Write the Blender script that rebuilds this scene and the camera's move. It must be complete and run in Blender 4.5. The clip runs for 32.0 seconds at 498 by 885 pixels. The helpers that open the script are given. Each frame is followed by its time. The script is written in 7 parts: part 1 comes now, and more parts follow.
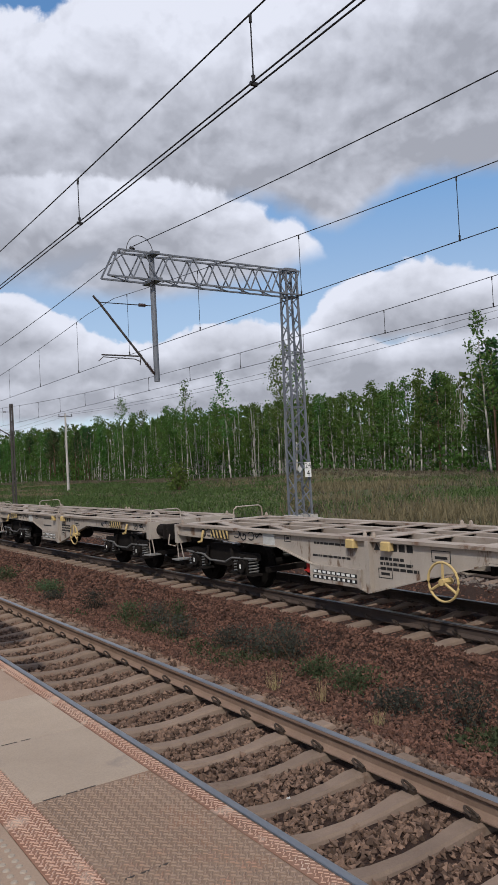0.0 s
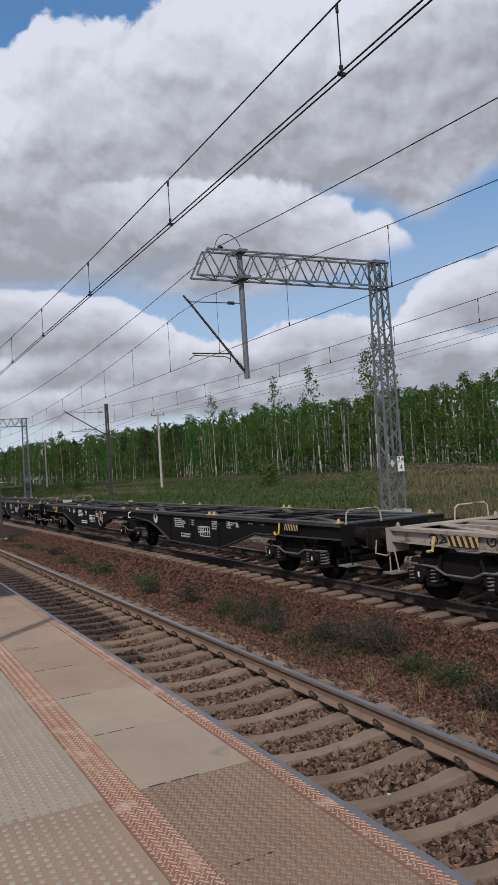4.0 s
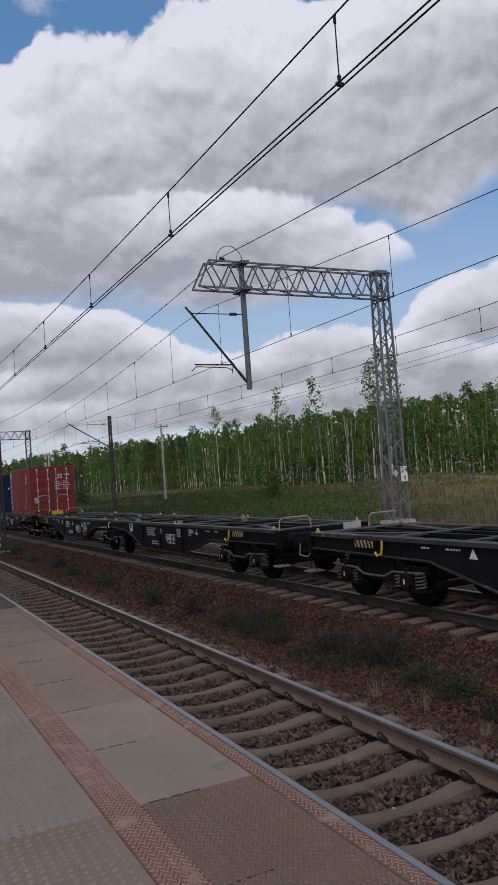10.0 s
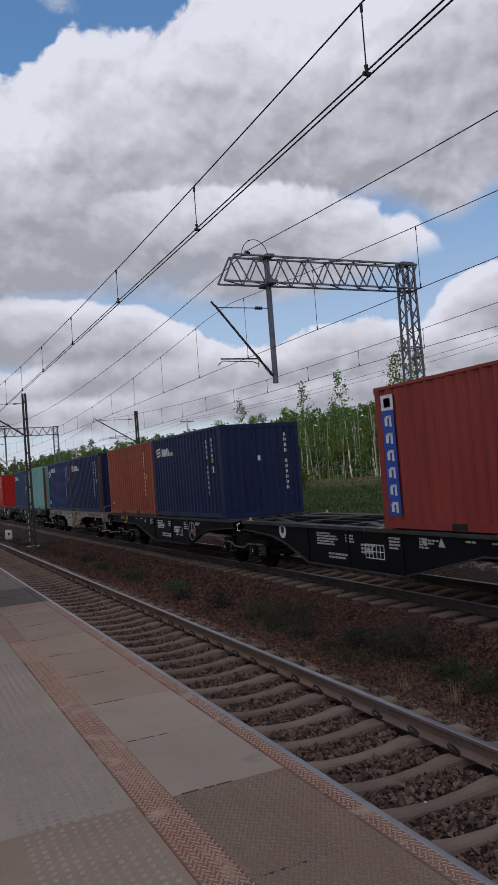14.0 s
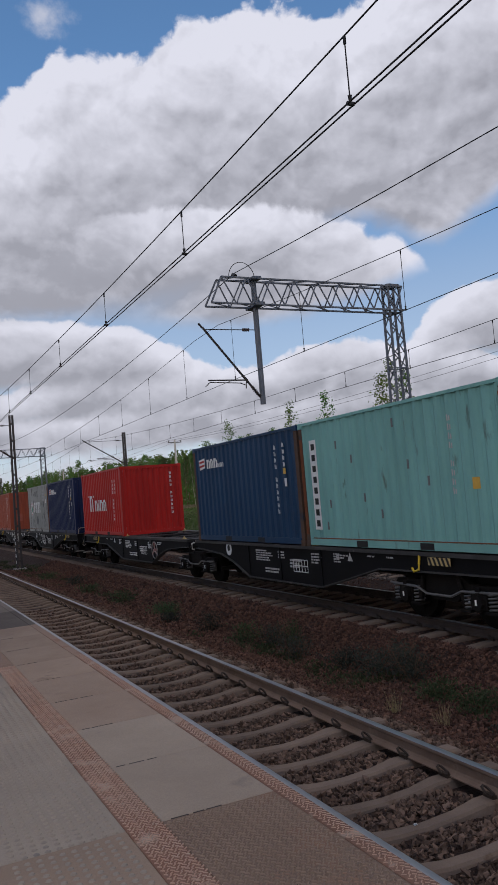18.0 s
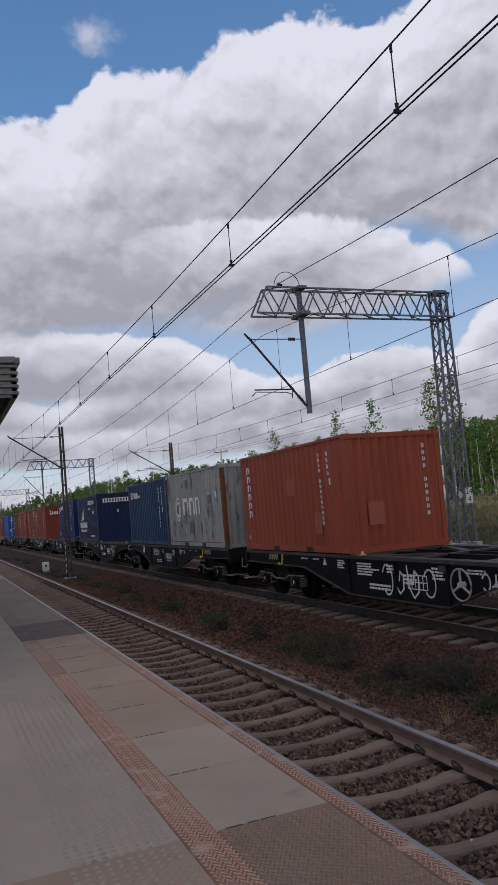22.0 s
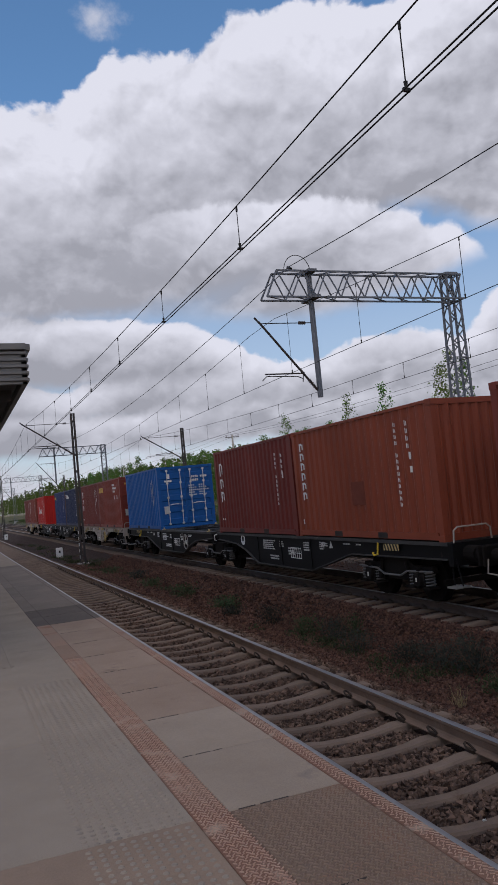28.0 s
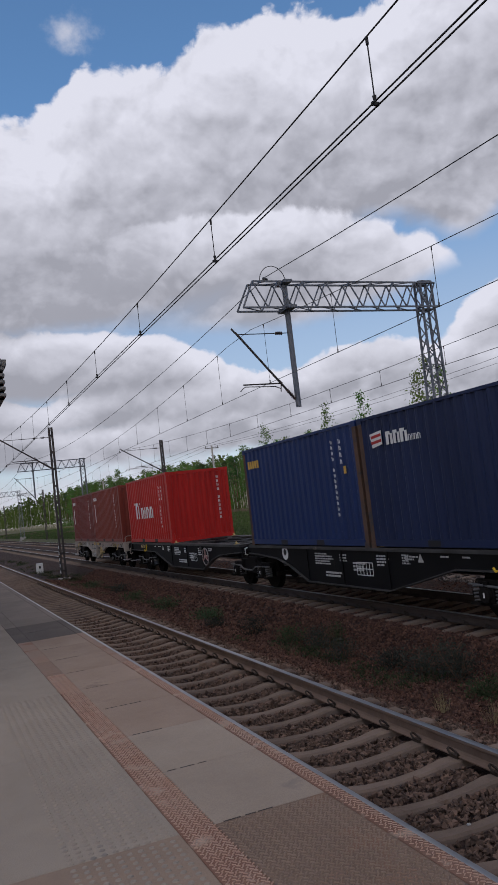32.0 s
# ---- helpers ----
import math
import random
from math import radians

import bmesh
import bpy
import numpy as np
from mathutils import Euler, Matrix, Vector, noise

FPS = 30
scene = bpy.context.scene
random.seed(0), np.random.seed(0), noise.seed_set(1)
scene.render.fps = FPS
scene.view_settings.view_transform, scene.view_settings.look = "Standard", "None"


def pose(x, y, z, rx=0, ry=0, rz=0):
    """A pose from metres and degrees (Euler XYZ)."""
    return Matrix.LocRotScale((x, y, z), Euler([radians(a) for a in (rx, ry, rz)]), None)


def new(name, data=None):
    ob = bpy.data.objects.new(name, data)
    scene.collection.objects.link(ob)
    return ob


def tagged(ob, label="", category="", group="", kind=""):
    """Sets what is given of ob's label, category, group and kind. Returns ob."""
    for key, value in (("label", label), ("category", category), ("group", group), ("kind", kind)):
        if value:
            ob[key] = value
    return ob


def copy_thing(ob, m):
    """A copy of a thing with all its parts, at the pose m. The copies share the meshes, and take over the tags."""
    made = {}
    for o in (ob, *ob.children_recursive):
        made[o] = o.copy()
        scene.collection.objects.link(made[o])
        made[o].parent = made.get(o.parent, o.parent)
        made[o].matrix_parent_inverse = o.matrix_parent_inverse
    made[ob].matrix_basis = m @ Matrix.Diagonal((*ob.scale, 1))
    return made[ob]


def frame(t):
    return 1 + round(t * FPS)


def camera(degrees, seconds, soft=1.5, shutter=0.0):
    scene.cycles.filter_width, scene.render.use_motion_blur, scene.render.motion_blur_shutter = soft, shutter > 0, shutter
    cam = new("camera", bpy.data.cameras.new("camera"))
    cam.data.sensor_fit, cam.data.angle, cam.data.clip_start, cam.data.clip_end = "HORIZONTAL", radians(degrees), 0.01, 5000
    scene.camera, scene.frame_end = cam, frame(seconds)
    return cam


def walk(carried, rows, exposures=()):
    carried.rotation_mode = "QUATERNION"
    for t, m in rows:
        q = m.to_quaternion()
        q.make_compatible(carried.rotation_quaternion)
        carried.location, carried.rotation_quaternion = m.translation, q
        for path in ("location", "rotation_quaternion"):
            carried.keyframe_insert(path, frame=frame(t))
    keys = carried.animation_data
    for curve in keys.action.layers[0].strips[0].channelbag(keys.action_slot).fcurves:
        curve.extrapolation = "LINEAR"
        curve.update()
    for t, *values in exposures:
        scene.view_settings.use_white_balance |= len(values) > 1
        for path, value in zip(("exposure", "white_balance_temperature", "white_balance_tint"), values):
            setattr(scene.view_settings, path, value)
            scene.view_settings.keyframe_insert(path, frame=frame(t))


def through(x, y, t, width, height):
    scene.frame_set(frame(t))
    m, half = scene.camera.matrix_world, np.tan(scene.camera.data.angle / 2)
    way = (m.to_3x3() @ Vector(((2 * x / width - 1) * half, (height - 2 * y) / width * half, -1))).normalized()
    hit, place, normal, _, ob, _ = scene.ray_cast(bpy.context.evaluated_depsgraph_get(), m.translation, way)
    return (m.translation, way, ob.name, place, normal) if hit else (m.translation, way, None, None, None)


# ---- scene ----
cam = camera(36.08, 32.0, 1.0)


def stand(x, y, z, yaw, pitch, lean):
    """A held camera: yaw from the track's direction, pitch up, lean about its own axis."""
    return pose(x, y, z, 90 + pitch, 0, yaw) @ pose(0, 0, 0, 0, 0, lean)


PATH = [
    (0.0, stand(-3.758, -0.007, 2.506, -33.930, 1.677, -2.915)),
    (0.5, stand(-3.758, 0.007, 2.488, -29.334, 0.065, -4.384)),
    (1.0, stand(-3.759, 0.022, 2.489, -27.836, 0.097, -3.301)),
    (1.5, stand(-3.772, 0.013, 2.493, -27.401, 0.999, -3.361)),
    (2.0, stand(-3.783, 0.014, 2.490, -27.333, 1.152, -3.106)),
    (2.5, stand(-3.792, -0.010, 2.497, -28.102, 1.841, -2.792)),
    (3.0, stand(-3.803, -0.004, 2.494, -26.862, 1.818, -3.125)),
    (3.5, stand(-3.791, -0.002, 2.494, -27.219, 1.801, -3.718)),
    (5.5, stand(-3.801, 0.014, 2.486, -26.571, 1.651, -3.404)),
    (6.0, stand(-3.815, 0.001, 2.493, -25.441, 2.439, -3.703)),
    (6.5, stand(-3.814, 0.005, 2.490, -26.055, 2.599, -3.483)),
    (7.0, stand(-3.815, 0.001, 2.491, -25.824, 2.759, -3.690)),
    (7.5, stand(-3.801, 0.009, 2.486, -26.305, 2.694, -4.074)),
    (8.0, stand(-3.799, 0.011, 2.490, -24.659, 2.617, -4.356)),
    (8.5, stand(-3.801, 0.017, 2.484, -25.631, 2.211, -3.765)),
    (9.0, stand(-3.798, 0.020, 2.485, -25.199, 2.122, -3.737)),
    (9.5, stand(-3.788, 0.026, 2.485, -24.675, 1.976, -3.788)),
    (10.0, stand(-3.755, 0.021, 2.486, -26.992, 2.619, -4.070)),
    (10.5, stand(-3.736, 0.026, 2.486, -29.991, 2.190, -3.775)),
    (11.0, stand(-3.730, 0.030, 2.487, -31.660, 1.757, -3.594)),
    (11.5, stand(-3.737, 0.033, 2.486, -31.367, 2.052, -3.637)),
    (12.0, stand(-3.735, 0.029, 2.488, -31.078, 2.533, -3.974)),
    (12.5, stand(-3.742, 0.028, 2.483, -31.137, 1.848, -4.074)),
    (13.0, stand(-3.753, 0.034, 2.482, -26.727, 1.624, -4.392)),
    (13.5, stand(-3.759, 0.031, 2.484, -25.604, 1.873, -4.393)),
    (14.0, stand(-3.773, 0.035, 2.481, -25.030, 2.329, -4.352)),
    (14.5, stand(-3.786, 0.026, 2.485, -24.681, 2.653, -4.239)),
    (16.5, stand(-3.784, 0.006, 2.489, -25.403, 2.939, -4.703)),
    (17.0, stand(-3.796, -0.001, 2.493, -25.794, 3.288, -4.307)),
    (17.5, stand(-3.796, -0.012, 2.495, -26.177, 3.780, -4.773)),
    (18.0, stand(-3.794, -0.009, 2.496, -26.069, 3.779, -4.697)),
    (18.5, stand(-3.805, -0.007, 2.494, -26.099, 3.841, -4.125)),
    (19.0, stand(-3.814, -0.010, 2.498, -25.297, 4.274, -4.239)),
    (19.5, stand(-3.822, -0.025, 2.502, -25.323, 4.388, -4.337)),
    (20.0, stand(-3.826, -0.014, 2.499, -23.963, 4.159, -4.015)),
    (20.5, stand(-3.820, -0.011, 2.499, -24.241, 4.191, -4.393)),
    (21.0, stand(-3.815, -0.007, 2.501, -24.062, 4.749, -4.536)),
    (21.5, stand(-3.823, -0.010, 2.498, -23.500, 4.683, -4.751)),
    (22.0, stand(-3.828, -0.011, 2.500, -22.706, 4.758, -4.907)),
    (22.5, stand(-3.834, -0.017, 2.502, -22.999, 4.910, -4.866)),
    (23.0, stand(-3.839, -0.008, 2.499, -22.413, 4.531, -4.901)),
    (23.5, stand(-3.842, -0.007, 2.496, -22.555, 4.844, -4.188)),
    (24.0, stand(-3.850, 0.018, 2.485, -22.017, 2.413, -1.582)),
    (24.5, stand(-3.856, -0.001, 2.499, -20.206, 3.787, -1.882)),
    (26.5, stand(-3.846, -0.021, 2.499, -20.530, 4.250, -4.474)),
    (27.0, stand(-3.838, -0.021, 2.499, -21.035, 4.306, -4.709)),
    (27.5, stand(-3.829, -0.016, 2.493, -21.153, 3.738, -5.100)),
    (28.0, stand(-3.816, -0.008, 2.493, -21.751, 3.705, -5.349)),
    (28.5, stand(-3.801, -0.014, 2.493, -23.311, 3.556, -5.531)),
    (29.0, stand(-3.819, -0.017, 2.494, -22.119, 3.911, -5.486)),
    (29.5, stand(-3.827, -0.022, 2.495, -22.649, 4.234, -5.831)),
    (30.0, stand(-3.817, -0.043, 2.497, -25.444, 4.667, -5.916)),
    (30.5, stand(-3.824, -0.051, 2.500, -23.704, 4.910, -6.522)),
    (31.0, stand(-3.822, -0.038, 2.498, -22.943, 4.950, -6.238)),
    (31.5, stand(-3.822, -0.037, 2.498, -23.298, 4.498, -6.327)),
    (32.0, stand(-3.816, -0.041, 2.498, -23.352, 4.317, -6.631)),
]
# the camera's own exposure and white balance settle as it turns from the bright sky
walk(cam, PATH, [(0.0, 0.06, 6280, 10), (1.0, 0.06, 6280, 10), (2.0, -0.08, 6280, 10), (7.0, -0.1, 6320, 11), (10.0, -0.08, 6400, 12), (32.0, -0.05, 6400, 13)])

# ---------------------------------------------------------------- sun, sky and clouds
SUN_FROM = Vector((-0.69, -0.72, 1.07)).normalized()
sun = new("sun", bpy.data.lights.new("sun", "SUN"))
sun.data.energy, sun.data.angle, sun.data.color = 2.95, radians(0.6), (1.0, 0.92, 0.80)
sun.matrix_basis = Matrix.Translation((-60, -60, 90)) @ SUN_FROM.to_track_quat("Z", "Y").to_matrix().to_4x4()


WHITE_CLOUD, GREY_CLOUD = (0.83, 0.845, 0.93), (0.395, 0.405, 0.455)


def sky_world():
    """Blue sky with rows of cumulus, laid out by azimuth (from the track's direction) and elevation, far rows behind near ones."""
    world = bpy.data.worlds.new("sky")
    scene.world = world
    world.use_nodes = True
    nt = world.node_tree
    nt.nodes.clear()
    L = nt.links.new

    def math_node(op, a, b=None, c=None, clamp=False):
        n = nt.nodes.new("ShaderNodeMath")
        n.operation, n.use_clamp = op, clamp
        for i, s in enumerate((a, b, c)):
            if s is None:
                continue
            if isinstance(s, (int, float)):
                n.inputs[i].default_value = s
            else:
                L(s, n.inputs[i])
        return n.outputs[0]

    def smooth(v, lo, hi, a=0.0, b=1.0):
        n = nt.nodes.new("ShaderNodeMapRange")
        n.interpolation_type = "SMOOTHSTEP"
        n.inputs["From Min"].default_value, n.inputs["From Max"].default_value = lo, hi
        n.inputs["To Min"].default_value, n.inputs["To Max"].default_value = a, b
        L(v, n.inputs["Value"])
        return n.outputs["Result"]

    def mixed(fac, a, b, blend="MIX"):
        n = nt.nodes.new("ShaderNodeMix")
        n.data_type, n.blend_type = "RGBA", blend
        for key, s in (("Factor", fac), ("A", a), ("B", b)):
            if isinstance(s, (int, float)):
                n.inputs[key].default_value = s
            elif isinstance(s, tuple):
                n.inputs[key].default_value = (*s, 1)
            else:
                L(s, n.inputs[key])
        return n.outputs["Result"]

    co = nt.nodes.new("ShaderNodeTexCoord")
    sep = nt.nodes.new("ShaderNodeSeparateXYZ")
    L(co.outputs["Generated"], sep.inputs[0])
    x, y, z = sep.outputs
    deg = 180 / math.pi
    az = math_node("MULTIPLY", math_node("ARCTAN2", x, y), deg)
    el = math_node("MULTIPLY", math_node("ARCSINE", z), deg)
    across = math_node("MULTIPLY", math_node("ADD", az, 30.0), 1 / 110, None, True)

    def at(da, de, stretch, shift):
        comb = nt.nodes.new("ShaderNodeCombineXYZ")
        L(math_node("MULTIPLY", math_node("ADD", az, da), 1 / stretch), comb.inputs[0])
        L(math_node("ADD", el, de), comb.inputs[1])
        comb.inputs[2].default_value = shift
        return comb.outputs[0]

    def fbm(scale, stretch, detail, rough, shift=0.0, da=0.0, de=0.0, warp=0.0):
        n = nt.nodes.new("ShaderNodeTexNoise")
        n.inputs["Scale"].default_value, n.inputs["Detail"].default_value, n.inputs["Roughness"].default_value = scale, detail, rough
        n.inputs["Distortion"].default_value = warp
        L(at(da, de, stretch, shift), n.inputs["Vector"])
        return math_node("SUBTRACT", n.outputs["Fac"], 0.5)

    def billow(scale, stretch, shift, da=0.0, de=0.0):
        """Rounded heads, like those of a cumulus."""
        p = at(da, de, stretch, shift)
        wob = nt.nodes.new("ShaderNodeTexNoise")
        wob.inputs["Scale"].default_value, wob.inputs["Detail"].default_value = 0.35, 5
        L(p, wob.inputs["Vector"])
        bent = nt.nodes.new("ShaderNodeVectorMath")
        bent.operation = "MULTIPLY_ADD"
        L(wob.outputs["Color"], bent.inputs[0])
        bent.inputs[1].default_value = (3.2, 3.2, 0.0)
        L(p, bent.inputs[2])
        n = nt.nodes.new("ShaderNodeTexVoronoi")
        n.feature = "SMOOTH_F1"
        n.inputs["Scale"].default_value, n.inputs["Smoothness"].default_value, n.inputs["Detail"].default_value, n.inputs["Roughness"].default_value = scale, 0.6, 3.0, 0.55
        L(bent.outputs[0], n.inputs["Vector"])
        return math_node("SUBTRACT", 1.7, n.outputs["Distance"])

    def line(points):
        """Elevation along azimuth through (azimuth, elevation) points."""
        n = nt.nodes.new("ShaderNodeValToRGB")
        n.color_ramp.interpolation = "CARDINAL"
        e = n.color_ramp.elements
        while len(e) < len(points):
            e.new(0.5)
        for k, (a, h) in enumerate(points):
            e[k].position = (a + 30) / 110
            e[k].color = (h / 60, h / 60, h / 60, 1)
        L(across, n.inputs[0])
        return math_node("MULTIPLY", n.outputs["Color"], 60.0)

    # relief lit from above and behind the viewer
    puff = fbm(0.20, 1.25, 7.0, 0.55, 7.7, 0, 0, 0.3)
    puff_up = fbm(0.20, 1.25, 7.0, 0.55, 7.7, -0.5, 1.0, 0.3)
    head = billow(0.23, 1.3, 2.0)
    head_up = billow(0.23, 1.3, 2.0, -0.3, 0.8)
    soft = fbm(0.12, 1.7, 3.0, 0.5, 5.2)
    wisp = fbm(0.55, 1.3, 5.0, 0.6, 1.9)
    relief = math_node("ADD", math_node("MULTIPLY", math_node("SUBTRACT", puff_up, puff), 1.5), math_node("MULTIPLY", math_node("SUBTRACT", head_up, head), 0.7))
    relief = math_node("SUBTRACT", relief, math_node("MULTIPLY", wisp, 0.22))
    tuft = billow(0.75, 1.2, 6.0)
    edge = math_node("ADD", math_node("ADD", math_node("MULTIPLY", puff, 4.2), math_node("MULTIPLY", head, 2.2)), math_node("ADD", math_node("MULTIPLY", wisp, 1.6), math_node("MULTIPLY", tuft, 0.9)))

    sky = nt.nodes.new("ShaderNodeTexSky")
    sky.sky_type, sky.sun_disc = "NISHITA", False
    sky.sun_elevation = math.asin(SUN_FROM.z)
    sky.sun_rotation = math.atan2(SUN_FROM.x, SUN_FROM.y)
    sky.air_density, sky.dust_density, sky.ozone_density = 1.0, 0.1, 1.6
    tinted = mixed(1.0, sky.outputs[0], (0.78, 1.02, 1.12), "MULTIPLY")
    power = nt.nodes.new("ShaderNodeVectorMath")
    power.operation = "SCALE"
    L(tinted, power.inputs[0])
    L(smooth(el, 12.0, 28.0, 0.1, 0.14), power.inputs["Scale"])
    # pale air low down
    col = mixed(smooth(el, 8.0, 24.0, 0.5, 0.0), power.outputs[0], (0.53, 0.57, 0.68))

    # cloud towards the sun is brighter and warmer: forward scattering
    near = nt.nodes.new("ShaderNodeVectorMath")
    near.operation = "DOT_PRODUCT"
    L(co.outputs["Generated"], near.inputs[0])
    near.inputs[1].default_value = SUN_FROM
    glow = smooth(near.outputs["Value"], 0.08, 0.95, 0.92, 1.85)

    def cloud(under, fac, grey, white=WHITE_CLOUD, dark=GREY_CLOUD):
        c = mixed(grey, white, dark)
        c = mixed(smooth(near.outputs["Value"], 0.0, 0.8), c, mixed(1.0, c, (1.0, 0.90, 0.78), "MULTIPLY"))
        s = nt.nodes.new("ShaderNodeVectorMath")
        s.operation = "SCALE"
        L(c, s.inputs[0])
        L(glow, s.inputs["Scale"])
        return mixed(fac, under, s.outputs[0])

    # haze of cloud down to the horizon
    haze = smooth(math_node("ADD", el, math_node("MULTIPLY", edge, 1.6)), 4.0, 10.0, 1.0, 0.0)
    col = cloud(col, math_node("MULTIPLY", haze, 0.95), math_node("ADD", 0.36, math_node("MULTIPLY", relief, 0.8), None, True))

    def bank(under, tops, bases, rough, ragged, w_top, w_base, depth, grey0, grey1, rel, born=None):
        """A row of cumulus between its tops and its flat base; rough and ragged: how far their outlines waver."""
        top = math_node("ADD", line(tops), math_node("MULTIPLY", edge, rough))
        low = math_node("ADD", line(bases), math_node("MULTIPLY", math_node("ADD", puff, math_node("MULTIPLY", wisp, 0.5)), ragged))
        below = math_node("SUBTRACT", top, el)
        fac = math_node("MULTIPLY", smooth(below, 0.0, w_top), smooth(math_node("SUBTRACT", el, low), 0.0, w_base))
        if born:
            fac = math_node("MULTIPLY", fac, smooth(math_node("ADD", az, math_node("MULTIPLY", puff, 14.0)), *born))
        grey = smooth(math_node("DIVIDE", below, depth), 0.0, 1.0, grey0, grey1)
        grey = math_node("ADD", grey, math_node("MULTIPLY", relief, rel))
        grey = math_node("ADD", grey, math_node("MULTIPLY", soft, 0.9), None, True)
        return cloud(under, fac, grey)

    col = bank(col, ((-30, 6.9), (0, 7.0), (12, 6.2), (22, 7.2), (35, 6.6), (48, 7.4), (80, 7.0)), ((-30, 3.6), (80, 3.4)), 0.4, 0.7, 0.4, 0.9, 2.4, 0.1, 0.85, 0.9)
    col = bank(col, ((-30, 9.2), (0, 9.6), (8, 8.2), (16, 9.2), (25, 8.4), (33, 9.9), (39, 9.2), (44, 8.0), (56, 8.8), (80, 9)), ((-30, 6.0), (20, 5.8), (80, 5.4)), 0.45, 0.9, 0.4, 1.1, 3.0, 0.0, 0.9, 0.9)
    col = bank(col, ((-30, 13), (0, 13.2), (8, 13.0), (14, 12.2), (19, 11.4), (22.5, 9.2), (26, 8.0), (36, 8.2), (39, 10.2), (42, 12.0), (46, 13.1), (50, 12.8), (56, 11.0), (64, 12.5), (80, 13)), ((-30, 8.2), (20, 8.2), (38, 8.0), (80, 7.6)), 0.5, 1.2, 0.5, 1.4, 4.2, 0.0, 0.85, 0.9)
    # the great bank, its base and the cloud that grows out of it
    col = bank(col, ((-30, 27.5), (5.7, 27.0), (11, 27.6), (13, 29.2), (18, 29.9), (20.5, 29.8), (23, 31.8), (28, 32.3), (32, 31.8), (36, 31.6), (40, 33.5), (50, 36), (80, 38)),
               ((-30, 12.6), (5, 12.6), (14, 13.0), (24, 15.0), (31, 17.2), (36, 18.4), (39, 17.2), (41.5, 16.0), (45, 17.6), (48, 18.9), (53, 18.5), (80, 18)), 0.62, 2.0, 0.6, 2.0, 13.0, -0.1, 0.9, 0.9)
    col = bank(col, ((-30, 8), (6, 12), (10, 17.0), (15, 19.6), (22, 20.3), (28, 20.0), (32, 19.0), (36, 17.9), (39, 16.6), (41, 13.5), (50, 12), (80, 12)), ((-30, 13), (8, 13.2), (20, 12.4), (27, 11.9), (34, 12.7), (38, 13.9), (42, 15), (80, 15)), 0.45, 1.2, 0.7, 1.6, 5.5, 0.0, 0.9, 0.9, (9.0, 27.0))
    # a torn wisp in the open blue, and broken cloud overhead
    da, de = math_node("MULTIPLY", math_node("SUBTRACT", az, 13.0), 1 / 2.6), math_node("MULTIPLY", math_node("SUBTRACT", el, 33.2), 1 / 1.5)
    far = math_node("SQRT", math_node("ADD", math_node("MULTIPLY", da, da), math_node("MULTIPLY", de, de)))
    torn = math_node("ADD", math_node("SUBTRACT", 1.0, far), math_node("ADD", math_node("MULTIPLY", puff, 2.0), math_node("MULTIPLY", wisp, 2.6)))
    col = cloud(col, smooth(torn, 0.0, 1.5, 0.0, 0.75), 0.25)
    over = math_node("MULTIPLY", smooth(el, 46.0, 60.0), smooth(math_node("ADD", puff, soft), -0.3, -0.08))
    col = cloud(col, over, math_node("ADD", 0.4, math_node("MULTIPLY", relief, 1.0), None, True))
    back = nt.nodes.new("ShaderNodeBackground")
    L(col, back.inputs["Color"])
    out = nt.nodes.new("ShaderNodeOutputWorld")
    L(back.outputs[0], out.inputs[0])


sky_world()


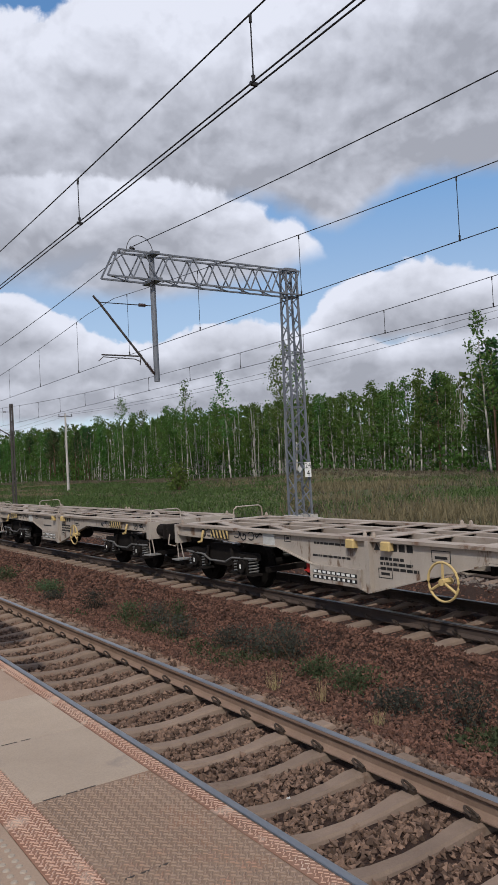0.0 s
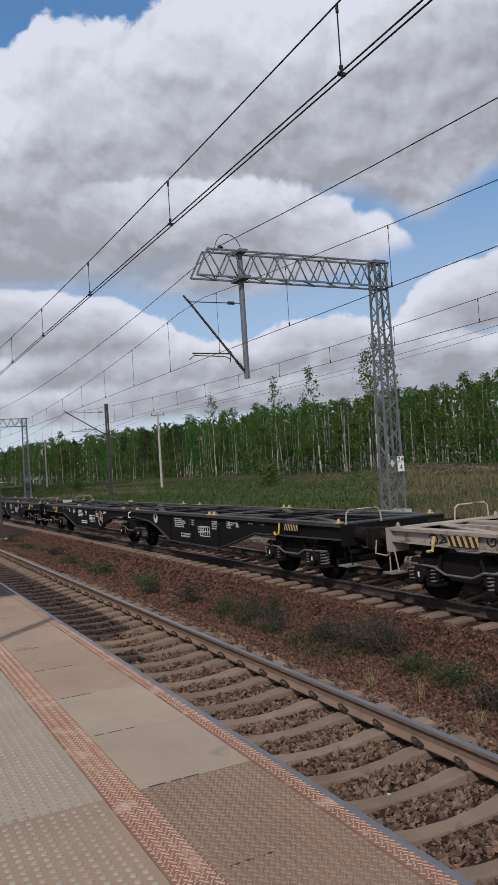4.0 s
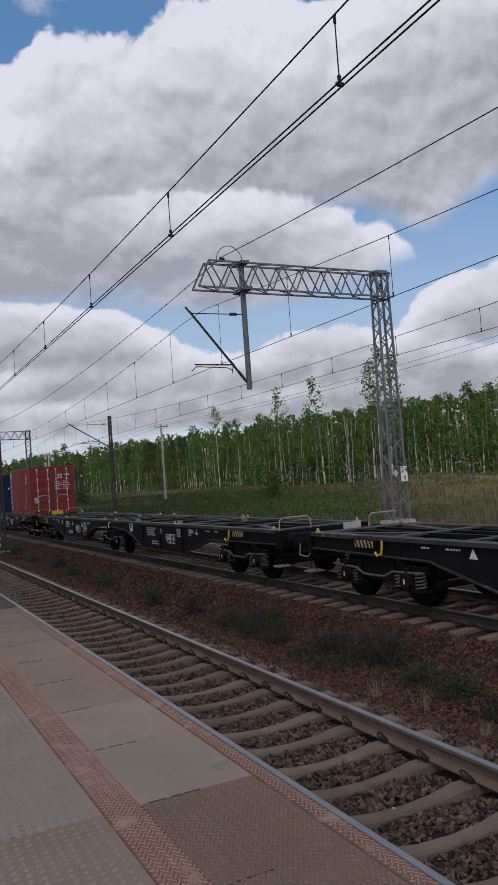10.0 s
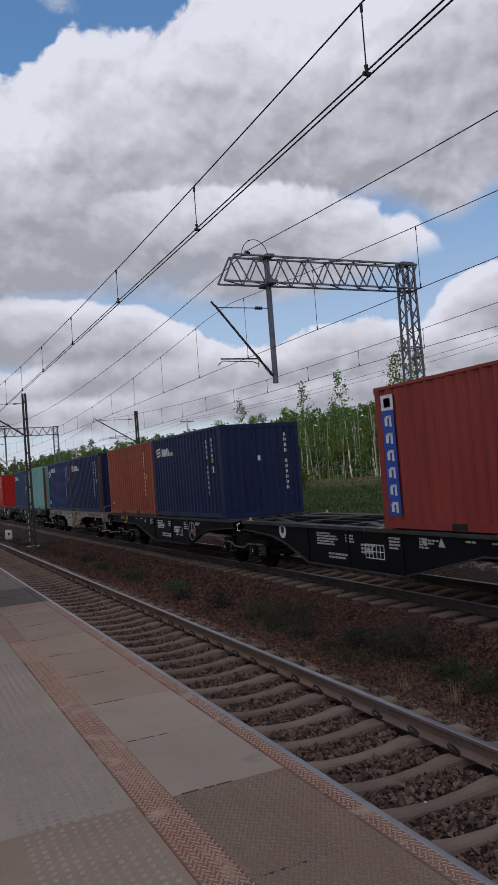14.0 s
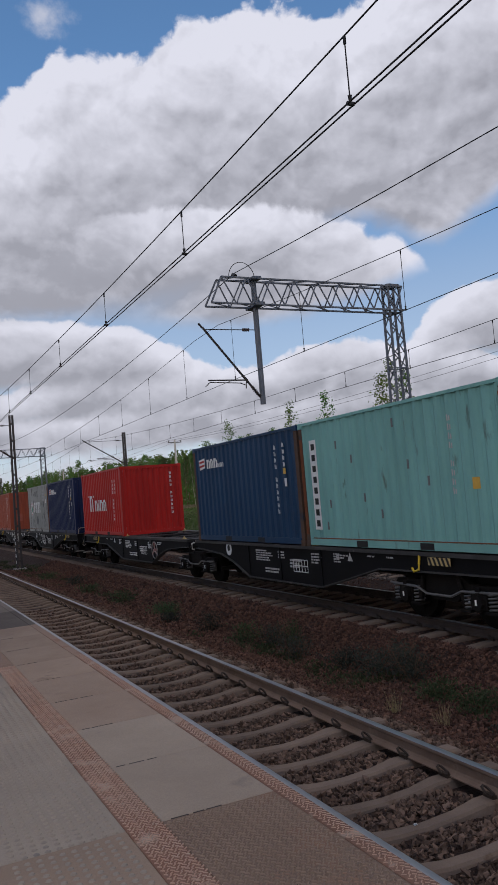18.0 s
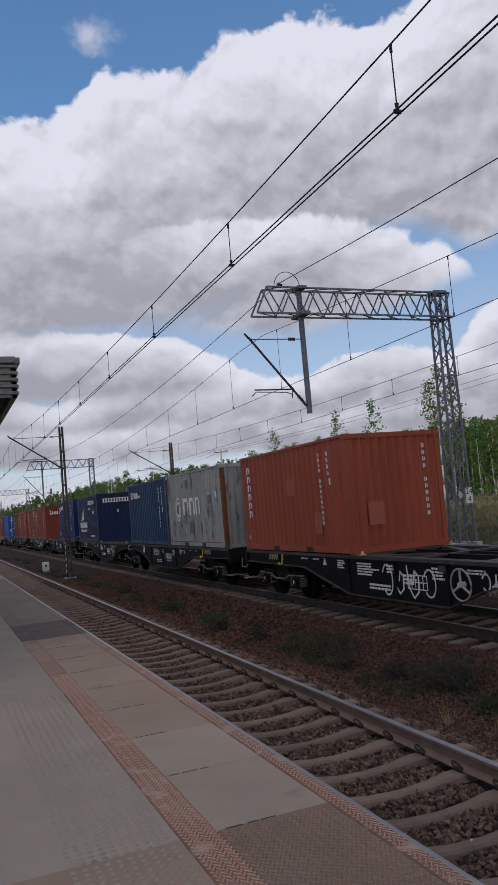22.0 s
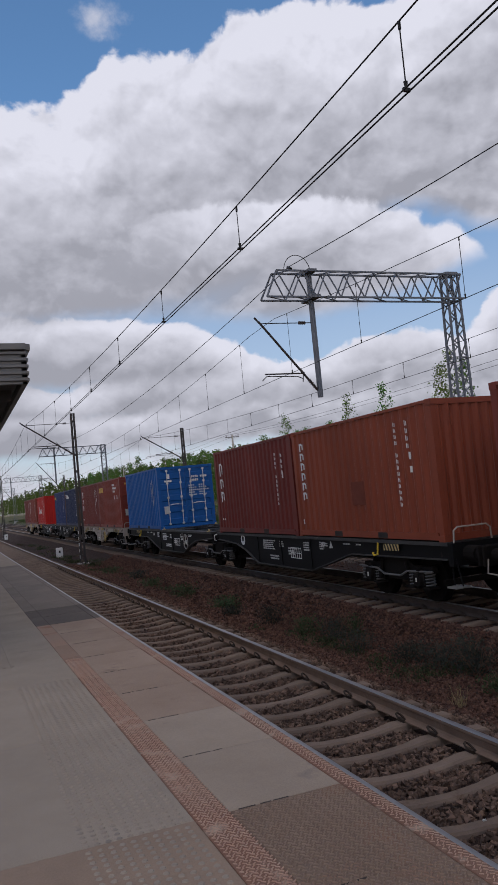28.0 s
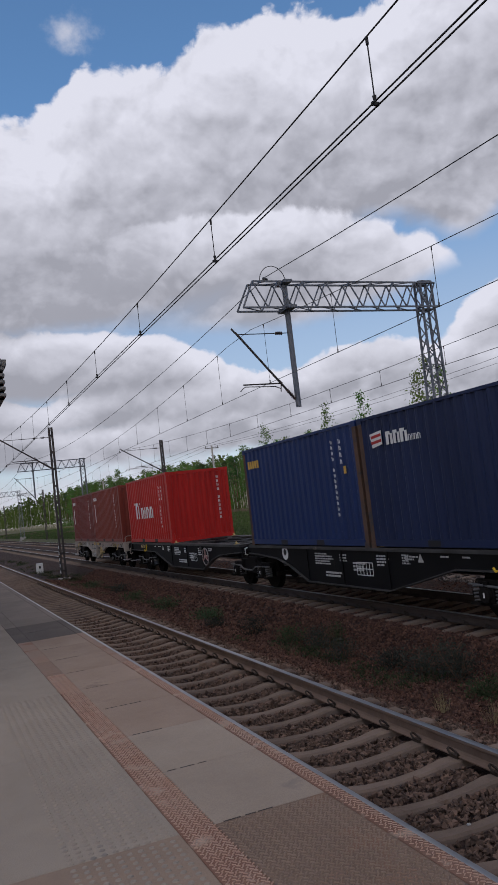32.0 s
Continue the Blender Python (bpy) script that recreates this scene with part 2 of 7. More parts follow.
# ---------------------------------------------------------------- mesh tools
class Build:
    """Collects faces for one mesh."""

    def __init__(self):
        self.v, self.f, self.m = [], [], []

    def add(self, verts, faces, mat=0):
        n = len(self.v)
        self.v.extend(tuple(p) for p in verts)
        self.f.extend(tuple(i + n for i in f) for f in faces)
        self.m.extend([mat] * len(faces))
        return self

    def box(self, x0, x1, y0, y1, z0, z1, mat=0):
        v = [(x, y, z) for z in (z0, z1) for y in (y0, y1) for x in (x0, x1)]
        return self.add(v, [(0, 2, 3, 1), (4, 5, 7, 6), (0, 1, 5, 4), (2, 6, 7, 3), (0, 4, 6, 2), (1, 3, 7, 5)], mat)

    def bevel_box(self, x0, x1, y0, y1, z0, z1, b, mat=0):
        """A box whose upper edges and uprights are chamfered."""
        rings = []
        for z, i in ((z0, 0), (z1 - b, 0), (z1, b)):
            a0, a1, c0, c1 = x0 + i, x1 - i, y0 + i, y1 - i
            k = b
            rings.append([(a0 + k, c0, z), (a1 - k, c0, z), (a1, c0 + k, z), (a1, c1 - k, z), (a1 - k, c1, z), (a0 + k, c1, z), (a0, c1 - k, z), (a0, c0 + k, z)])
        return self.loft(rings, mat)

    def loft(self, rings, mat=0, caps=True):
        n = len(rings[0])
        v = [p for r in rings for p in r]
        f = []
        for k in range(len(rings) - 1):
            for i in range(n):
                j = (i + 1) % n
                f.append((k * n + i, k * n + j, (k + 1) * n + j, (k + 1) * n + i))
        if caps:
            f.append(tuple(range(n - 1, -1, -1)))
            f.append(tuple((len(rings) - 1) * n + i for i in range(n)))
        return self.add(v, f, mat)

    def bar(self, a, b, r, n=6, mat=0, r2=None):
        """A round bar from a to b."""
        a, b = Vector(a), Vector(b)
        d = (b - a).normalized()
        u = d.orthogonal().normalized()
        w = d.cross(u)
        rings = []
        for p, q in ((a, r), (b, r if r2 is None else r2)):
            rings.append([p + (u * math.cos(t) + w * math.sin(t)) * q for t in [2 * math.pi * i / n for i in range(n)]])
        return self.loft(rings, mat)

    def angle_bar(self, a, b, w, mat=0):
        """A square bar from a to b."""
        return self.bar(a, b, w * 0.707, 4, mat)

    def tube(self, pts, r, n=6, mat=0, close=False):
        """A bent round bar through pts."""
        pts = [Vector(p) for p in pts]
        rings = []
        for i, p in enumerate(pts):
            a = pts[i - 1] if (i or close) else p
            b = pts[(i + 1) % len(pts)] if (i < len(pts) - 1 or close) else p
            d = (b - a).normalized()
            u = Vector((0, 0, 1)).cross(d)
            u = u.normalized() if u.length > 0.05 else Vector((1, 0, 0))
            w = d.cross(u)
            rings.append([p + (u * math.cos(t) + w * math.sin(t)) * r for t in [2 * math.pi * k / n for k in range(n)]])
        if close:
            rings.append(rings[0])
        return self.loft(rings, mat, not close)

    def prism(self, outline, axis, a, b, mat=0):
        """An outline of (p, q) pairs swept along an axis from a to b."""
        def put(p, q, t):
            return {"x": (t, p, q), "y": (p, t, q), "z": (p, q, t)}[axis]
        return self.loft([[put(p, q, a) for p, q in outline], [put(p, q, b) for p, q in outline]], mat)

    def ring(self, c, axis, r0, r1, w, n=20, mat=0):
        """A flat ring round c: inner radius r0, outer r1, width w along the axis."""
        sect = [(r0, -w / 2), (r1, -w / 2), (r1, w / 2), (r0, w / 2)]
        v, f = [], []
        for i in range(n):
            t = 2 * math.pi * i / n
            for r, h in sect:
                p = {"x": (h, r * math.cos(t), r * math.sin(t)), "y": (r * math.cos(t), h, r * math.sin(t)), "z": (r * math.cos(t), r * math.sin(t), h)}[axis]
                v.append((c[0] + p[0], c[1] + p[1], c[2] + p[2]))
        for i in range(n):
            j = (i + 1) % n
            for k in range(4):
                q = (k + 1) % 4
                f.append((i * 4 + k, i * 4 + q, j * 4 + q, j * 4 + k))
        return self.add(v, f, mat)

    def data(self, name, mats, smooth=False):
        me = bpy.data.meshes.new(name)
        me.from_pydata(self.v, [], self.f)
        for m in (mats if isinstance(mats, (list, tuple)) else [mats]):
            me.materials.append(m)
        if any(self.m):
            me.polygons.foreach_set("material_index", self.m)
        bm = bmesh.new()
        bm.from_mesh(me)
        bmesh.ops.recalc_face_normals(bm, faces=bm.faces)
        bm.to_mesh(me)
        bm.free()
        if smooth:
            me.polygons.foreach_set("use_smooth", [True] * len(me.polygons))
        return me


def part(name, made, mats, parent=None, label="", smooth=False, at=None):
    """Links a Build (or a mesh) as one mesh object, under a thing where one is given."""
    me = made.data(name, mats, smooth) if isinstance(made, Build) else made
    ob = new(name, me)
    if parent is not None:
        ob.parent = parent
    if at is not None:
        ob.matrix_basis = at
    if label:
        tagged(ob, label)
    return ob


def thing(name, label, category, group="", kind="", at=None):
    ob = new(name)
    ob.empty_display_size = 0.2
    if at is not None:
        ob.matrix_basis = at
    return tagged(ob, label, category, group, kind)


def raw_mesh(name, verts, faces, mats, smooth=False):
    me = bpy.data.meshes.new(name)
    me.from_pydata(verts, [], faces)
    for m in (mats if isinstance(mats, (list, tuple)) else [mats]):
        me.materials.append(m)
    if smooth:
        me.polygons.foreach_set("use_smooth", [True] * len(me.polygons))
    return me


def letters(text, size, mat):
    """Flat lettering in the built-in font, in its own x-y plane."""
    cu = bpy.data.curves.new("lettering", "FONT")
    cu.body, cu.size, cu.align_x, cu.align_y, cu.extrude = text, size, "CENTER", "CENTER", 0.001
    ob = bpy.data.objects.new("lettering", cu)
    scene.collection.objects.link(ob)
    me = bpy.data.meshes.new_from_object(ob.evaluated_get(bpy.context.evaluated_depsgraph_get()))
    bpy.data.objects.remove(ob)
    me.materials.clear()
    me.materials.append(mat)
    return me


# ---------------------------------------------------------------- materials
def surface(name, a, b, rough=0.8, metal=0.0, fine=40.0, broad=1.5, bump=0.3, grit=0.35, spot=None, spot_at=0.62, spot_scale=3.0, vary=0.0, island=0.0, spread=(1, 1, 1), bump_d=0.01, gloss=0.22):
    """A paint, stone or metal between colours a and b at two scales, with fine relief and stains of colour spot.
    vary: tint from piece to piece; spread stretches the broad stains."""
    m = bpy.data.materials.new(name)
    m.use_nodes = True
    nt = m.node_tree
    L = nt.links.new
    bs = nt.nodes["Principled BSDF"]
    bs.inputs["Roughness"].default_value, bs.inputs["Metallic"].default_value = rough, metal
    bs.inputs["Specular IOR Level"].default_value = gloss
    co = nt.nodes.new("ShaderNodeTexCoord")
    info = nt.nodes.new("ShaderNodeObjectInfo")
    mp = nt.nodes.new("ShaderNodeMapping")
    L(co.outputs["Object"], mp.inputs["Vector"])
    rnd = nt.nodes.new("ShaderNodeMath")
    rnd.operation = "MULTIPLY"
    rnd.inputs[1].default_value = 37.0
    L(info.outputs["Random"], rnd.inputs[0])
    L(rnd.outputs[0], mp.inputs["Location"])
    st = nt.nodes.new("ShaderNodeMapping")
    st.inputs["Scale"].default_value = spread
    L(mp.outputs[0], st.inputs["Vector"])

    def noise_at(scale, detail, src):
        n = nt.nodes.new("ShaderNodeTexNoise")
        n.inputs["Scale"].default_value, n.inputs["Detail"].default_value, n.inputs["Roughness"].default_value = scale, detail, 0.65
        L(src, n.inputs["Vector"])
        return n.outputs["Fac"]

    def mixed(fac, c0, c1):
        n = nt.nodes.new("ShaderNodeMix")
        n.data_type = "RGBA"
        L(fac, n.inputs["Factor"])
        for key, c in (("A", c0), ("B", c1)):
            if isinstance(c, tuple):
                n.inputs[key].default_value = (*c, 1)
            else:
                L(c, n.inputs[key])
        return n.outputs["Result"]

    def ramp(v, lo, hi, top=1.0):
        n = nt.nodes.new("ShaderNodeMapRange")
        n.inputs["From Min"].default_value, n.inputs["From Max"].default_value, n.inputs["To Max"].default_value = lo, hi, top
        L(v, n.inputs["Value"])
        return n.outputs["Result"]

    n1, n2 = noise_at(broad, 5, st.outputs[0]), noise_at(fine, 4, mp.outputs[0])
    col = mixed(ramp(n1, 0.3, 0.7), a, b)
    col = mixed(ramp(n2, 0.35, 0.75, grit), col, tuple(c * 0.45 for c in a))
    if spot:
        n3 = noise_at(spot_scale, 6, st.outputs[0])
        col = mixed(ramp(n3, spot_at, spot_at + 0.09), col, spot)
    if vary or island:
        hs = nt.nodes.new("ShaderNodeHueSaturation")
        src = info.outputs["Random"]
        if island:
            geo = nt.nodes.new("ShaderNodeNewGeometry")
            src = geo.outputs["Random Per Island"]
        k = island or vary
        v = nt.nodes.new("ShaderNodeMapRange")
        v.inputs["To Min"].default_value, v.inputs["To Max"].default_value = 1 - k, 1 + k
        L(src, v.inputs["Value"])
        L(v.outputs["Result"], hs.inputs["Value"])
        L(col, hs.inputs["Color"])
        col = hs.outputs["Color"]
    L(col, bs.inputs["Base Color"])
    r = nt.nodes.new("ShaderNodeMapRange")
    r.inputs["To Min"].default_value, r.inputs["To Max"].default_value = max(rough - 0.12, 0.02), min(rough + 0.1, 1)
    L(n1, r.inputs["Value"])
    L(r.outputs["Result"], bs.inputs["Roughness"])
    if bump:
        bp = nt.nodes.new("ShaderNodeBump")
        bp.inputs["Strength"].default_value, bp.inputs["Distance"].default_value = bump, bump_d
        L(n2, bp.inputs["Height"])
        L(bp.outputs["Normal"], bs.inputs["Normal"])
    return m


def paint(name, c, dirt=(0.10, 0.06, 0.04), rough=0.5, spot_at=0.66, vary=0.0):
    """Weathered container or wagon paint with rust and grime that runs down."""
    return surface(name, c, tuple(v * 0.72 for v in c), rough, 0, 60, 0.9, 0.08, 0.12, dirt, spot_at, 4.0, vary, 0, (1, 1, 0.25), 0.004)


def plain(name, c, rough=0.6, metal=0.0, gloss=0.22):
    return surface(name, c, tuple(v * 0.8 for v in c), rough, metal, 50, 4, 0.05, 0.15, gloss=gloss)


CONCRETE = surface("platform concrete", (0.335, 0.27, 0.212), (0.265, 0.212, 0.168), 0.88, 0, 110, 1.1, 0.35, 0.42, (0.19, 0.155, 0.135), 0.63, 1.7, 0.05)
CONCRETE_GREY = surface("grey platform concrete", (0.325, 0.272, 0.22), (0.255, 0.212, 0.172), 0.88, 0, 110, 1.3, 0.35, 0.42, (0.16, 0.145, 0.135), 0.64, 1.4, 0.05)
CONCRETE_BROWN = surface("stained platform concrete", (0.295, 0.215, 0.16), (0.24, 0.175, 0.132), 0.88, 0, 90, 2.2, 0.25, 0.3, (0.2, 0.145, 0.11), 0.6, 2.4, 0.05)
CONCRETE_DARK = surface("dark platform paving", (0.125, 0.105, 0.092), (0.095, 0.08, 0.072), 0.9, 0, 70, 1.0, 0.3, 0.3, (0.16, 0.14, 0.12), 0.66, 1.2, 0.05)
CONCRETE_MID = surface("mid grey paving", (0.215, 0.18, 0.155), (0.16, 0.138, 0.122), 0.9, 0, 70, 1.0, 0.3, 0.3, (0.13, 0.115, 0.1), 0.64, 1.2, 0.06)
RIB = surface("worn concrete ribs", (0.28, 0.205, 0.158), (0.23, 0.165, 0.125), 0.9, 0, 90, 3.0, 0.2, 0.25, (0.27, 0.16, 0.115), 0.6, 3.0)
RIB_RED = surface("worn red ribs", (0.46, 0.33, 0.26), (0.38, 0.22, 0.16), 0.9, 0, 90, 4.0, 0.2, 0.25, (0.42, 0.33, 0.27), 0.58, 4.0)
TREAD = surface("ribbed concrete", (0.165, 0.112, 0.082), (0.21, 0.15, 0.114), 0.9, 0, 120, 2.0, 0.3, 0.35, (0.19, 0.115, 0.08), 0.56, 2.5, 0.05)
TREAD_RED = surface("worn red tread", (0.19, 0.092, 0.062), (0.215, 0.138, 0.103), 0.9, 0, 120, 1.6, 0.3, 0.3, (0.34, 0.265, 0.21), 0.55, 4.0, 0.14)
CONCRETE_WARM = surface("rust-stained platform concrete", (0.335, 0.25, 0.192), (0.265, 0.19, 0.142), 0.88, 0, 100, 1.3, 0.3, 0.4, (0.21, 0.15, 0.115), 0.6, 1.9, 0.06)
TREAD_FADED = surface("worn-off tread", (0.30, 0.19, 0.138), (0.285, 0.21, 0.162), 0.9, 0, 110, 1.8, 0.3, 0.35, (0.24, 0.135, 0.095), 0.55, 2.6, 0.08)
RIB_PALE = surface("worn pale studs", (0.315, 0.265, 0.215), (0.25, 0.215, 0.18), 0.9, 0, 90, 3.0, 0.2, 0.25)
SEALANT = plain("joint", (0.05, 0.042, 0.038), 0.95)
SLEEPER = surface("sleeper concrete", (0.215, 0.158, 0.122), (0.155, 0.114, 0.09), 0.92, 0, 60, 2.0, 0.4, 0.35, (0.12, 0.075, 0.05), 0.6, 3.0, 0.12)
# bed under the stones: shade of the gaps is put into its dark colour
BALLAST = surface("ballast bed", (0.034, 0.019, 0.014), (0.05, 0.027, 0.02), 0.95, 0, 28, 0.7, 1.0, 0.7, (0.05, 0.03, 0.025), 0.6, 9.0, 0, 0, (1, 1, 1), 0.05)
STONE = surface("ballast stone", (0.118, 0.058, 0.041), (0.07, 0.039, 0.029), 0.92, 0, 30, 6.0, 0.3, 0.3, None, 0, 3, 0, 0.6)
STONE_BROWN = surface("brown ballast stone", (0.155, 0.098, 0.071), (0.10, 0.066, 0.05), 0.92, 0, 30, 6.0, 0.3, 0.3, None, 0, 3, 0, 0.55)
STONE_GREY = surface("grey ballast stone", (0.17, 0.14, 0.12), (0.12, 0.10, 0.09), 0.92, 0, 30, 6.0, 0.3, 0.3, None, 0, 3, 0, 0.4)
RAIL_RUST = surface("rail flank", (0.24, 0.165, 0.125), (0.17, 0.115, 0.085), 0.85, 0.1, 60, 2.0, 0.3, 0.3, (0.24, 0.17, 0.13), 0.58, 6.0)
RAIL_TOP = surface("worn rail head", (0.40, 0.395, 0.39), (0.30, 0.295, 0.29), 0.46, 1.0, 90, 0.8, 0.03, 0.06, (0.3, 0.25, 0.22), 0.74, 8.0)
RAIL_DARK = surface("dark rail flank", (0.075, 0.055, 0.046), (0.05, 0.038, 0.033), 0.85, 0.1, 60, 2.0, 0.3, 0.3)
CLIP = plain("rail clip steel", (0.06, 0.045, 0.036), 0.7, 0.3)
SOIL = surface("ground", (0.085, 0.075, 0.04), (0.06, 0.075, 0.028), 0.98, 0, 8, 0.06, 0.8, 0.4, (0.13, 0.11, 0.065), 0.56, 0.05, 0, 0, (1, 1, 1), 0.1)
GALV = surface("galvanised steel", (0.165, 0.178, 0.205), (0.13, 0.14, 0.162), 0.55, 0.2, 40, 2.0, 0.08, 0.15, (0.17, 0.165, 0.165), 0.68, 5.0)
POST_PAINT = surface("mast paint", (0.075, 0.066, 0.063), (0.055, 0.048, 0.046), 0.75, 0.1, 40, 2.0, 0.15, 0.3, (0.16, 0.08, 0.05), 0.62, 5.0)
WIRE = plain("copper wire", (0.035, 0.033, 0.033), 0.55, 0.4)
INSULATOR = plain("brown insulator", (0.07, 0.045, 0.04), 0.3)
WHITE = surface("white lettering", (0.78, 0.78, 0.76), (0.66, 0.66, 0.64), 0.6, 0, 90, 5, 0.03, 0.2)
FADED = surface("faded lettering", (0.55, 0.55, 0.53), (0.38, 0.38, 0.37), 0.7, 0, 60, 9, 0.03, 0.4)
YELLOW = surface("yellow paint", (0.72, 0.5, 0.04), (0.6, 0.4, 0.03), 0.5, 0, 60, 5, 0.05, 0.2)
FADED_YELLOW = surface("faded yellow paint", (0.55, 0.40, 0.16), (0.40, 0.30, 0.15), 0.6, 0, 60, 7, 0.05, 0.3)
SIGN_BLACK = plain("black lettering", (0.02, 0.02, 0.02), 0.6)
SIGN_RED = plain("red paint", (0.45, 0.03, 0.025), 0.5)
WORN_RED = surface("worn red paint", (0.32, 0.11, 0.10), (0.45, 0.36, 0.34), 0.6, 0, 40, 9, 0.05, 0.2)
WORN_RIM = surface("worn grey rim", (0.34, 0.32, 0.31), (0.22, 0.19, 0.18), 0.6, 0, 40, 9, 0.05, 0.2)
LOGO_BLUE = plain("blue band", (0.03, 0.09, 0.42), 0.5)
LOGO_GREEN = plain("green paint", (0.02, 0.25, 0.13), 0.6)
WAGON_BLACK = surface("black wagon paint", (0.007, 0.007, 0.0078), (0.0125, 0.012, 0.0125), 0.6, 0, 60, 1.2, 0.08, 0.15, (0.035, 0.028, 0.024), 0.66, 3.0, 0.1, 0, (1, 1, 0.4), 0.01, 0.07)
# lighter than the sides: wear, with the sky's sheen put into the colour
WAGON_EDGE = surface("worn deck steel with sky sheen", (0.07, 0.068, 0.067), (0.032, 0.031, 0.03), 0.6, 0.1, 60, 1.5, 0.08, 0.25, (0.2, 0.18, 0.16), 0.62, 3.0)
WAGON_WHITE = surface("pale wagon paint", (0.40, 0.355, 0.31), (0.28, 0.24, 0.205), 0.6, 0, 50, 1.2, 0.08, 0.25, (0.13, 0.08, 0.052), 0.56, 3.5, 0.05, 0, (1, 1, 0.4))
WHITE_DECK = surface("weathered pale deck", (0.36, 0.31, 0.265), (0.22, 0.175, 0.145), 0.7, 0, 50, 1.5, 0.08, 0.3, (0.15, 0.09, 0.06), 0.58, 3.0)
BOGIE = surface("bogie grime and deck gap shade", (0.012, 0.0105, 0.01), (0.02, 0.017, 0.0155), 0.8, 0.1, 50, 4.0, 0.2, 0.3, (0.045, 0.037, 0.031), 0.64, 6.0, gloss=0.06)
SPRING = plain("spring steel", (0.15, 0.145, 0.14), 0.6, 0.3)
WHEEL = plain("wheel steel", (0.010, 0.009, 0.0085), 0.85, 0.0, 0.05)
BRIGHT = plain("bare bright steel", (0.7, 0.7, 0.7), 0.35, 0.8)
ROOF_METAL = surface("grey roof cladding", (0.20, 0.195, 0.19), (0.16, 0.155, 0.15), 0.5, 0.3, 40, 1.0, 0.05, 0.15)
SOFFIT = surface("dark roof underside", (0.06, 0.055, 0.052), (0.045, 0.042, 0.04), 0.8, 0, 40, 1.0, 0.05, 0.15)
POST_CONCRETE = surface("pole concrete", (0.42, 0.40, 0.37), (0.33, 0.31, 0.29), 0.9, 0, 40, 2.0, 0.15, 0.2)
BIRCH_BARK = surface("birch bark", (0.38, 0.365, 0.335), (0.2, 0.185, 0.165), 0.85, 0, 6, 1.2, 0.1, 0.5, (0.05, 0.045, 0.04), 0.6, 2.2, 0, 0, (1, 1, 0.5))
PINE_BARK = surface("pine bark", (0.16, 0.10, 0.065), (0.11, 0.07, 0.05), 0.95, 0, 8, 1.5, 0.3, 0.4)


def leaf(name, c, vary=0.35, through=0.4):
    """Leaves: each clump its own green, some light let through."""
    m = bpy.data.materials.new(name)
    m.use_nodes = True
    nt = m.node_tree
    L = nt.links.new
    bs = nt.nodes["Principled BSDF"]
    bs.inputs["Roughness"].default_value = 0.7
    bs.inputs["Specular IOR Level"].default_value = 0.15
    geo = nt.nodes.new("ShaderNodeNewGeometry")
    info = nt.nodes.new("ShaderNodeObjectInfo")
    add = nt.nodes.new("ShaderNodeMath")
    add.operation = "ADD"
    L(geo.outputs["Random Per Island"], add.inputs[0])
    L(info.outputs["Random"], add.inputs[1])
    v = nt.nodes.new("ShaderNodeMapRange")
    v.inputs["From Max"].default_value = 2.0
    v.inputs["To Min"].default_value, v.inputs["To Max"].default_value = 1 - vary, 1 + vary
    L(add.outputs[0], v.inputs["Value"])
    hs = nt.nodes.new("ShaderNodeHueSaturation")
    hs.inputs["Color"].default_value = (*c, 1)
    L(v.outputs["Result"], hs.inputs["Value"])
    h = nt.nodes.new("ShaderNodeMapRange")
    h.inputs["To Min"].default_value, h.inputs["To Max"].default_value = 0.47, 0.53
    L(info.outputs["Random"], h.inputs["Value"])
    L(h.outputs["Result"], hs.inputs["Hue"])
    L(hs.outputs["Color"], bs.inputs["Base Color"])
    tr = nt.nodes.new("ShaderNodeBsdfTranslucent")
    L(hs.outputs["Color"], tr.inputs["Color"])
    mx = nt.nodes.new("ShaderNodeMixShader")
    mx.inputs[0].default_value = through
    L(bs.outputs[0], mx.inputs[1])
    L(tr.outputs[0], mx.inputs[2])
    L(mx.outputs[0], nt.nodes["Material Output"].inputs["Surface"])
    return m


BIRCH_LEAF = leaf("birch leaves", (0.072, 0.13, 0.03), 0.3)
PINE_LEAF = leaf("pine needles", (0.035, 0.07, 0.022))
WOOD_LEAF = leaf("deep wood leaves", (0.055, 0.105, 0.024), 0.3)
GRASS_GREEN = leaf("field grass", (0.068, 0.108, 0.034), 0.45)
GRASS_DRY = leaf("dry grass", (0.165, 0.135, 0.08), 0.4)
STRAW = leaf("straw", (0.30, 0.235, 0.13), 0.3)
GRASS_BROWN = leaf("withered meadow plants", (0.105, 0.082, 0.062), 0.45)
WEED = leaf("weed leaves", (0.06, 0.088, 0.042), 0.6)
WEED_DARK = leaf("dull scrub", (0.048, 0.052, 0.042), 0.6)


# ---------------------------------------------------------------- ground
X1, X2, X3 = 0.0, 5.55, 9.9          # track centres
Z1, Z2, Z3 = 0.0, 0.08, 0.10         # rail heads
PLATFORM = 0.76


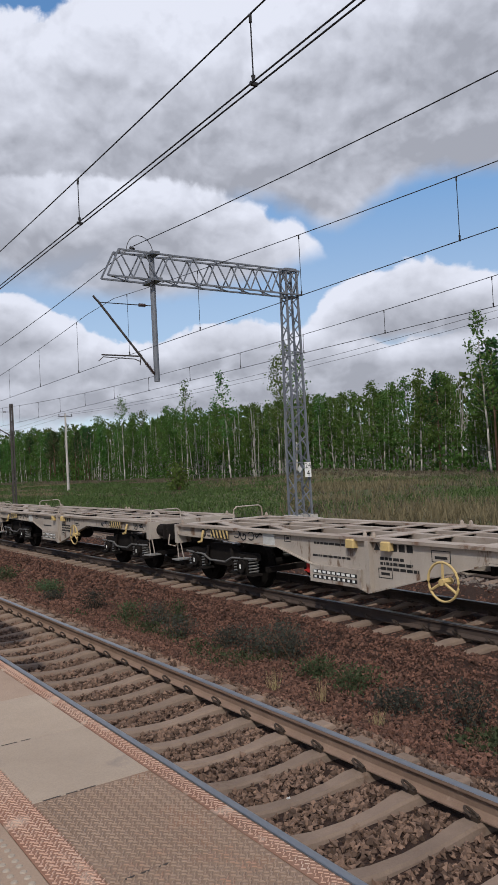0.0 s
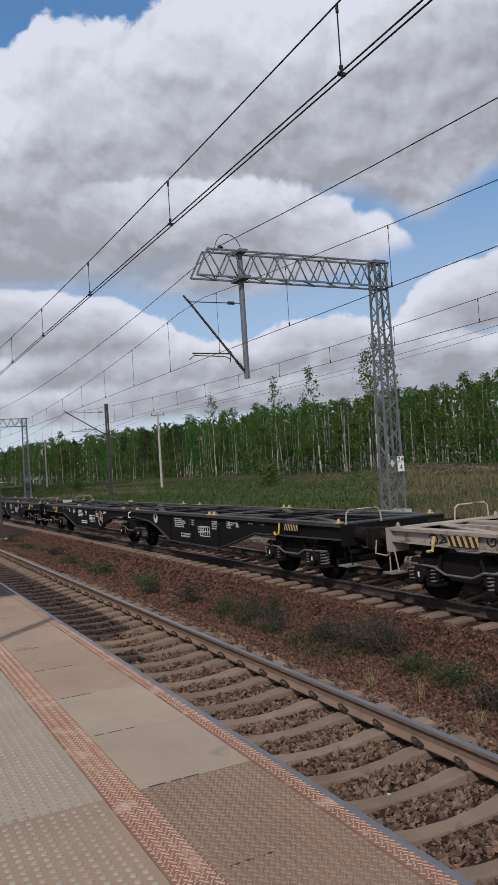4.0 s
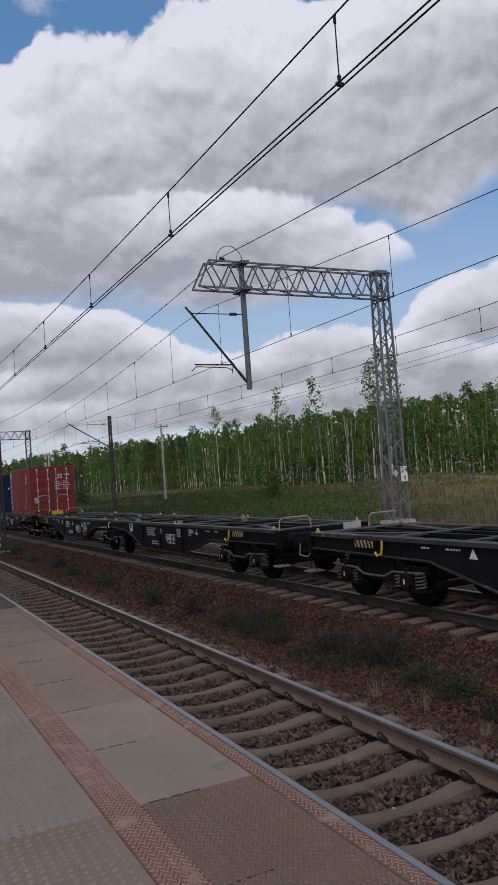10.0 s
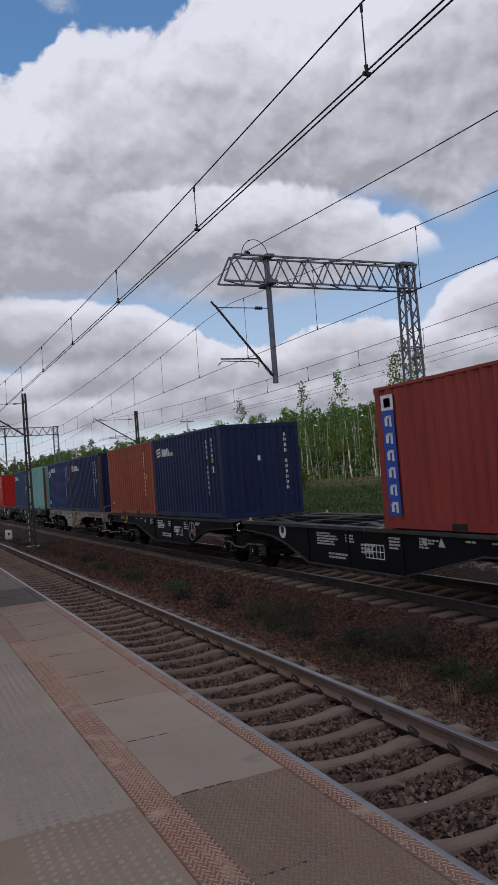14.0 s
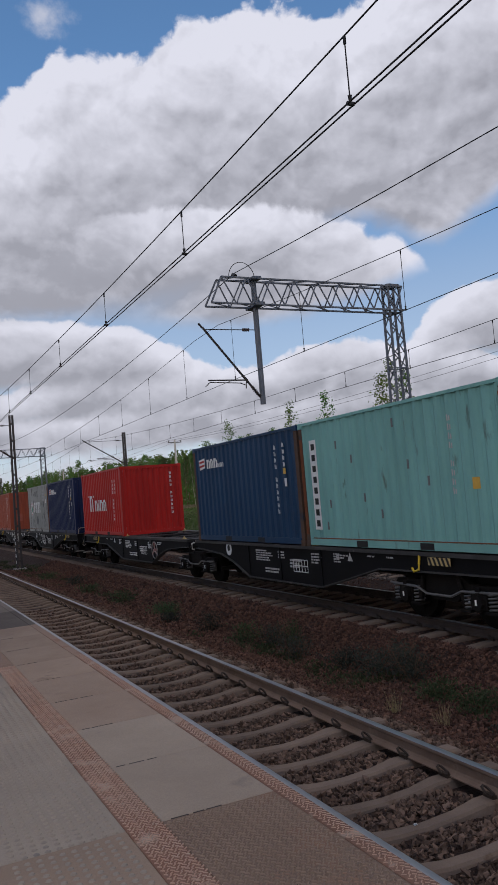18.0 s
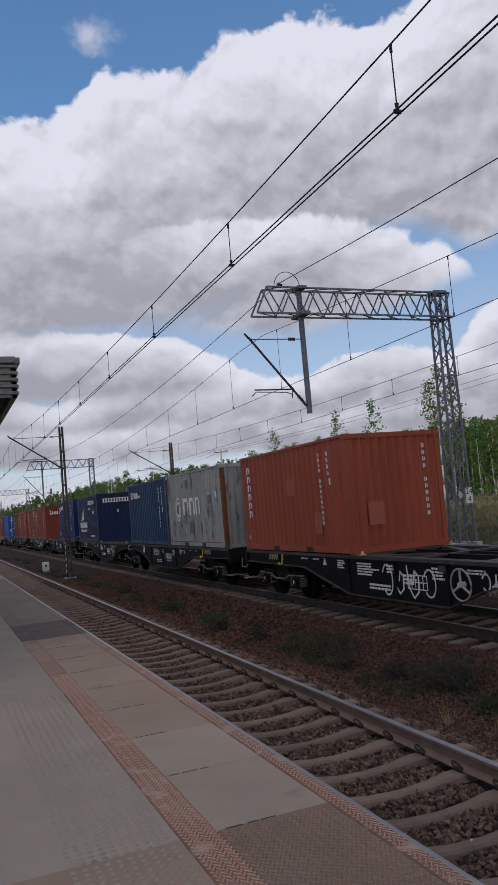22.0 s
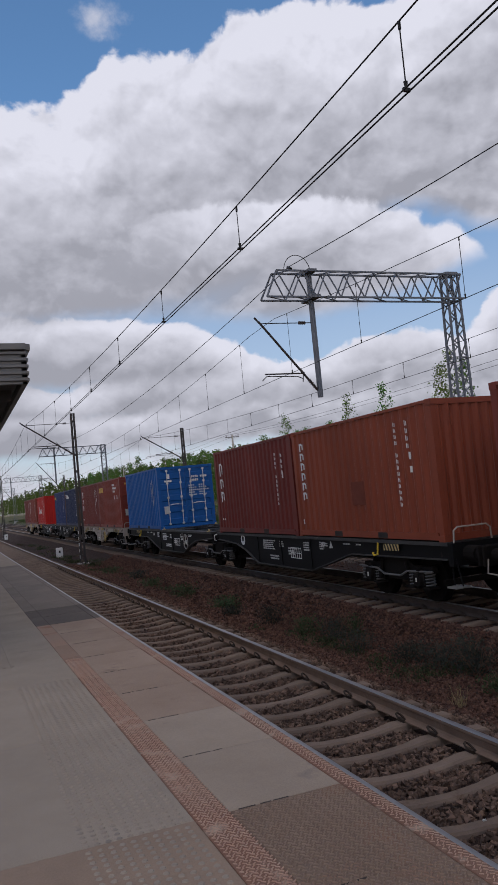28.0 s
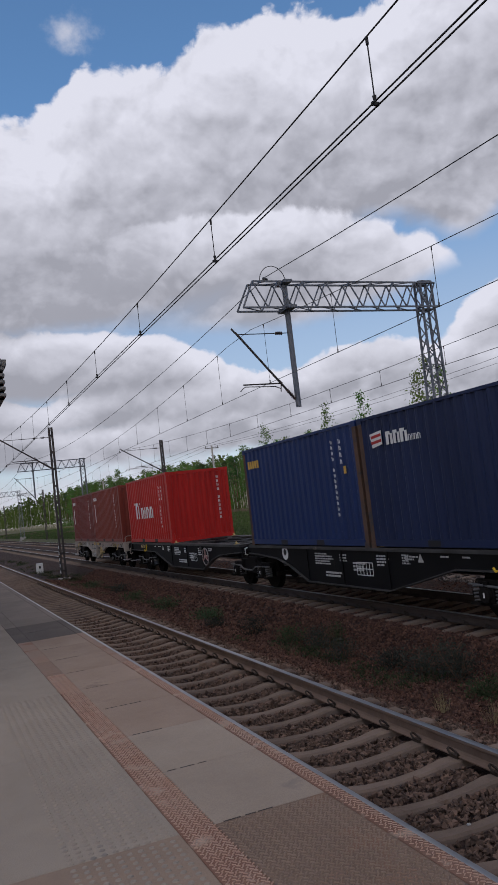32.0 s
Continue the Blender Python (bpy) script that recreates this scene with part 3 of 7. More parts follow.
def ground_height(x, y):
    """The lie of the land across the line."""
    pts = ((-400, -0.6), (-9, -0.6), (-1.6, -0.5), (-1.35, -0.26), (1.35, -0.26), (2.1, -0.42), (2.9, -0.46), (3.5, -0.38), (4.05, -0.165), (7.1, -0.165), (7.7, -0.3), (8.2, -0.12), (11.4, -0.10), (12.2, 0.25), (14.0, 0.5),
           (20, 0.45), (38, 0.55), (54, 0.75), (90, 0.9), (3000, 2.0))
    for (a, za), (b, zb) in zip(pts, pts[1:]):
        if x <= b:
            z = za + (zb - za) * (x - a) / (b - a)
            break
    if x > 13:
        k = min((x - 13) / 12, 1)
        z += k * 0.35 * (noise.noise(Vector((x * 0.05, y * 0.05, 0))) + 0.5 * noise.noise(Vector((x * 0.16, y * 0.16, 5))))
        z += 0.9 * math.exp(-((x - 47) / 5) ** 2 - ((y - 62) / 9) ** 2)
    elif 1.4 < x < 4 or 7 < x < 8.2:
        z += 0.04 * noise.noise(Vector((x * 0.9, y * 0.7, 2)))
    return z


def ground_sheet():
    xs = [-3000, -600, -120, -40, -14, -9, -6, -3, -1.6, -1.35, -0.7, 0, 0.7, 1.35, 1.6, 1.85, 2.1, 2.4, 2.65, 2.9, 3.2, 3.5, 3.8, 4.05, 5, 6, 7.1, 7.7, 8.2, 9, 10, 11.4, 12.2, 13, 14] + [16 + 2.0 * i for i in range(45)] + [120, 200, 500, 1200, 3000]
    ys = [-3000, -500, -100, -30, -10] + [-4 + 1.0 * i for i in range(64)] + [62 + 3 * i for i in range(50)] + [220 + 20 * i for i in range(20)] + [800, 1500, 3000]
    v = [(x, y, ground_height(x, y)) for y in ys for x in xs]
    n = len(xs)
    f, mi = [], []
    for j in range(len(ys) - 1):
        for i in range(n - 1):
            f.append((j * n + i, j * n + i + 1, (j + 1) * n + i + 1, (j + 1) * n + i))
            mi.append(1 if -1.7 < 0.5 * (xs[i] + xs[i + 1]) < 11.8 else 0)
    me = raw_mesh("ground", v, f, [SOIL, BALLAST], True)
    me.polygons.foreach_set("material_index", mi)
    tagged(part("ground", me, None), "railway ground with red-brown ballast beds and rough meadow", "ground", kind="structure")


ground_sheet()


def rail_outline(cx, z):
    """UIC rail section about its foot, head top at z."""
    h = 0.172
    half = [(0.075, -h), (0.075, -h + 0.012), (0.03, -h + 0.028), (0.0085, -h + 0.045), (0.0085, -0.058), (0.02, -0.046), (0.036, -0.036), (0.036, -0.009), (0.03, -0.002), (0.018, 0.0)]
    pts = [(cx + p, z + q) for p, q in half] + [(cx - p, z + q) for p, q in reversed(half)]
    return pts


def rail(name, cx, z, y0, y1, parent, flank):
    b = Build()
    out = rail_outline(cx, z)
    b.prism(out, "y", y0, y1)
    me = b.data(name, [flank, RAIL_TOP])
    idx = [0] * len(me.polygons)
    for i, p in enumerate(me.polygons):
        if p.normal.z > 0.5 and p.center.z > z - 0.015:
            idx[i] = 1
        elif abs(p.center.x - cx) > 0.034 and p.center.z > z - 0.04 and abs(p.normal.x) > 0.8 and p.center.x > cx:
            idx[i] = 1
    me.polygons.foreach_set("material_index", idx)
    return part(name, me, None, parent, "steel rail with a polished head")


def sleeper_mesh():
    """Concrete monoblock: high rail seats, a waisted and lower middle."""
    secs = [(-1.3, 0.105, 0.14, -0.225), (-1.27, 0.10, 0.14, -0.2), (-0.95, 0.09, 0.15, -0.182), (-0.55, 0.09, 0.15, -0.182), (-0.3, 0.075, 0.13, -0.215), (0, 0.07, 0.12, -0.228), (0.3, 0.075, 0.13, -0.215), (0.55, 0.09, 0.15, -0.182), (0.95, 0.09, 0.15, -0.182), (1.27, 0.10, 0.14, -0.2), (1.3, 0.105, 0.14, -0.225)]
    rings = [[(x, -wb, -0.40), (x, wb, -0.40), (x, wt, z - 0.02), (x, wt - 0.02, z), (x, -wt + 0.02, z), (x, -wt, z - 0.02)] for x, wt, wb, z in secs]
    b = Build()
    b.loft(rings)
    return b.data("sleeper", SLEEPER)


def clip_mesh(side):
    """A pair of coiled spring clips over the rail's foot."""
    b = Build()
    for s in (-1, 1):
        pts = []
        for i in range(9):
            t = math.pi * 1.65 * i / 8 - 0.5
            pts.append((s * (0.1 + 0.038 * math.cos(t)), 0.052 * math.sin(t) * 1.1, -0.12 + 0.025 * math.sin(t * 1.3)))
        b.tube(pts, 0.012, 5)
        b.box(s * 0.085 - 0.02, s * 0.085 + 0.02, -0.06, 0.06, -0.182, -0.15)
    return b.data("rail_clip", CLIP)


SLEEPER_MESH, CLIP_MESH = sleeper_mesh(), clip_mesh(1)


def track(name, label, cx, z, first, count, y0, y1, clips, near):
    """Rails, the nearest sleepers as pieces and the far ones joined."""
    tr = thing(name, label, "railway track", kind="structure", at=Matrix.Identity(4))
    for s in (-1, 1):
        rail("rail", cx + s * 0.7535, z, y0, y1, tr, RAIL_RUST if cx == X1 else RAIL_DARK)
    far = Build()
    sv = [tuple(v.co) for v in SLEEPER_MESH.vertices]
    sf = [tuple(p.vertices) for p in SLEEPER_MESH.polygons]
    rng = random.Random(5)
    for i in range(count):
        y = first + 0.6 * i
        jig = pose(cx + rng.uniform(-0.015, 0.015), y + rng.uniform(-0.012, 0.012), z, 0, 0, rng.uniform(-0.4, 0.4))
        if i < near:
            ob = part("sleeper", SLEEPER_MESH, None, tr, at=jig)
            if i < clips:
                for s in (-1, 1):
                    part("rail_clip", CLIP_MESH, None, ob, at=pose(s * 0.7535, 0, 0))
        else:
            far.add([jig @ Vector(p) for p in sv], sf)
    if far.v:
        tagged(part("far_sleepers", raw_mesh("far_sleepers", far.v, far.f, SLEEPER), None, tr), kind="stuff")
    return tr


track("track_1", "platform track with concrete sleepers and worn rails", X1, Z1, 5.096 - 0.6 * 7, 330, -8, 420, 60, 90)
track("track_2", "middle track with concrete sleepers under the freight train", X2, Z2, 5.13, 330, -8, 420, 46, 80)
track("track_3", "far track beyond the freight train", X3, Z3, 6.0, 300, -8, 420, 0, 60)


# ---------------------------------------------------------------- platform
def platform():
    b = Build()
    b.box(-9.2, -1.78, -14, 160, -0.55, PLATFORM - 0.13)
    b.box(-1.80, -1.74, -14, 160, -0.55, PLATFORM - 0.14)
    base = part("platform", b, CONCRETE_GREY)
    tagged(base, "raised station platform of concrete slabs with tread strips", "platform", kind="structure")
    return base


PLAT = platform()
JOINTS = [4.115 + 1.012 * i for i in range(-4, 24)]


def slab(x0, x1, y0, y1, mat, name="slab", dz=0.0, label=""):
    g = 0.0012
    b = Build()
    b.bevel_box(x0 + g, x1 - g, y0 + g, y1 - g, PLATFORM - 0.125, PLATFORM + dz, 0.003)
    return part(name, b, mat, PLAT, label)


def studs(x0, x1, y0, y1, dx, dy, r, name, mat, zig=False, label="", wide=False):
    """Raised blisters or slanted ribs on the paving, joined."""
    v, f = [], []
    j = 0
    y = y0 + dy / 2
    while y < y1:
        x = x0 + dx / 2 + (dx / 2 if j % 2 and zig else 0)
        while x < x1:
            n = len(v)
            if zig:
                a = 1 if (int((x - x0) / dx) + (j if wide else 0)) % 2 else -1
                c, s = math.cos(a * 0.75), math.sin(a * 0.75)
                hl, hw = r * 1.75, r * 0.55
                q = [(-hl, -hw), (hl, -hw), (hl, hw), (-hl, hw)]
                v += [(x + p * c - w * s, y + p * s + w * c, PLATFORM - 0.001) for p, w in q]
                v += [(x + p * 0.8 * c - w * 0.5 * s, y + p * 0.8 * s + w * 0.5 * c, PLATFORM + 0.005) for p, w in q]
                k = 4
            else:
                k = 8
                for rr, z in ((r, -0.001), (r * 0.62, 0.0055)):
                    v += [(x + rr * math.cos(2 * math.pi * i / k), y + rr * math.sin(2 * math.pi * i / k), PLATFORM + z) for i in range(k)]
            for i in range(k):
                m = (i + 1) % k
                f.append((n + i, n + m, n + k + m, n + k + i))
            f.append(tuple(n + k + i for i in range(k)))
            x += dx
        y += dy
        j += 1
    ob = part(name, raw_mesh(name, v, f, mat), None, PLAT, label)
    return tagged(ob, kind="stuff")


def paving():
    # across the platform: edge strip, wide slab, tread strip, studded slab, plain slabs
    lines = [-9.2, -7.6, -6.0, -4.4, -2.69]
    for i, (a, b_) in enumerate(zip(JOINTS, JOINTS[1:])):
        # slabs beyond 12 m take darker colours, darkest up to 14 m
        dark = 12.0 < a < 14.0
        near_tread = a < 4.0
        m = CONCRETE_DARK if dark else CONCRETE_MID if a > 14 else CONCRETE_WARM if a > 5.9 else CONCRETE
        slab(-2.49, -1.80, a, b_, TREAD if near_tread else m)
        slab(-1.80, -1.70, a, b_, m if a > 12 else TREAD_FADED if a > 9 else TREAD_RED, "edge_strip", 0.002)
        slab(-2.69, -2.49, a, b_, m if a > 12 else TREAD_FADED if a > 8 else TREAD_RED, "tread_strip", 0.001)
        if i % 2 == 0:
            for x0, x1 in zip(lines, lines[1:]):
                slab(x0, x1, a, JOINTS[min(i + 2, len(JOINTS) - 1)], CONCRETE_BROWN if a < 4.0 and x1 > -3 else CONCRETE_GREY)
    b = Build()
    b.bevel_box(-9.2, -1.72, JOINTS[-1], 160, PLATFORM - 0.125, PLATFORM, 0.006)
    part("far_paving", b, CONCRETE_GREY, PLAT)
    b = Build()
    b.bevel_box(-9.2, -1.72, -14, JOINTS[0], PLATFORM - 0.125, PLATFORM, 0.006)
    part("near_paving", b, CONCRETE_GREY, PLAT)
    studs(-3.30, -2.70, 0.6, 4.1, 0.058, 0.06, 0.0185, "tactile_studs", RIB_PALE)
    studs(-3.30, -2.70, 4.1, 8.2, 0.058, 0.06, 0.0185, "tactile_studs", CONCRETE_GREY)
    studs(-2.685, -2.495, 0.6, 9.2, 0.027, 0.0225, 0.0072, "tread_ribs", RIB_RED, True)
    studs(-1.795, -1.705, 1.5, 9.2, 0.027, 0.0225, 0.0072, "edge_ribs", RIB_RED, True)
    studs(-2.485, -1.81, 1.6, 4.1, 0.027, 0.0235, 0.007, "slab_ribs", RIB, True, wide=True)
    # open, dirty ends of the cross joints
    rng = random.Random(15)
    for y in JOINTS[3:14]:
        b = Build()
        a = -2.47 + rng.uniform(0.0, 0.05)
        for k in range(3):
            e = a + rng.uniform(0.05, 0.11)
            b.box(a, e, y - 0.006, y + 0.005, PLATFORM - 0.02, PLATFORM + 0.0015)
            a = e + rng.uniform(0.005, 0.03)
        part("joint_filler", b, SEALANT, PLAT)
    b = Build()
    for k in range(6):
        x = -3.72 + 0.09 * k
        b.box(x, x + 0.035, 9.3, 34, PLATFORM - 0.01, PLATFORM + 0.005)
    tagged(part("guiding_ribs", b, CONCRETE_GREY, PLAT), kind="stuff")


paving()


# ---------------------------------------------------------------- overhead line
def sag(y, a, b, za, zb, k):
    """Height at y of a wire hung between a and b."""
    t = (y - a) / (b - a)
    return za + (zb - za) * t - k * (y - a) * (b - y)


def wire(name, label, pts, r=0.008):
    b = Build()
    b.tube(pts, r, 5)
    return tagged(part(name, b, WIRE, smooth=True), label, "overhead wire", "overhead wires")


def span(cx, z, supports, tops, twin, ystart, yend, droop, gap=3.92):
    """Contact wire, messenger and droppers over one track; cx(y) gives the stagger."""
    def mess(y):
        for (a, za), (b, zb) in zip(supports, supports[1:]):
            if y <= b:
                return sag(y, a, b, za, zb, droop)
        return supports[-1][1]
    ys = []
    y = ystart
    while y < yend:
        ys.append(y)
        y += 2.0 if y < 60 else 5.0
    offs = (-0.03, 0.03) if twin else (0.0,)
    for o in offs:
        wire("contact_wire", "taut dark contact wire over the track", [(cx(y) + o, y, z) for y in ys], 0.008)
    wire("messenger_wire", "sagging dark messenger wire over the track", [(cx(y), y, mess(y)) for y in ys], 0.008)
    y = tops
    while y < min(yend, 110):
        b = Build()
        b.bar((cx(y), y, z), (cx(y), y, mess(y)), 0.006, 4)
        b.box(cx(y) - (0.034 if twin else 0.012), cx(y) + (0.034 if twin else 0.012), y - 0.012, y + 0.012, z - 0.01, z + 0.02)
        b.bar((cx(y), y, z + 0.02), (cx(y), y, z + 0.075), 0.012, 6, 0, 0.02)
        b.bar((cx(y), y, mess(y) - 0.07), (cx(y), y, mess(y)), 0.014, 6)
        tagged(part("dropper", b, WIRE), "thin dropper between messenger and contact wire", "dropper", "droppers of the overhead line")
        y += gap


G1, PITCH = 20.6, 61.7
span(lambda y: -0.15 + 0.0085 * (y - 5), 5.62, [(-20.7, 7.06), (41, 7.06), (103, 7.06), (165, 7.06), (300, 6.5)], 5.02 - 3.92, True, -18, 290, 0.00092)
span(lambda y: 5.3 if y < G1 else 5.3 + 0.3 * math.sin((y - G1) / PITCH * math.pi), 5.69, [(G1 - PITCH, 7.48), (G1, 7.48), (G1 + PITCH, 7.48), (G1 + 2 * PITCH, 7.48), (300, 7)], 11.4 - 3.85, False, -10, 290, 0.0013, 3.85)
span(lambda y: 9.4, 5.53, [(53 - PITCH, 7.05), (53, 7.05), (53 + PITCH, 7.05), (53 + 2 * PITCH, 7.05), (300, 6.6)], 10.2, False, -5, 290, 0.0011, 3.2)
FEED = [(G1 - PITCH, 9.2), (G1, 9.2), (G1 + PITCH, 9.2), (G1 + 2 * PITCH, 9.2), (330, 8.8)]
_f = []
for (a, za), (b_, zb) in zip(FEED, FEED[1:]):
    for i in range(16):
        y_ = a + (b_ - a) * i / 16
        if y_ > -14:
            _f.append((6.25, y_, sag(y_, a, b_, za, zb, 0.0012)))
wire("feeder_wire", "dark feeder wire carried on the gantry tops", _f, 0.012)


def lattice(b, base, h, w0, w1, d0, d1, panels, leg, brace):
    """A square lattice mast: four legs and zigzag bracing on each face. w across, d along the track."""
    def corner(i, t):
        w, d = (w0 + (w1 - w0) * t) / 2, (d0 + (d1 - d0) * t) / 2
        sx, sy = ((-1, -1), (1, -1), (1, 1), (-1, 1))[i]
        return Vector(base) + Vector((sx * w, sy * d, h * t))
    for i in range(4):
        b.angle_bar(corner(i, 0), corner(i, 1), leg)
        j = (i + 1) % 4
        for k in range(panels):
            t0, t1 = k / panels, (k + 1) / panels
            if k % 2:
                b.angle_bar(corner(i, t0), corner(j, t1), brace)
            else:
                b.angle_bar(corner(j, t0), corner(i, t1), brace)
            if k % 4 == 0:
                b.angle_bar(corner(i, t0), corner(j, t0), brace)
        b.angle_bar(corner(i, 1), corner(j, 1), leg)


def cantilever(owner, px, y, ztop, tip, zlow, wire_x, wire_z, reg_z, side):
    """Strut, tie, registration arm and steady arm on a post at px."""
    b = Build()
    b.bar((px, y, zlow), (tip[0], y, tip[1]), 0.036, 8)
    b.bar((tip[0] - side * 0.0, y, tip[1] - 0.02), (tip[0] + side * 0.12, y, tip[1] + 0.12), 0.03, 6)
    part("strut", b, POST_PAINT, owner)
    b = Build()
    b.bar((tip[0] + 0.02, y, tip[1] - 0.06), (px, y, tip[1] - 0.04), 0.014, 6)
    part("tie", b, WIRE, owner)
    b = Build()
    for x in (0.28, 0.34, 0.40, 0.46):
        c = px + side * x * 1.0
        b.bar((c - 0.012, y, tip[1] - 0.045), (c + 0.012, y, tip[1] - 0.045), 0.055, 8)
    part("insulator", b, INSULATOR, owner)
    b = Build()
    u = (Vector((tip[0], y, tip[1])) - Vector((px, y, zlow))).normalized()
    for k in range(6):
        c = Vector((px, y, zlow)) + u * (0.16 + 0.065 * k)
        b.bar(c - u * 0.012, c + u * 0.012, 0.06, 8)
    part("insulator", b, INSULATOR, owner)
    # the registration arm crosses the strut
    t = (reg_z - zlow) / (tip[1] - zlow)
    cx = px + (tip[0] - px) * t
    b = Build()
    b.bar((cx, y, reg_z), (cx + side * 1.25, y, reg_z), 0.022, 6)
    b.bar((cx - side * 0.05, y, reg_z), (cx + side * 0.1, y, reg_z + 0.16), 0.015, 6)
    b.tube([(cx, y, reg_z - 0.02), (cx + side * 0.03, y, reg_z - 0.26), (cx + side * 0.02, y, reg_z - 0.16), (cx + side * 0.2, y, reg_z - 0.09), (wire_x - side * 0.15, y, wire_z + 0.16), (wire_x, y, wire_z + 0.03)], 0.015, 6)
    part("registration_arm", b, POST_PAINT, owner)


def gantry(y, number):
    g = thing("overhead_line_gantry", "grey lattice gantry with mast and boom over two tracks", "gantry", "gantries of the overhead line", at=Matrix.Identity(4))
    zb = 0.62
    b = Build()
    lattice(b, (12.06, y, zb), 8.45, 0.64, 0.44, 0.44, 0.32, 18, 0.062, 0.032)
    part("mast", b, GALV, g)
    b = Build()
    b.box(11.55, 12.6, y - 0.5, y + 0.5, -0.2, zb)
    for sx in (-1, 1):
        b.box(12.06 + sx * 0.32 - 0.1, 12.06 + sx * 0.32 + 0.1, y - 0.4, y + 0.4, zb, zb + 0.12)
    part("foundation", b, POST_CONCRETE, g)
    # boom: upper and lower chords, verticals and diagonals, slanted free end
    b = Build()
    x0b, x0t, x1, zl, zt = 5.32, 5.72, 12.4, 8.2, 9.02
    for sy in (-1, 1):
        yy, yt = y + sy * 0.24, y + sy * 0.19
        b.angle_bar((x0b, yy, zl), (x1, yy, zl), 0.05)
        b.angle_bar((x0t, yt, zt), (x1, yt, zt), 0.05)
        b.angle_bar((x0b, yy, zl), (x0t, yt, zt), 0.05)
        n = 8
        for k in range(n):
            xa = x0t + (x1 - x0t) * k / n
            xm = x0t + (x1 - x0t) * (k + 0.5) / n
            xb = x0t + (x1 - x0t) * (k + 1) / n
            b.angle_bar((xa, yt, zt), (xm, yy, zl), 0.034)
            b.angle_bar((xm, yy, zl), (xb, yt, zt), 0.036)
    n = 8
    for k in range(n + 1):
        xa, xb = x0b + (x1 - x0b) * k / n, x0b + (x1 - x0b) * min(k + 1, n) / n
        b.angle_bar((xa, y - 0.24, zl), (xb, y + 0.24, zl), 0.025)
        ta, tb = max(xa, x0t), max(xb, x0t)
        b.angle_bar((ta, y + 0.19, zt), (tb, y - 0.19, zt), 0.025)
    part("boom", b, GALV, g)
    b = Build()
    b.bar((6.88, y, 5.16), (6.88, y, 9.1), 0.085, 10)
    b.box(6.74, 7.02, y - 0.4, y + 0.4, 8.15, 8.25)
    b.box(6.74, 7.02, y - 0.3, y + 0.3, 8.98, 9.07)
    part("drop_post", b, GALV, g)
    b = Build()
    b.tube([(6.5 + 0.44 * math.cos(t), y, 9.06 + 0.5 * math.sin(t)) for t in [math.pi * i / 14 for i in range(15)]], 0.012, 5)
    b.bar((6.25, y - 0.1, 9.1), (6.25, y + 0.1, 9.2), 0.05, 6)
    part("jumper_loop", b, WIRE, g)
    cantilever(g, 6.86, y, 9.0, (5.06, 7.5), 5.32, 5.02, 5.69, 5.91, -1)
    if number:
        b = Build()
        b.box(12.1, 12.36, y - 0.32, y - 0.305, 2.0, 2.5)
        part("number_plate", b, WHITE, g, "white plate with black figures")
        for text, z in (("24", 2.38), ("4", 2.12)):
            part("figure", letters(text, 0.27, SIGN_BLACK), None, g, at=pose(12.23, y - 0.3225, z, 90, 0, 0))
        b = Build()
        b.prism([(11.78, 2.28), (11.88, 2.14), (11.98, 2.28), (11.88, 2.42)], "y", y - 0.32, y - 0.31)
        part("warning_plate", b, FADED, g)
    return g


for i in range(4):
    gantry(G1 + PITCH * i, i == 0)


def line_post(x, y, z0, top, tip, wire_x, wire_z, label, stripes):
    p = thing("overhead_line_post", label, "post", "posts of the overhead line", at=Matrix.Identity(4))
    b = Build()
    for s in (-1, 1):
        b.loft([[(x - 0.05 + s * w, y - 0.06, z), (x + 0.05 + s * w, y - 0.06, z), (x + 0.05 + s * w, y + 0.06, z), (x - 0.05 + s * w, y + 0.06, z)] for w, z in ((0.10, z0), (0.07, top))])
    n = 9
    for k in range(n):
        z = z0 + (top - z0) * (k + 0.5) / n
        b.box(x - 0.1, x + 0.1, y - 0.045, y + 0.045, z - 0.06, z + 0.06)
    part("mast", b, POST_PAINT, p)
    b = Build()
    b.box(x - 0.3, x + 0.3, y - 0.3, y + 0.3, z0 - 0.5, z0 + 0.06)
    part("foundation", b, POST_CONCRETE, p)
    if stripes:
        for k in range(10):
            b = Build()
            b.box(x - 0.17, x - 0.152, y - 0.064, y + 0.064, z0 + 0.15 + 0.16 * k, z0 + 0.31 + 0.16 * k)
            part("white_stripe" if k % 2 else "black_stripe", b, WHITE if k % 2 else SIGN_BLACK, p)
    cantilever(p, x - 0.1, y, top, tip, tip[1] - 1.7, wire_x, wire_z, wire_z + 0.25, -1)
    return p


for i in range(3):
    line_post(2.6, 41.0 + 62 * i, -0.45, 7.55, (0.0, 7.07), 0.15, 5.62, "slim dark steel line post with striped foot", True)
    line_post(12.2, 53.0 + PITCH * i, 0.0, 7.57, (9.3, 7.05), 9.4, 5.53, "slim dark steel line post beyond the far track", False)


def concrete_pole(x, y, top):
    p = thing("utility_pole", "pale concrete utility pole with a short crossarm", "pole", "utility poles in the meadow", at=Matrix.Identity(4))
    z0 = ground_height(x, y)
    b = Build()
    b.bar((x, y, z0 - 0.3), (x, y, top), 0.17, 8, 0, 0.11)
    part("shaft", b, POST_CONCRETE, p)
    b = Build()
    b.box(x - 0.9, x + 0.9, y - 0.05, y + 0.05, top - 0.35, top - 0.27)
    for s in (-0.8, 0, 0.8):
        b.bar((x + s, y, top - 0.27), (x + s, y, top - 0.05), 0.04, 6)
    part("crossarm", b, POST_PAINT, p)


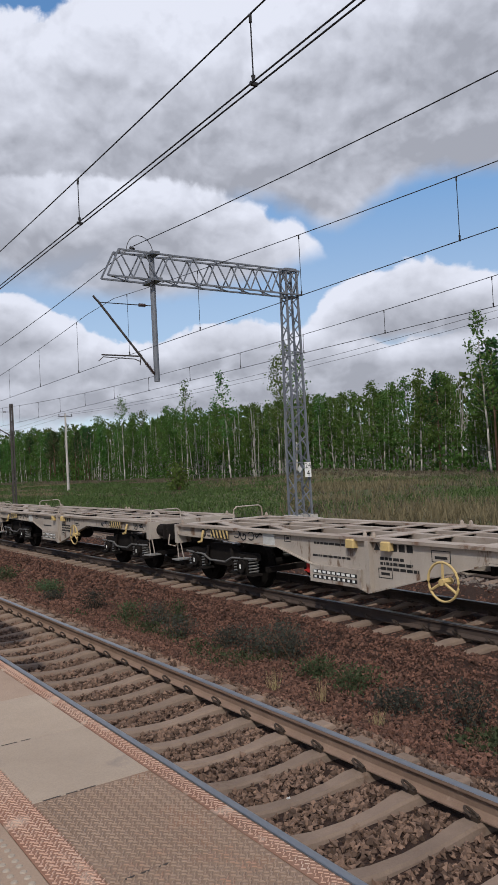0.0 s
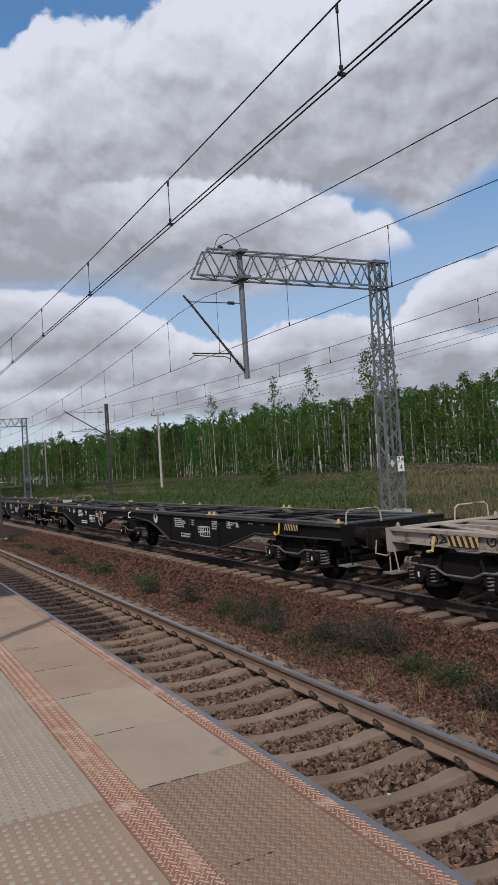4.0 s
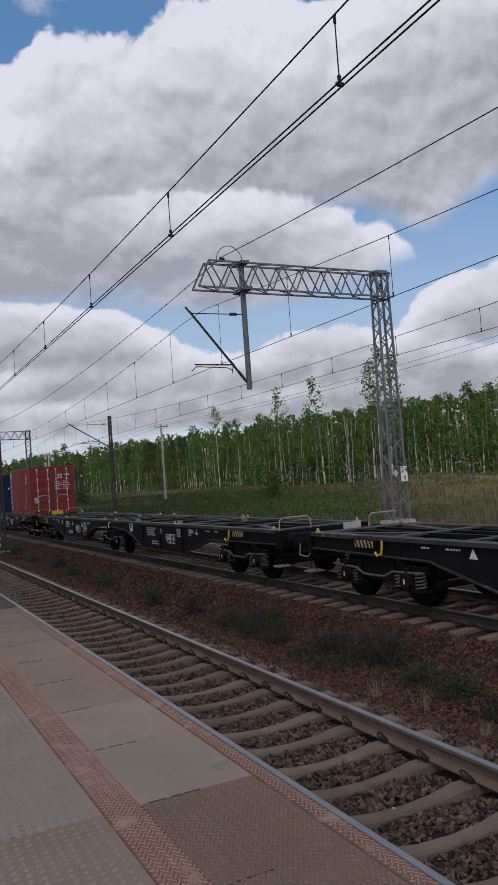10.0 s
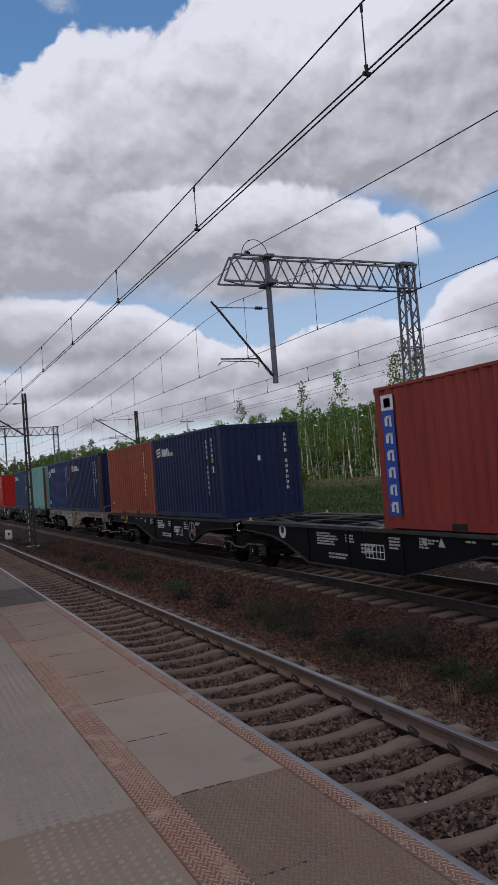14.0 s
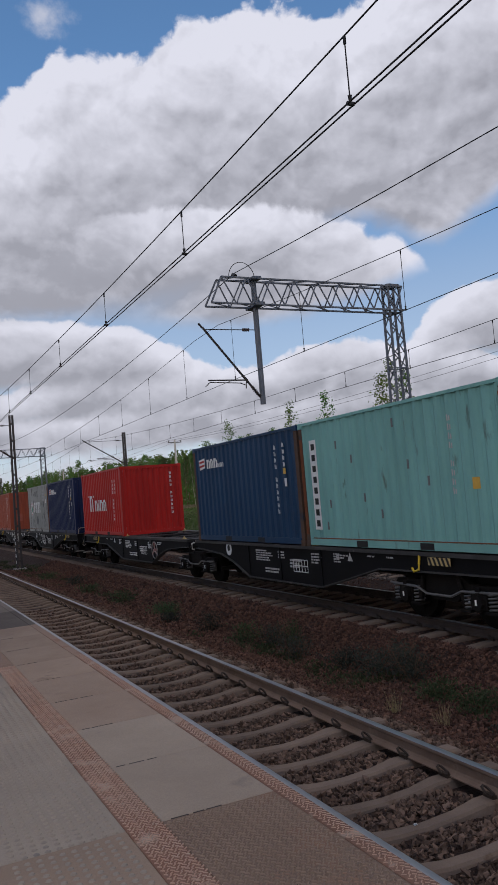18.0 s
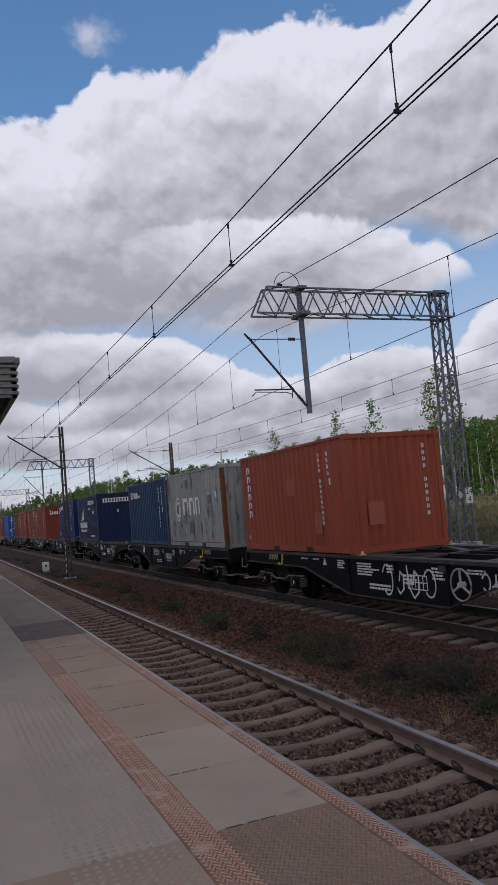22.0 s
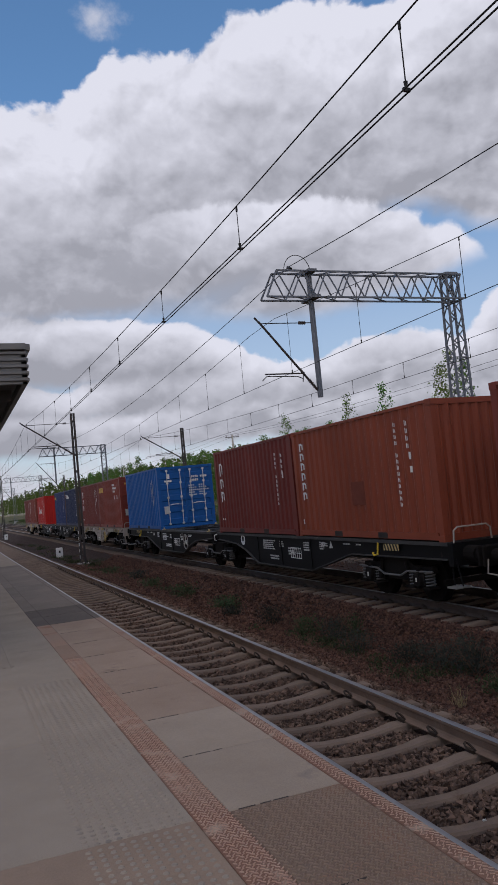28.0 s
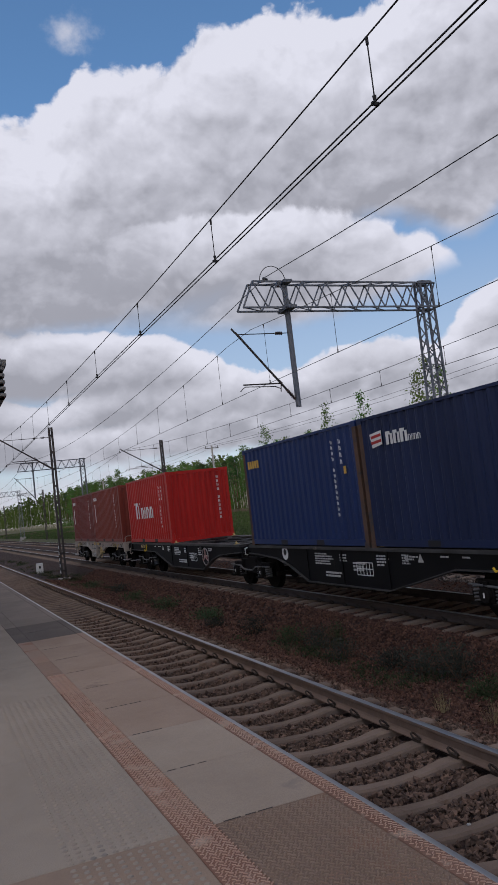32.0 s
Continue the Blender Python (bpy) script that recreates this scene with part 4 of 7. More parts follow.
POLES = [(29.9, 90, 9.9), (29.9, 25, 9.9), (29.9, 155, 9.9), (29.9, 220, 9.9)]
for p_ in POLES:
    concrete_pole(*p_)
for s_ in (-0.8, 0.8):
    pts_ = []
    srt = sorted(POLES, key=lambda q: q[1])
    for a_, b_ in zip(srt, srt[1:]):
        for i in range(10):
            t_ = i / 10
            pts_.append((a_[0] + (b_[0] - a_[0]) * t_ + s_, a_[1] + (b_[1] - a_[1]) * t_, a_[2] + (b_[2] - a_[2]) * t_ - 0.05 - 2.6 * t_ * (1 - t_)))
    wire("utility_wire", "thin utility wire across the meadow", pts_, 0.012)


# small concrete marker between the tracks
def marker(x, y):
    b = Build()
    z = ground_height(x, y)
    b.bevel_box(x - 0.2, x + 0.2, y - 0.12, y + 0.12, z - 0.05, z + 0.62, 0.03)
    ob = part("distance_marker", b, WHITE)
    tagged(ob, "low white concrete marker beside the track", "marker")
    b = Build()
    b.box(x - 0.05, x + 0.05, y - 0.126, y - 0.121, z + 0.3, z + 0.45)
    part("figure_bar", b, SIGN_BLACK, ob)


marker(2.35, 48.5)
marker(2.35, 96)


# ---------------------------------------------------------------- shelter and lamp on the platform
def shelter():
    s = thing("platform_shelter", "platform roof with ribbed grey fascia and dark soffit", "shelter", at=Matrix.Identity(4))
    x0, x1, y0, y1, zb, zt = -6.6, -2.8, 9.8, 42, 4.1, 4.6
    b = Build()
    b.box(x0 + 0.1, x1 - 0.1, y0 + 0.1, y1, zb + 0.04, zb + 0.1)
    part("soffit", b, SOFFIT, s)
    b = Build()
    b.box(x0, x1, y0, y1, zt - 0.06, zt)
    part("roof_sheet", b, ROOF_METAL, s)

    def ribs(out):
        prof = []
        n = 5
        for k in range(n):
            z = zb + (zt - zb - 0.08) * k / n
            h = (zt - zb - 0.08) / n
            prof += [(0.0, z), (0.0, z + h * 0.35), (out, z + h * 0.5), (out, z + h * 0.85)]
        prof += [(0.0, zt - 0.08), (0.03 + out, zt - 0.07), (0.03 + out, zt + 0.005), (-0.06, zt + 0.005), (-0.06, zb)]
        return prof
    b = Build()
    b.prism([(x1 + p, z) for p, z in ribs(0.03)], "y", y0, y1)
    part("side_fascia", b, ROOF_METAL, s)
    b = Build()
    b.prism([(y0 - p, z) for p, z in ribs(0.03)], "x", x0, x1)
    part("end_fascia", b, ROOF_METAL, s)
    for y in (10.6, 14.6, 18.6, 22.6, 26.6, 30.6, 34.6, 38.6):
        b = Build()
        b.box(x0 + 0.15, x1 - 0.15, y - 0.05, y + 0.05, zb - 0.1, zb + 0.04)
        part("rafter", b, POST_PAINT, s)
    for y in (14.6, 22.6, 30.6, 38.6):
        b = Build()
        b.box(-5.0, -4.8, y - 0.1, y + 0.1, PLATFORM, zb - 0.1)
        part("column", b, POST_PAINT, s)


shelter()


def lamp_post():
    p = thing("platform_lamp", "tall grey steel lamp post on the platform", "lamp post", at=Matrix.Identity(4))
    b = Build()
    b.bar((-5.05, 6.2, PLATFORM), (-5.05, 6.2, 7.0), 0.1, 10, 0, 0.075)
    part("pole", b, GALV, p)
    b = Build()
    b.box(-5.25, -4.85, 5.9, 6.5, 7.0, 7.1)
    part("lamp_head", b, POST_PAINT, p)


lamp_post()


# ---------------------------------------------------------------- freight train
TRAIN, WHEELSETS = [], []
DECK = 1.20                     # over the rail head


def coil(b, x, y, z0, z1, r, n=5):
    m = n * 8
    b.tube([(x + r * math.cos(2 * math.pi * k / 8), y + r * math.sin(2 * math.pi * k / 8), z0 + (z1 - z0) * k / m) for k in range(m + 1)], 0.018, 4)


def bogie(parent, cy):
    """A two-axle bogie: cast side frames, springs, axle boxes and wheelsets."""
    bo = Build()
    bo.box(-0.95, 0.95, cy - 0.18, cy + 0.18, 0.55, 0.78)
    bo.bar((0, cy, 0.78), (0, cy, 0.92), 0.22, 12)
    frame_ = part("bogie", bo, BOGIE, parent)
    for s in (-1, 1):
        b = Build()
        prof = [(-1.3, 0.58), (-1.24, 0.70), (-0.62, 0.70), (-0.42, 0.84), (0.42, 0.84), (0.62, 0.70), (1.24, 0.70), (1.3, 0.58), (0.66, 0.55), (0.42, 0.50), (0.3, 0.40), (-0.3, 0.40), (-0.42, 0.50), (-0.66, 0.55)]
        b.prism([(cy + p, q) for p, q in prof], "x", s * 1.0 - 0.05, s * 1.0 + 0.05)
        part("side_frame", b, BOGIE, frame_)
        for a in (-0.9, 0.9):
            b = Build()
            y = cy + a
            b.box(s * 1.02 - 0.12, s * 1.02 + 0.12, y - 0.17, y + 0.17, 0.34, 0.60)
            b.bar((s * 1.02, y, 0.46), (s * 1.2, y, 0.46), 0.13, 10)
            b.box(s * 1.14 - 0.02, s * 1.14 + 0.02, y - 0.05, y + 0.05, 0.30, 0.68)
            part("axle_box", b, BOGIE, frame_)
            for d in (-0.27, 0.27):
                b = Build()
                coil(b, s * 1.06, y + d, 0.33, 0.62, 0.09)
                part("spring", b, SPRING, frame_)
                b = Build()
                b.box(s * 1.06 - 0.12, s * 1.06 + 0.12, y + d - 0.12, y + d + 0.12, 0.29, 0.33)
                part("spring_seat", b, BOGIE, frame_)
            b = Build()
            b.box(s * 1.205 - 0.006, s * 1.205 + 0.006, y - 0.014, y + 0.014, 0.42, 0.50)
            part("axle_cap_mark", b, WHITE, frame_)
    for q in (-1.45, 1.45):
        b = Build()
        b.box(-0.95, 0.95, cy + q - 0.05, cy + q + 0.05, 0.36, 0.46)
        part("brake_beam", b, BOGIE, frame_)
    b = Build()
    b.tube([(-1.12, cy - 1.35, 0.62), (-1.16, cy - 0.55, 0.60), (-1.16, cy - 0.3, 0.5), (-1.16, cy + 0.3, 0.5), (-1.16, cy + 0.55, 0.60), (-1.12, cy + 1.35, 0.62)], 0.022, 6)
    part("brake_pipe", b, SPRING, frame_)
    for q in (-0.55, 0.55):
        b = Build()
        b.bar((-1.1, cy + q, 0.40), (-1.1, cy + q * 0.8, 0.78), 0.035, 8)
        b.bar((-1.1, cy + q, 0.40), (-1.1, cy + q * 0.9, 0.60), 0.05, 8)
        part("damper", b, BOGIE, frame_)
    for a in (-0.9, 0.9):
        b = Build()
        b.bar((-1.05, 0, 0), (1.05, 0, 0), 0.075, 8)
        for s in (-1, 1):
            b.bar((s * 0.69, 0, 0), (s * 0.82, 0, 0), 0.46, 20)
            b.bar((s * 0.665, 0, 0), (s * 0.69, 0, 0), 0.485, 20)
            b.bar((s * 0.82, 0, 0), (s * 0.835, 0, 0), 0.2, 12)
            for k in range(3):
                t = 2.1 * k
                b.box(s * 0.835 - 0.008, s * 0.835 + 0.008, 0.3 * math.cos(t) - 0.03, 0.3 * math.cos(t) + 0.03, 0.3 * math.sin(t) - 0.03, 0.3 * math.sin(t) + 0.03)
        part("wheelset", b, WHEEL, frame_).matrix_parent_inverse = pose(0, cy + a, 0.46)
    return frame_


def handwheel(parent, x, y, z, mat, r=0.27, spoke=None):
    b = Build()
    b.tube([(x, y + r * math.cos(t), z + r * math.sin(t)) for t in [2 * math.pi * i / 24 for i in range(24)]], 0.018, 6, 0, True)
    wheel = part("handwheel", b, mat, parent, "round brake handwheel")
    for k in range(3):
        b = Build()
        t = math.pi / 2 + k * 2 * math.pi / 3
        b.bar((x, y, z), (x, y + r * math.cos(t), z + r * math.sin(t)), 0.02, 6)
        part("spoke", b, spoke or mat, wheel)
    b = Build()
    b.bar((x - 0.04, y, z), (x + 0.16, y, z), 0.05, 8)
    part("hub", b, spoke or mat, wheel)


def text_lines(b, x, y, z, w, h, rows, rng):
    """Rows of short bars that stand for small lettering. y is the row's left end as seen from the platform."""
    for k in range(rows):
        zz = z - h * k
        p = y
        end = y - w * rng.uniform(0.6, 1.0)
        while p > end:
            q = max(p - rng.uniform(0.05, 0.16), end)
            b.box(x - 0.003, x, q + 0.02, p, zz - h * 0.3, zz + h * 0.3)
            p = q


def stripes(parent, x, y0, y1, z0, z1, side):
    b = Build()
    b.box(x - 0.012, x, y0, y1, z0, z1)
    part("hazard_plate", b, WHITE if side else FADED_YELLOW, parent)
    b = Build()
    n = 5
    w = (y1 - y0) / n
    for k in range(n):
        a = y0 + w * k
        b.prism([(a, z0), (a + w * 0.45, z0), (a + w * 0.95, z1), (a + w * 0.5, z1)], "x", x - 0.016, x - 0.012)
    part("hazard_stripes", b, SIGN_RED if side else SIGN_BLACK, parent)


def end_gear(w, y_end, out, pale, near_rail):
    """Headstock, buffers, hook, step and hand rail at one end. out: +1 or -1 along y."""
    paint_ = WAGON_WHITE if pale else WAGON_BLACK
    b = Build()
    a, c = sorted((y_end, y_end + out * 0.14))
    b.box(-1.22, 1.22, a, c, 0.78, DECK - 0.012)
    part("headstock", b, paint_, w)
    for s in (-1, 1):
        b = Build()
        p = y_end + out * 0.14
        b.bar((s * 0.875, p, 0.98), (s * 0.875, p + out * 0.3, 0.98), 0.15, 12)
        b.bar((s * 0.875, p + out * 0.3, 0.98), (s * 0.875, p + out * 0.52, 0.98), 0.11, 12)
        q0, q1 = sorted((p + out * 0.52, p + out * 0.57))
        b.bevel_box(s * 0.875 - 0.25, s * 0.875 + 0.25, q0, q1, 0.81, 1.15, 0.015)
        part("buffer", b, BOGIE, w)
        b = Build()
        y = y_end + out * 0.08
        b.box(s * 1.12 - 0.16, s * 1.12 + 0.16, y - 0.14, y + 0.14, 0.40, 0.43)
        part("footstep", b, BRIGHT, w, "bright grated footstep")
        b = Build()
        for d in (-0.12, 0.12):
            b.bar((s * 1.12, y + d, 0.43), (s * 1.17, y + d * 0.5, 0.9), 0.014, 5)
        part("step_hanger", b, paint_, w)
    b = Build()
    b.box(-0.06, 0.06, *sorted((y_end + out * 0.1, y_end + out * 0.45)), 0.92, 1.04)
    b.tube([(0, y_end + out * 0.4, 1.0), (0, y_end + out * 0.7, 0.8), (0, y_end + out * 0.75, 0.62)], 0.03, 6)
    part("coupling", b, BOGIE, w)
    s = -1 if near_rail else 1
    b = Build()
    y = y_end + out * 0.1
    b.tube([(s * 1.15, y, DECK - 0.03), (s * 1.13, y, DECK + 0.2), (s * 1.05, y, DECK + 0.26), (s * 0.42, y, DECK + 0.26), (s * 0.34, y, DECK + 0.2), (s * 0.32, y, DECK - 0.03)], 0.017, 6)
    part("hand_rail", b, WAGON_WHITE, w, "white bent hand rail")
    b = Build()
    b.tube([(-s * 1.15, y, 0.8), (-s * 1.2, y + out * 0.08, 0.7), (-s * 1.2, y + out * 0.4, 0.72), (-s * 1.15, y + out * 0.42, 0.95)], 0.014, 6)
    part("grab_handle", b, WAGON_WHITE, w)


def spigots(w, ys, mat):
    for y in ys:
        for s in (-1, 1):
            b = Build()
            b.box(s * 1.13 - 0.07, s * 1.13 + 0.07, y - 0.06, y + 0.06, DECK + 0.001, DECK + 0.015)
            b.bar((s * 1.13, y, DECK + 0.015), (s * 1.13, y, DECK + 0.05), 0.035, 8, 0, 0.033)
            b.bar((s * 1.13, y, DECK + 0.05), (s * 1.13, y, DECK + 0.085), 0.033, 8, 0, 0.018)
            part("container_spigot", b, mat, w)


def added_underframe(w, cy, mat):
    """Air reservoir, brake cylinder, pipes and rods slung between the bogies, added to darken deck gaps."""
    b = Build()
    b.bar((-0.55, cy - 0.75, 0.68), (-0.55, cy + 0.45, 0.68), 0.19, 12)
    part("air_reservoir", b, mat, w)
    b = Build()
    b.bar((0.5, cy - 0.4, 0.70), (0.5, cy + 0.2, 0.70), 0.16, 12)
    b.bar((0.5, cy + 0.2, 0.70), (0.5, cy + 0.7, 0.70), 0.03, 6)
    part("brake_cylinder", b, mat, w)
    b = Build()
    b.bar((0.0, cy - 3.6, 0.62), (0.0, cy + 3.6, 0.62), 0.025, 6)
    part("brake_rod", b, BOGIE, w)
    b = Build()
    b.bar((-0.8, cy - 4.6, 0.93), (-0.8, cy + 4.6, 0.93), 0.02, 6)
    part("brake_pipe", b, BOGIE, w)
    b = Build()
    b.box(-0.96, 0.96, cy - 0.09, cy + 0.09, 0.84, 1.0)
    part("hanger_beam", b, mat, w)


def graffiti(w, spots, seed, mat=None, x=-1.1585, wide=0.016):
    """Sprayed white strokes on the wagon's side: (along, height, width, high) for each sign."""
    rng = random.Random(seed)
    b = Build()

    def stroke(pts, r):
        for (y0, z0), (y1, z1) in zip(pts, pts[1:]):
            d = Vector((y1 - y0, z1 - z0))
            if d.length < 1e-4:
                continue
            d.normalize()
            e = Vector((-d.y, d.x)) * r
            y0b, z0b, y1b, z1b = y0 - d.x * r * 0.6, z0 - d.y * r * 0.6, y1 + d.x * r * 0.6, z1 + d.y * r * 0.6
            b.prism([(y0b + e.x, z0b + e.y), (y1b + e.x, z1b + e.y), (y1b - e.x, z1b - e.y), (y0b - e.x, z0b - e.y)], "x", x - 0.004, x)
    for y, z, wd, h in spots:
        kind = rng.randrange(3)
        if kind == 0:
            stroke([(y + wd * 0.5 * math.cos(t) * 0.9 - wd * 0.5, z + h * 0.5 + h * 0.5 * math.sin(t)) for t in [0.5 + 5.0 * i / 12 for i in range(13)]], wide)
        elif kind == 1:
            stroke([(y, z + h), (y - wd * 0.1, z + h * 0.3), (y - wd * 0.4, z), (y - wd * 0.75, z + h * 0.2), (y - wd * 0.8, z + h * 0.7), (y - wd * 0.55, z + h * 0.85), (y - wd * 0.4, z + h * 0.5)], wide)
        else:
            stroke([(y - wd * rng.random(), z + h * rng.random()) for i in range(5)], wide)
    tagged(part("graffiti", b, mat or WHITE, w, "sprayed strokes of graffiti"), kind="stuff")


def black_wagon(wheel_mat, seed):
    """An articulated container wagon in two halves that share the middle bogie; its origin is the joint at rail height."""
    rng = random.Random(seed)
    w = thing("container_wagon", "black articulated container wagon with fishbelly side sills", "freight wagon", "wagons of the freight train")
    for u in (-1, 1):
        for s in (-1, 1):
            prof = [(0.35, 0.98), (0.9, 0.96), (2.1, 0.88), (2.8, 0.72), (3.75, 0.38), (7.2, 0.37), (8.3, 0.62), (9.3, 0.86), (12.85, 0.90), (12.85, 1.13), (0.35, 1.13)]
            b = Build()
            b.prism([(u * p, q) for p, q in prof], "x", s * 1.145 - 0.012, s * 1.145 + 0.012)
            part("side_sill", b, WAGON_BLACK, w)
            b = Build()
            b.box(s * 1.10 - 0.115, s * 1.10 + 0.115, *sorted((u * 0.35, u * 12.9)), 1.13, DECK)
            part("deck_edge", b, WAGON_EDGE, w, "worn steel deck edge")
            b = Build()
            for (p0, q0), (p1, q1) in zip(prof[:8], prof[1:9]):
                a0, a1 = Vector((s * 1.145, u * p0, q0 - 0.012)), Vector((s * 1.145, u * p1, q1 - 0.012))
                b.loft([[a + Vector(k) for k in ((-0.075, 0, -0.012), (0.075, 0, -0.012), (0.075, 0, 0.012), (-0.075, 0, 0.012))] for a in (a0, a1)])
            part("bottom_flange", b, WAGON_EDGE, w)
            for p in (3.75, 5.4, 7.2):
                b = Build()
                b.box(s * 1.17 - 0.012, s * 1.17 + 0.012, u * p - 0.03, u * p + 0.03, 0.40, 1.12)
                part("stiffener", b, WAGON_BLACK, w)
        b = Build()
        b.box(-0.3, -0.2, *sorted((u * 0.3, u * 12.9)), 0.86, DECK - 0.006)
        b.box(0.2, 0.3, *sorted((u * 0.3, u * 12.9)), 0.86, DECK - 0.006)
        part("centre_sill", b, WAGON_BLACK, w)
        for p, wd in ((0.55, 0.3), (2.9, 0.14), (4.9, 0.14), (6.78, 0.34), (8.6, 0.14), (10.4, 0.2), (12.7, 0.3)):
            b = Build()
            b.box(-0.99, 0.99, u * p - wd / 2, u * p + wd / 2, 1.16, DECK - 0.004)
            part("cross_member", b, WAGON_EDGE, w)
        for p0, p1 in ((0.7, 2.8), (10.5, 12.6), (4.95, 6.6), (8.5, 6.95)):
            for s in (-1, 1):
                b = Build()
                b.loft([[(s * x + dx, u * y, z) for dx, z in ((-0.09, 1.1), (0.09, 1.1), (0.09, DECK - 0.008), (-0.09, DECK - 0.008))] for x, y in ((0.3, p0), (0.95, p1))])
                part("diagonal_brace", b, WAGON_EDGE, w)
        spigots(w, [u * (0.75), u * 6.62, u * 6.92, u * 12.72], FADED_YELLOW)
        stripes(w, -1.22, *sorted((u * 10.75, u * 11.3)), 0.99, 1.12, False)
        if u > 0:
            b = Build()
            b.box(-0.42, 0.16, 13.0, 13.02, DECK - 0.02, DECK + 0.2)
            part("end_board", b, YELLOW, w, "yellow board on the wagon's end")
        b = Build()
        y = u * 10.5
        b.tube([(-1.2, y, 1.14), (-1.22, y, 1.0), (-1.24, y, 0.9), (-1.26, y + 0.1, 0.87), (-1.26, y + 0.15, 0.93)], 0.021, 6)
        part("tie_down_hook", b, YELLOW, w, "yellow tie-down hook")
        end_gear(w, u * 12.9, u, False, u < 0)
        # lettering panels
        b = Build()
        c = u * 5.5
        for dy, z, wd, h, n in ((1.35, 1.03, 0.9, 0.055, 5), (0.2, 1.02, 0.35, 0.06, 3), (-0.35, 0.86, 0.55, 0.07, 3), (-1.3, 1.03, 0.5, 0.06, 4), (-2.3, 1.04, 0.5, 0.05, 2), (0.9, 0.62, 1.0, 0.07, 2)):
            text_lines(b, -1.160, c + dy, z, wd, h, n, rng)
        for q in (8.9, 9.5, 7.7):
            text_lines(b, -1.160, u * q, 1.06, 0.35, 0.05, 1 if q > 8 else 4, rng)
        b.prism([(u * 8.3 - 0.09, 0.94), (u * 8.3 + 0.09, 0.94), (u * 8.3, 1.1)], "x", -1.163, -1.158)
        tagged(part("lettering", b, WHITE if u > 0 else FADED, w), kind="stuff")
        b = Build()
        y, z, ww, hh = c - 0.5, 0.62, 0.62, 0.26
        for k in range(3):
            b.box(-1.162, -1.158, y - ww, y, z + hh * k / 2 - 0.008, z + hh * k / 2 + 0.008)
        for k in range(6):
            b.box(-1.162, -1.158, y - ww * k / 5 - 0.008, y - ww * k / 5 + 0.008, z, z + hh)
        part("load_table", b, WHITE, w)
        if u < 0:
            b = Build()
            b.bar((-1.158, -2.55, 1.01), (-1.163, -2.55, 1.01), 0.17, 20)
            part("round_emblem", b, WHITE, w)
            b = Build()
            b.bar((-1.163, -2.55, 1.03), (-1.166, -2.55, 1.03), 0.08, 14)
            part("emblem_core", b, SIGN_BLACK, w)
        else:
            handwheel(w, -1.24, 3.3, 0.80, WORN_RIM, 0.27, wheel_mat)
            b = Build()
            b.box(-1.2, -1.16, 3.75, 3.95, 0.98, 1.1)
            part("brake_plate", b, WAGON_EDGE, w)
    b = Build()
    b.box(-0.5, 0.5, -0.4, 0.4, 0.9, 1.06)
    b.tube([(-1.18, -0.25, 1.0), (-1.22, -0.2, 0.82), (-1.22, 0.2, 0.82), (-1.18, 0.25, 1.0)], 0.015, 6)
    part("articulation", b, WAGON_BLACK, w)
    b = Build()
    b.tube([(-1.16, -0.12, 1.12), (-1.24, -0.12, 1.10), (-1.24, -0.12, 0.94), (-1.16, -0.12, 0.92)], 0.02, 6)
    part("white_handle", b, WHITE, w)
    for cy in (-10.87, 0.0, 10.87):
        bogie(w, cy)
    for u in (-1, 1):
        added_underframe(w, u * 5.4, WAGON_BLACK)
    return w


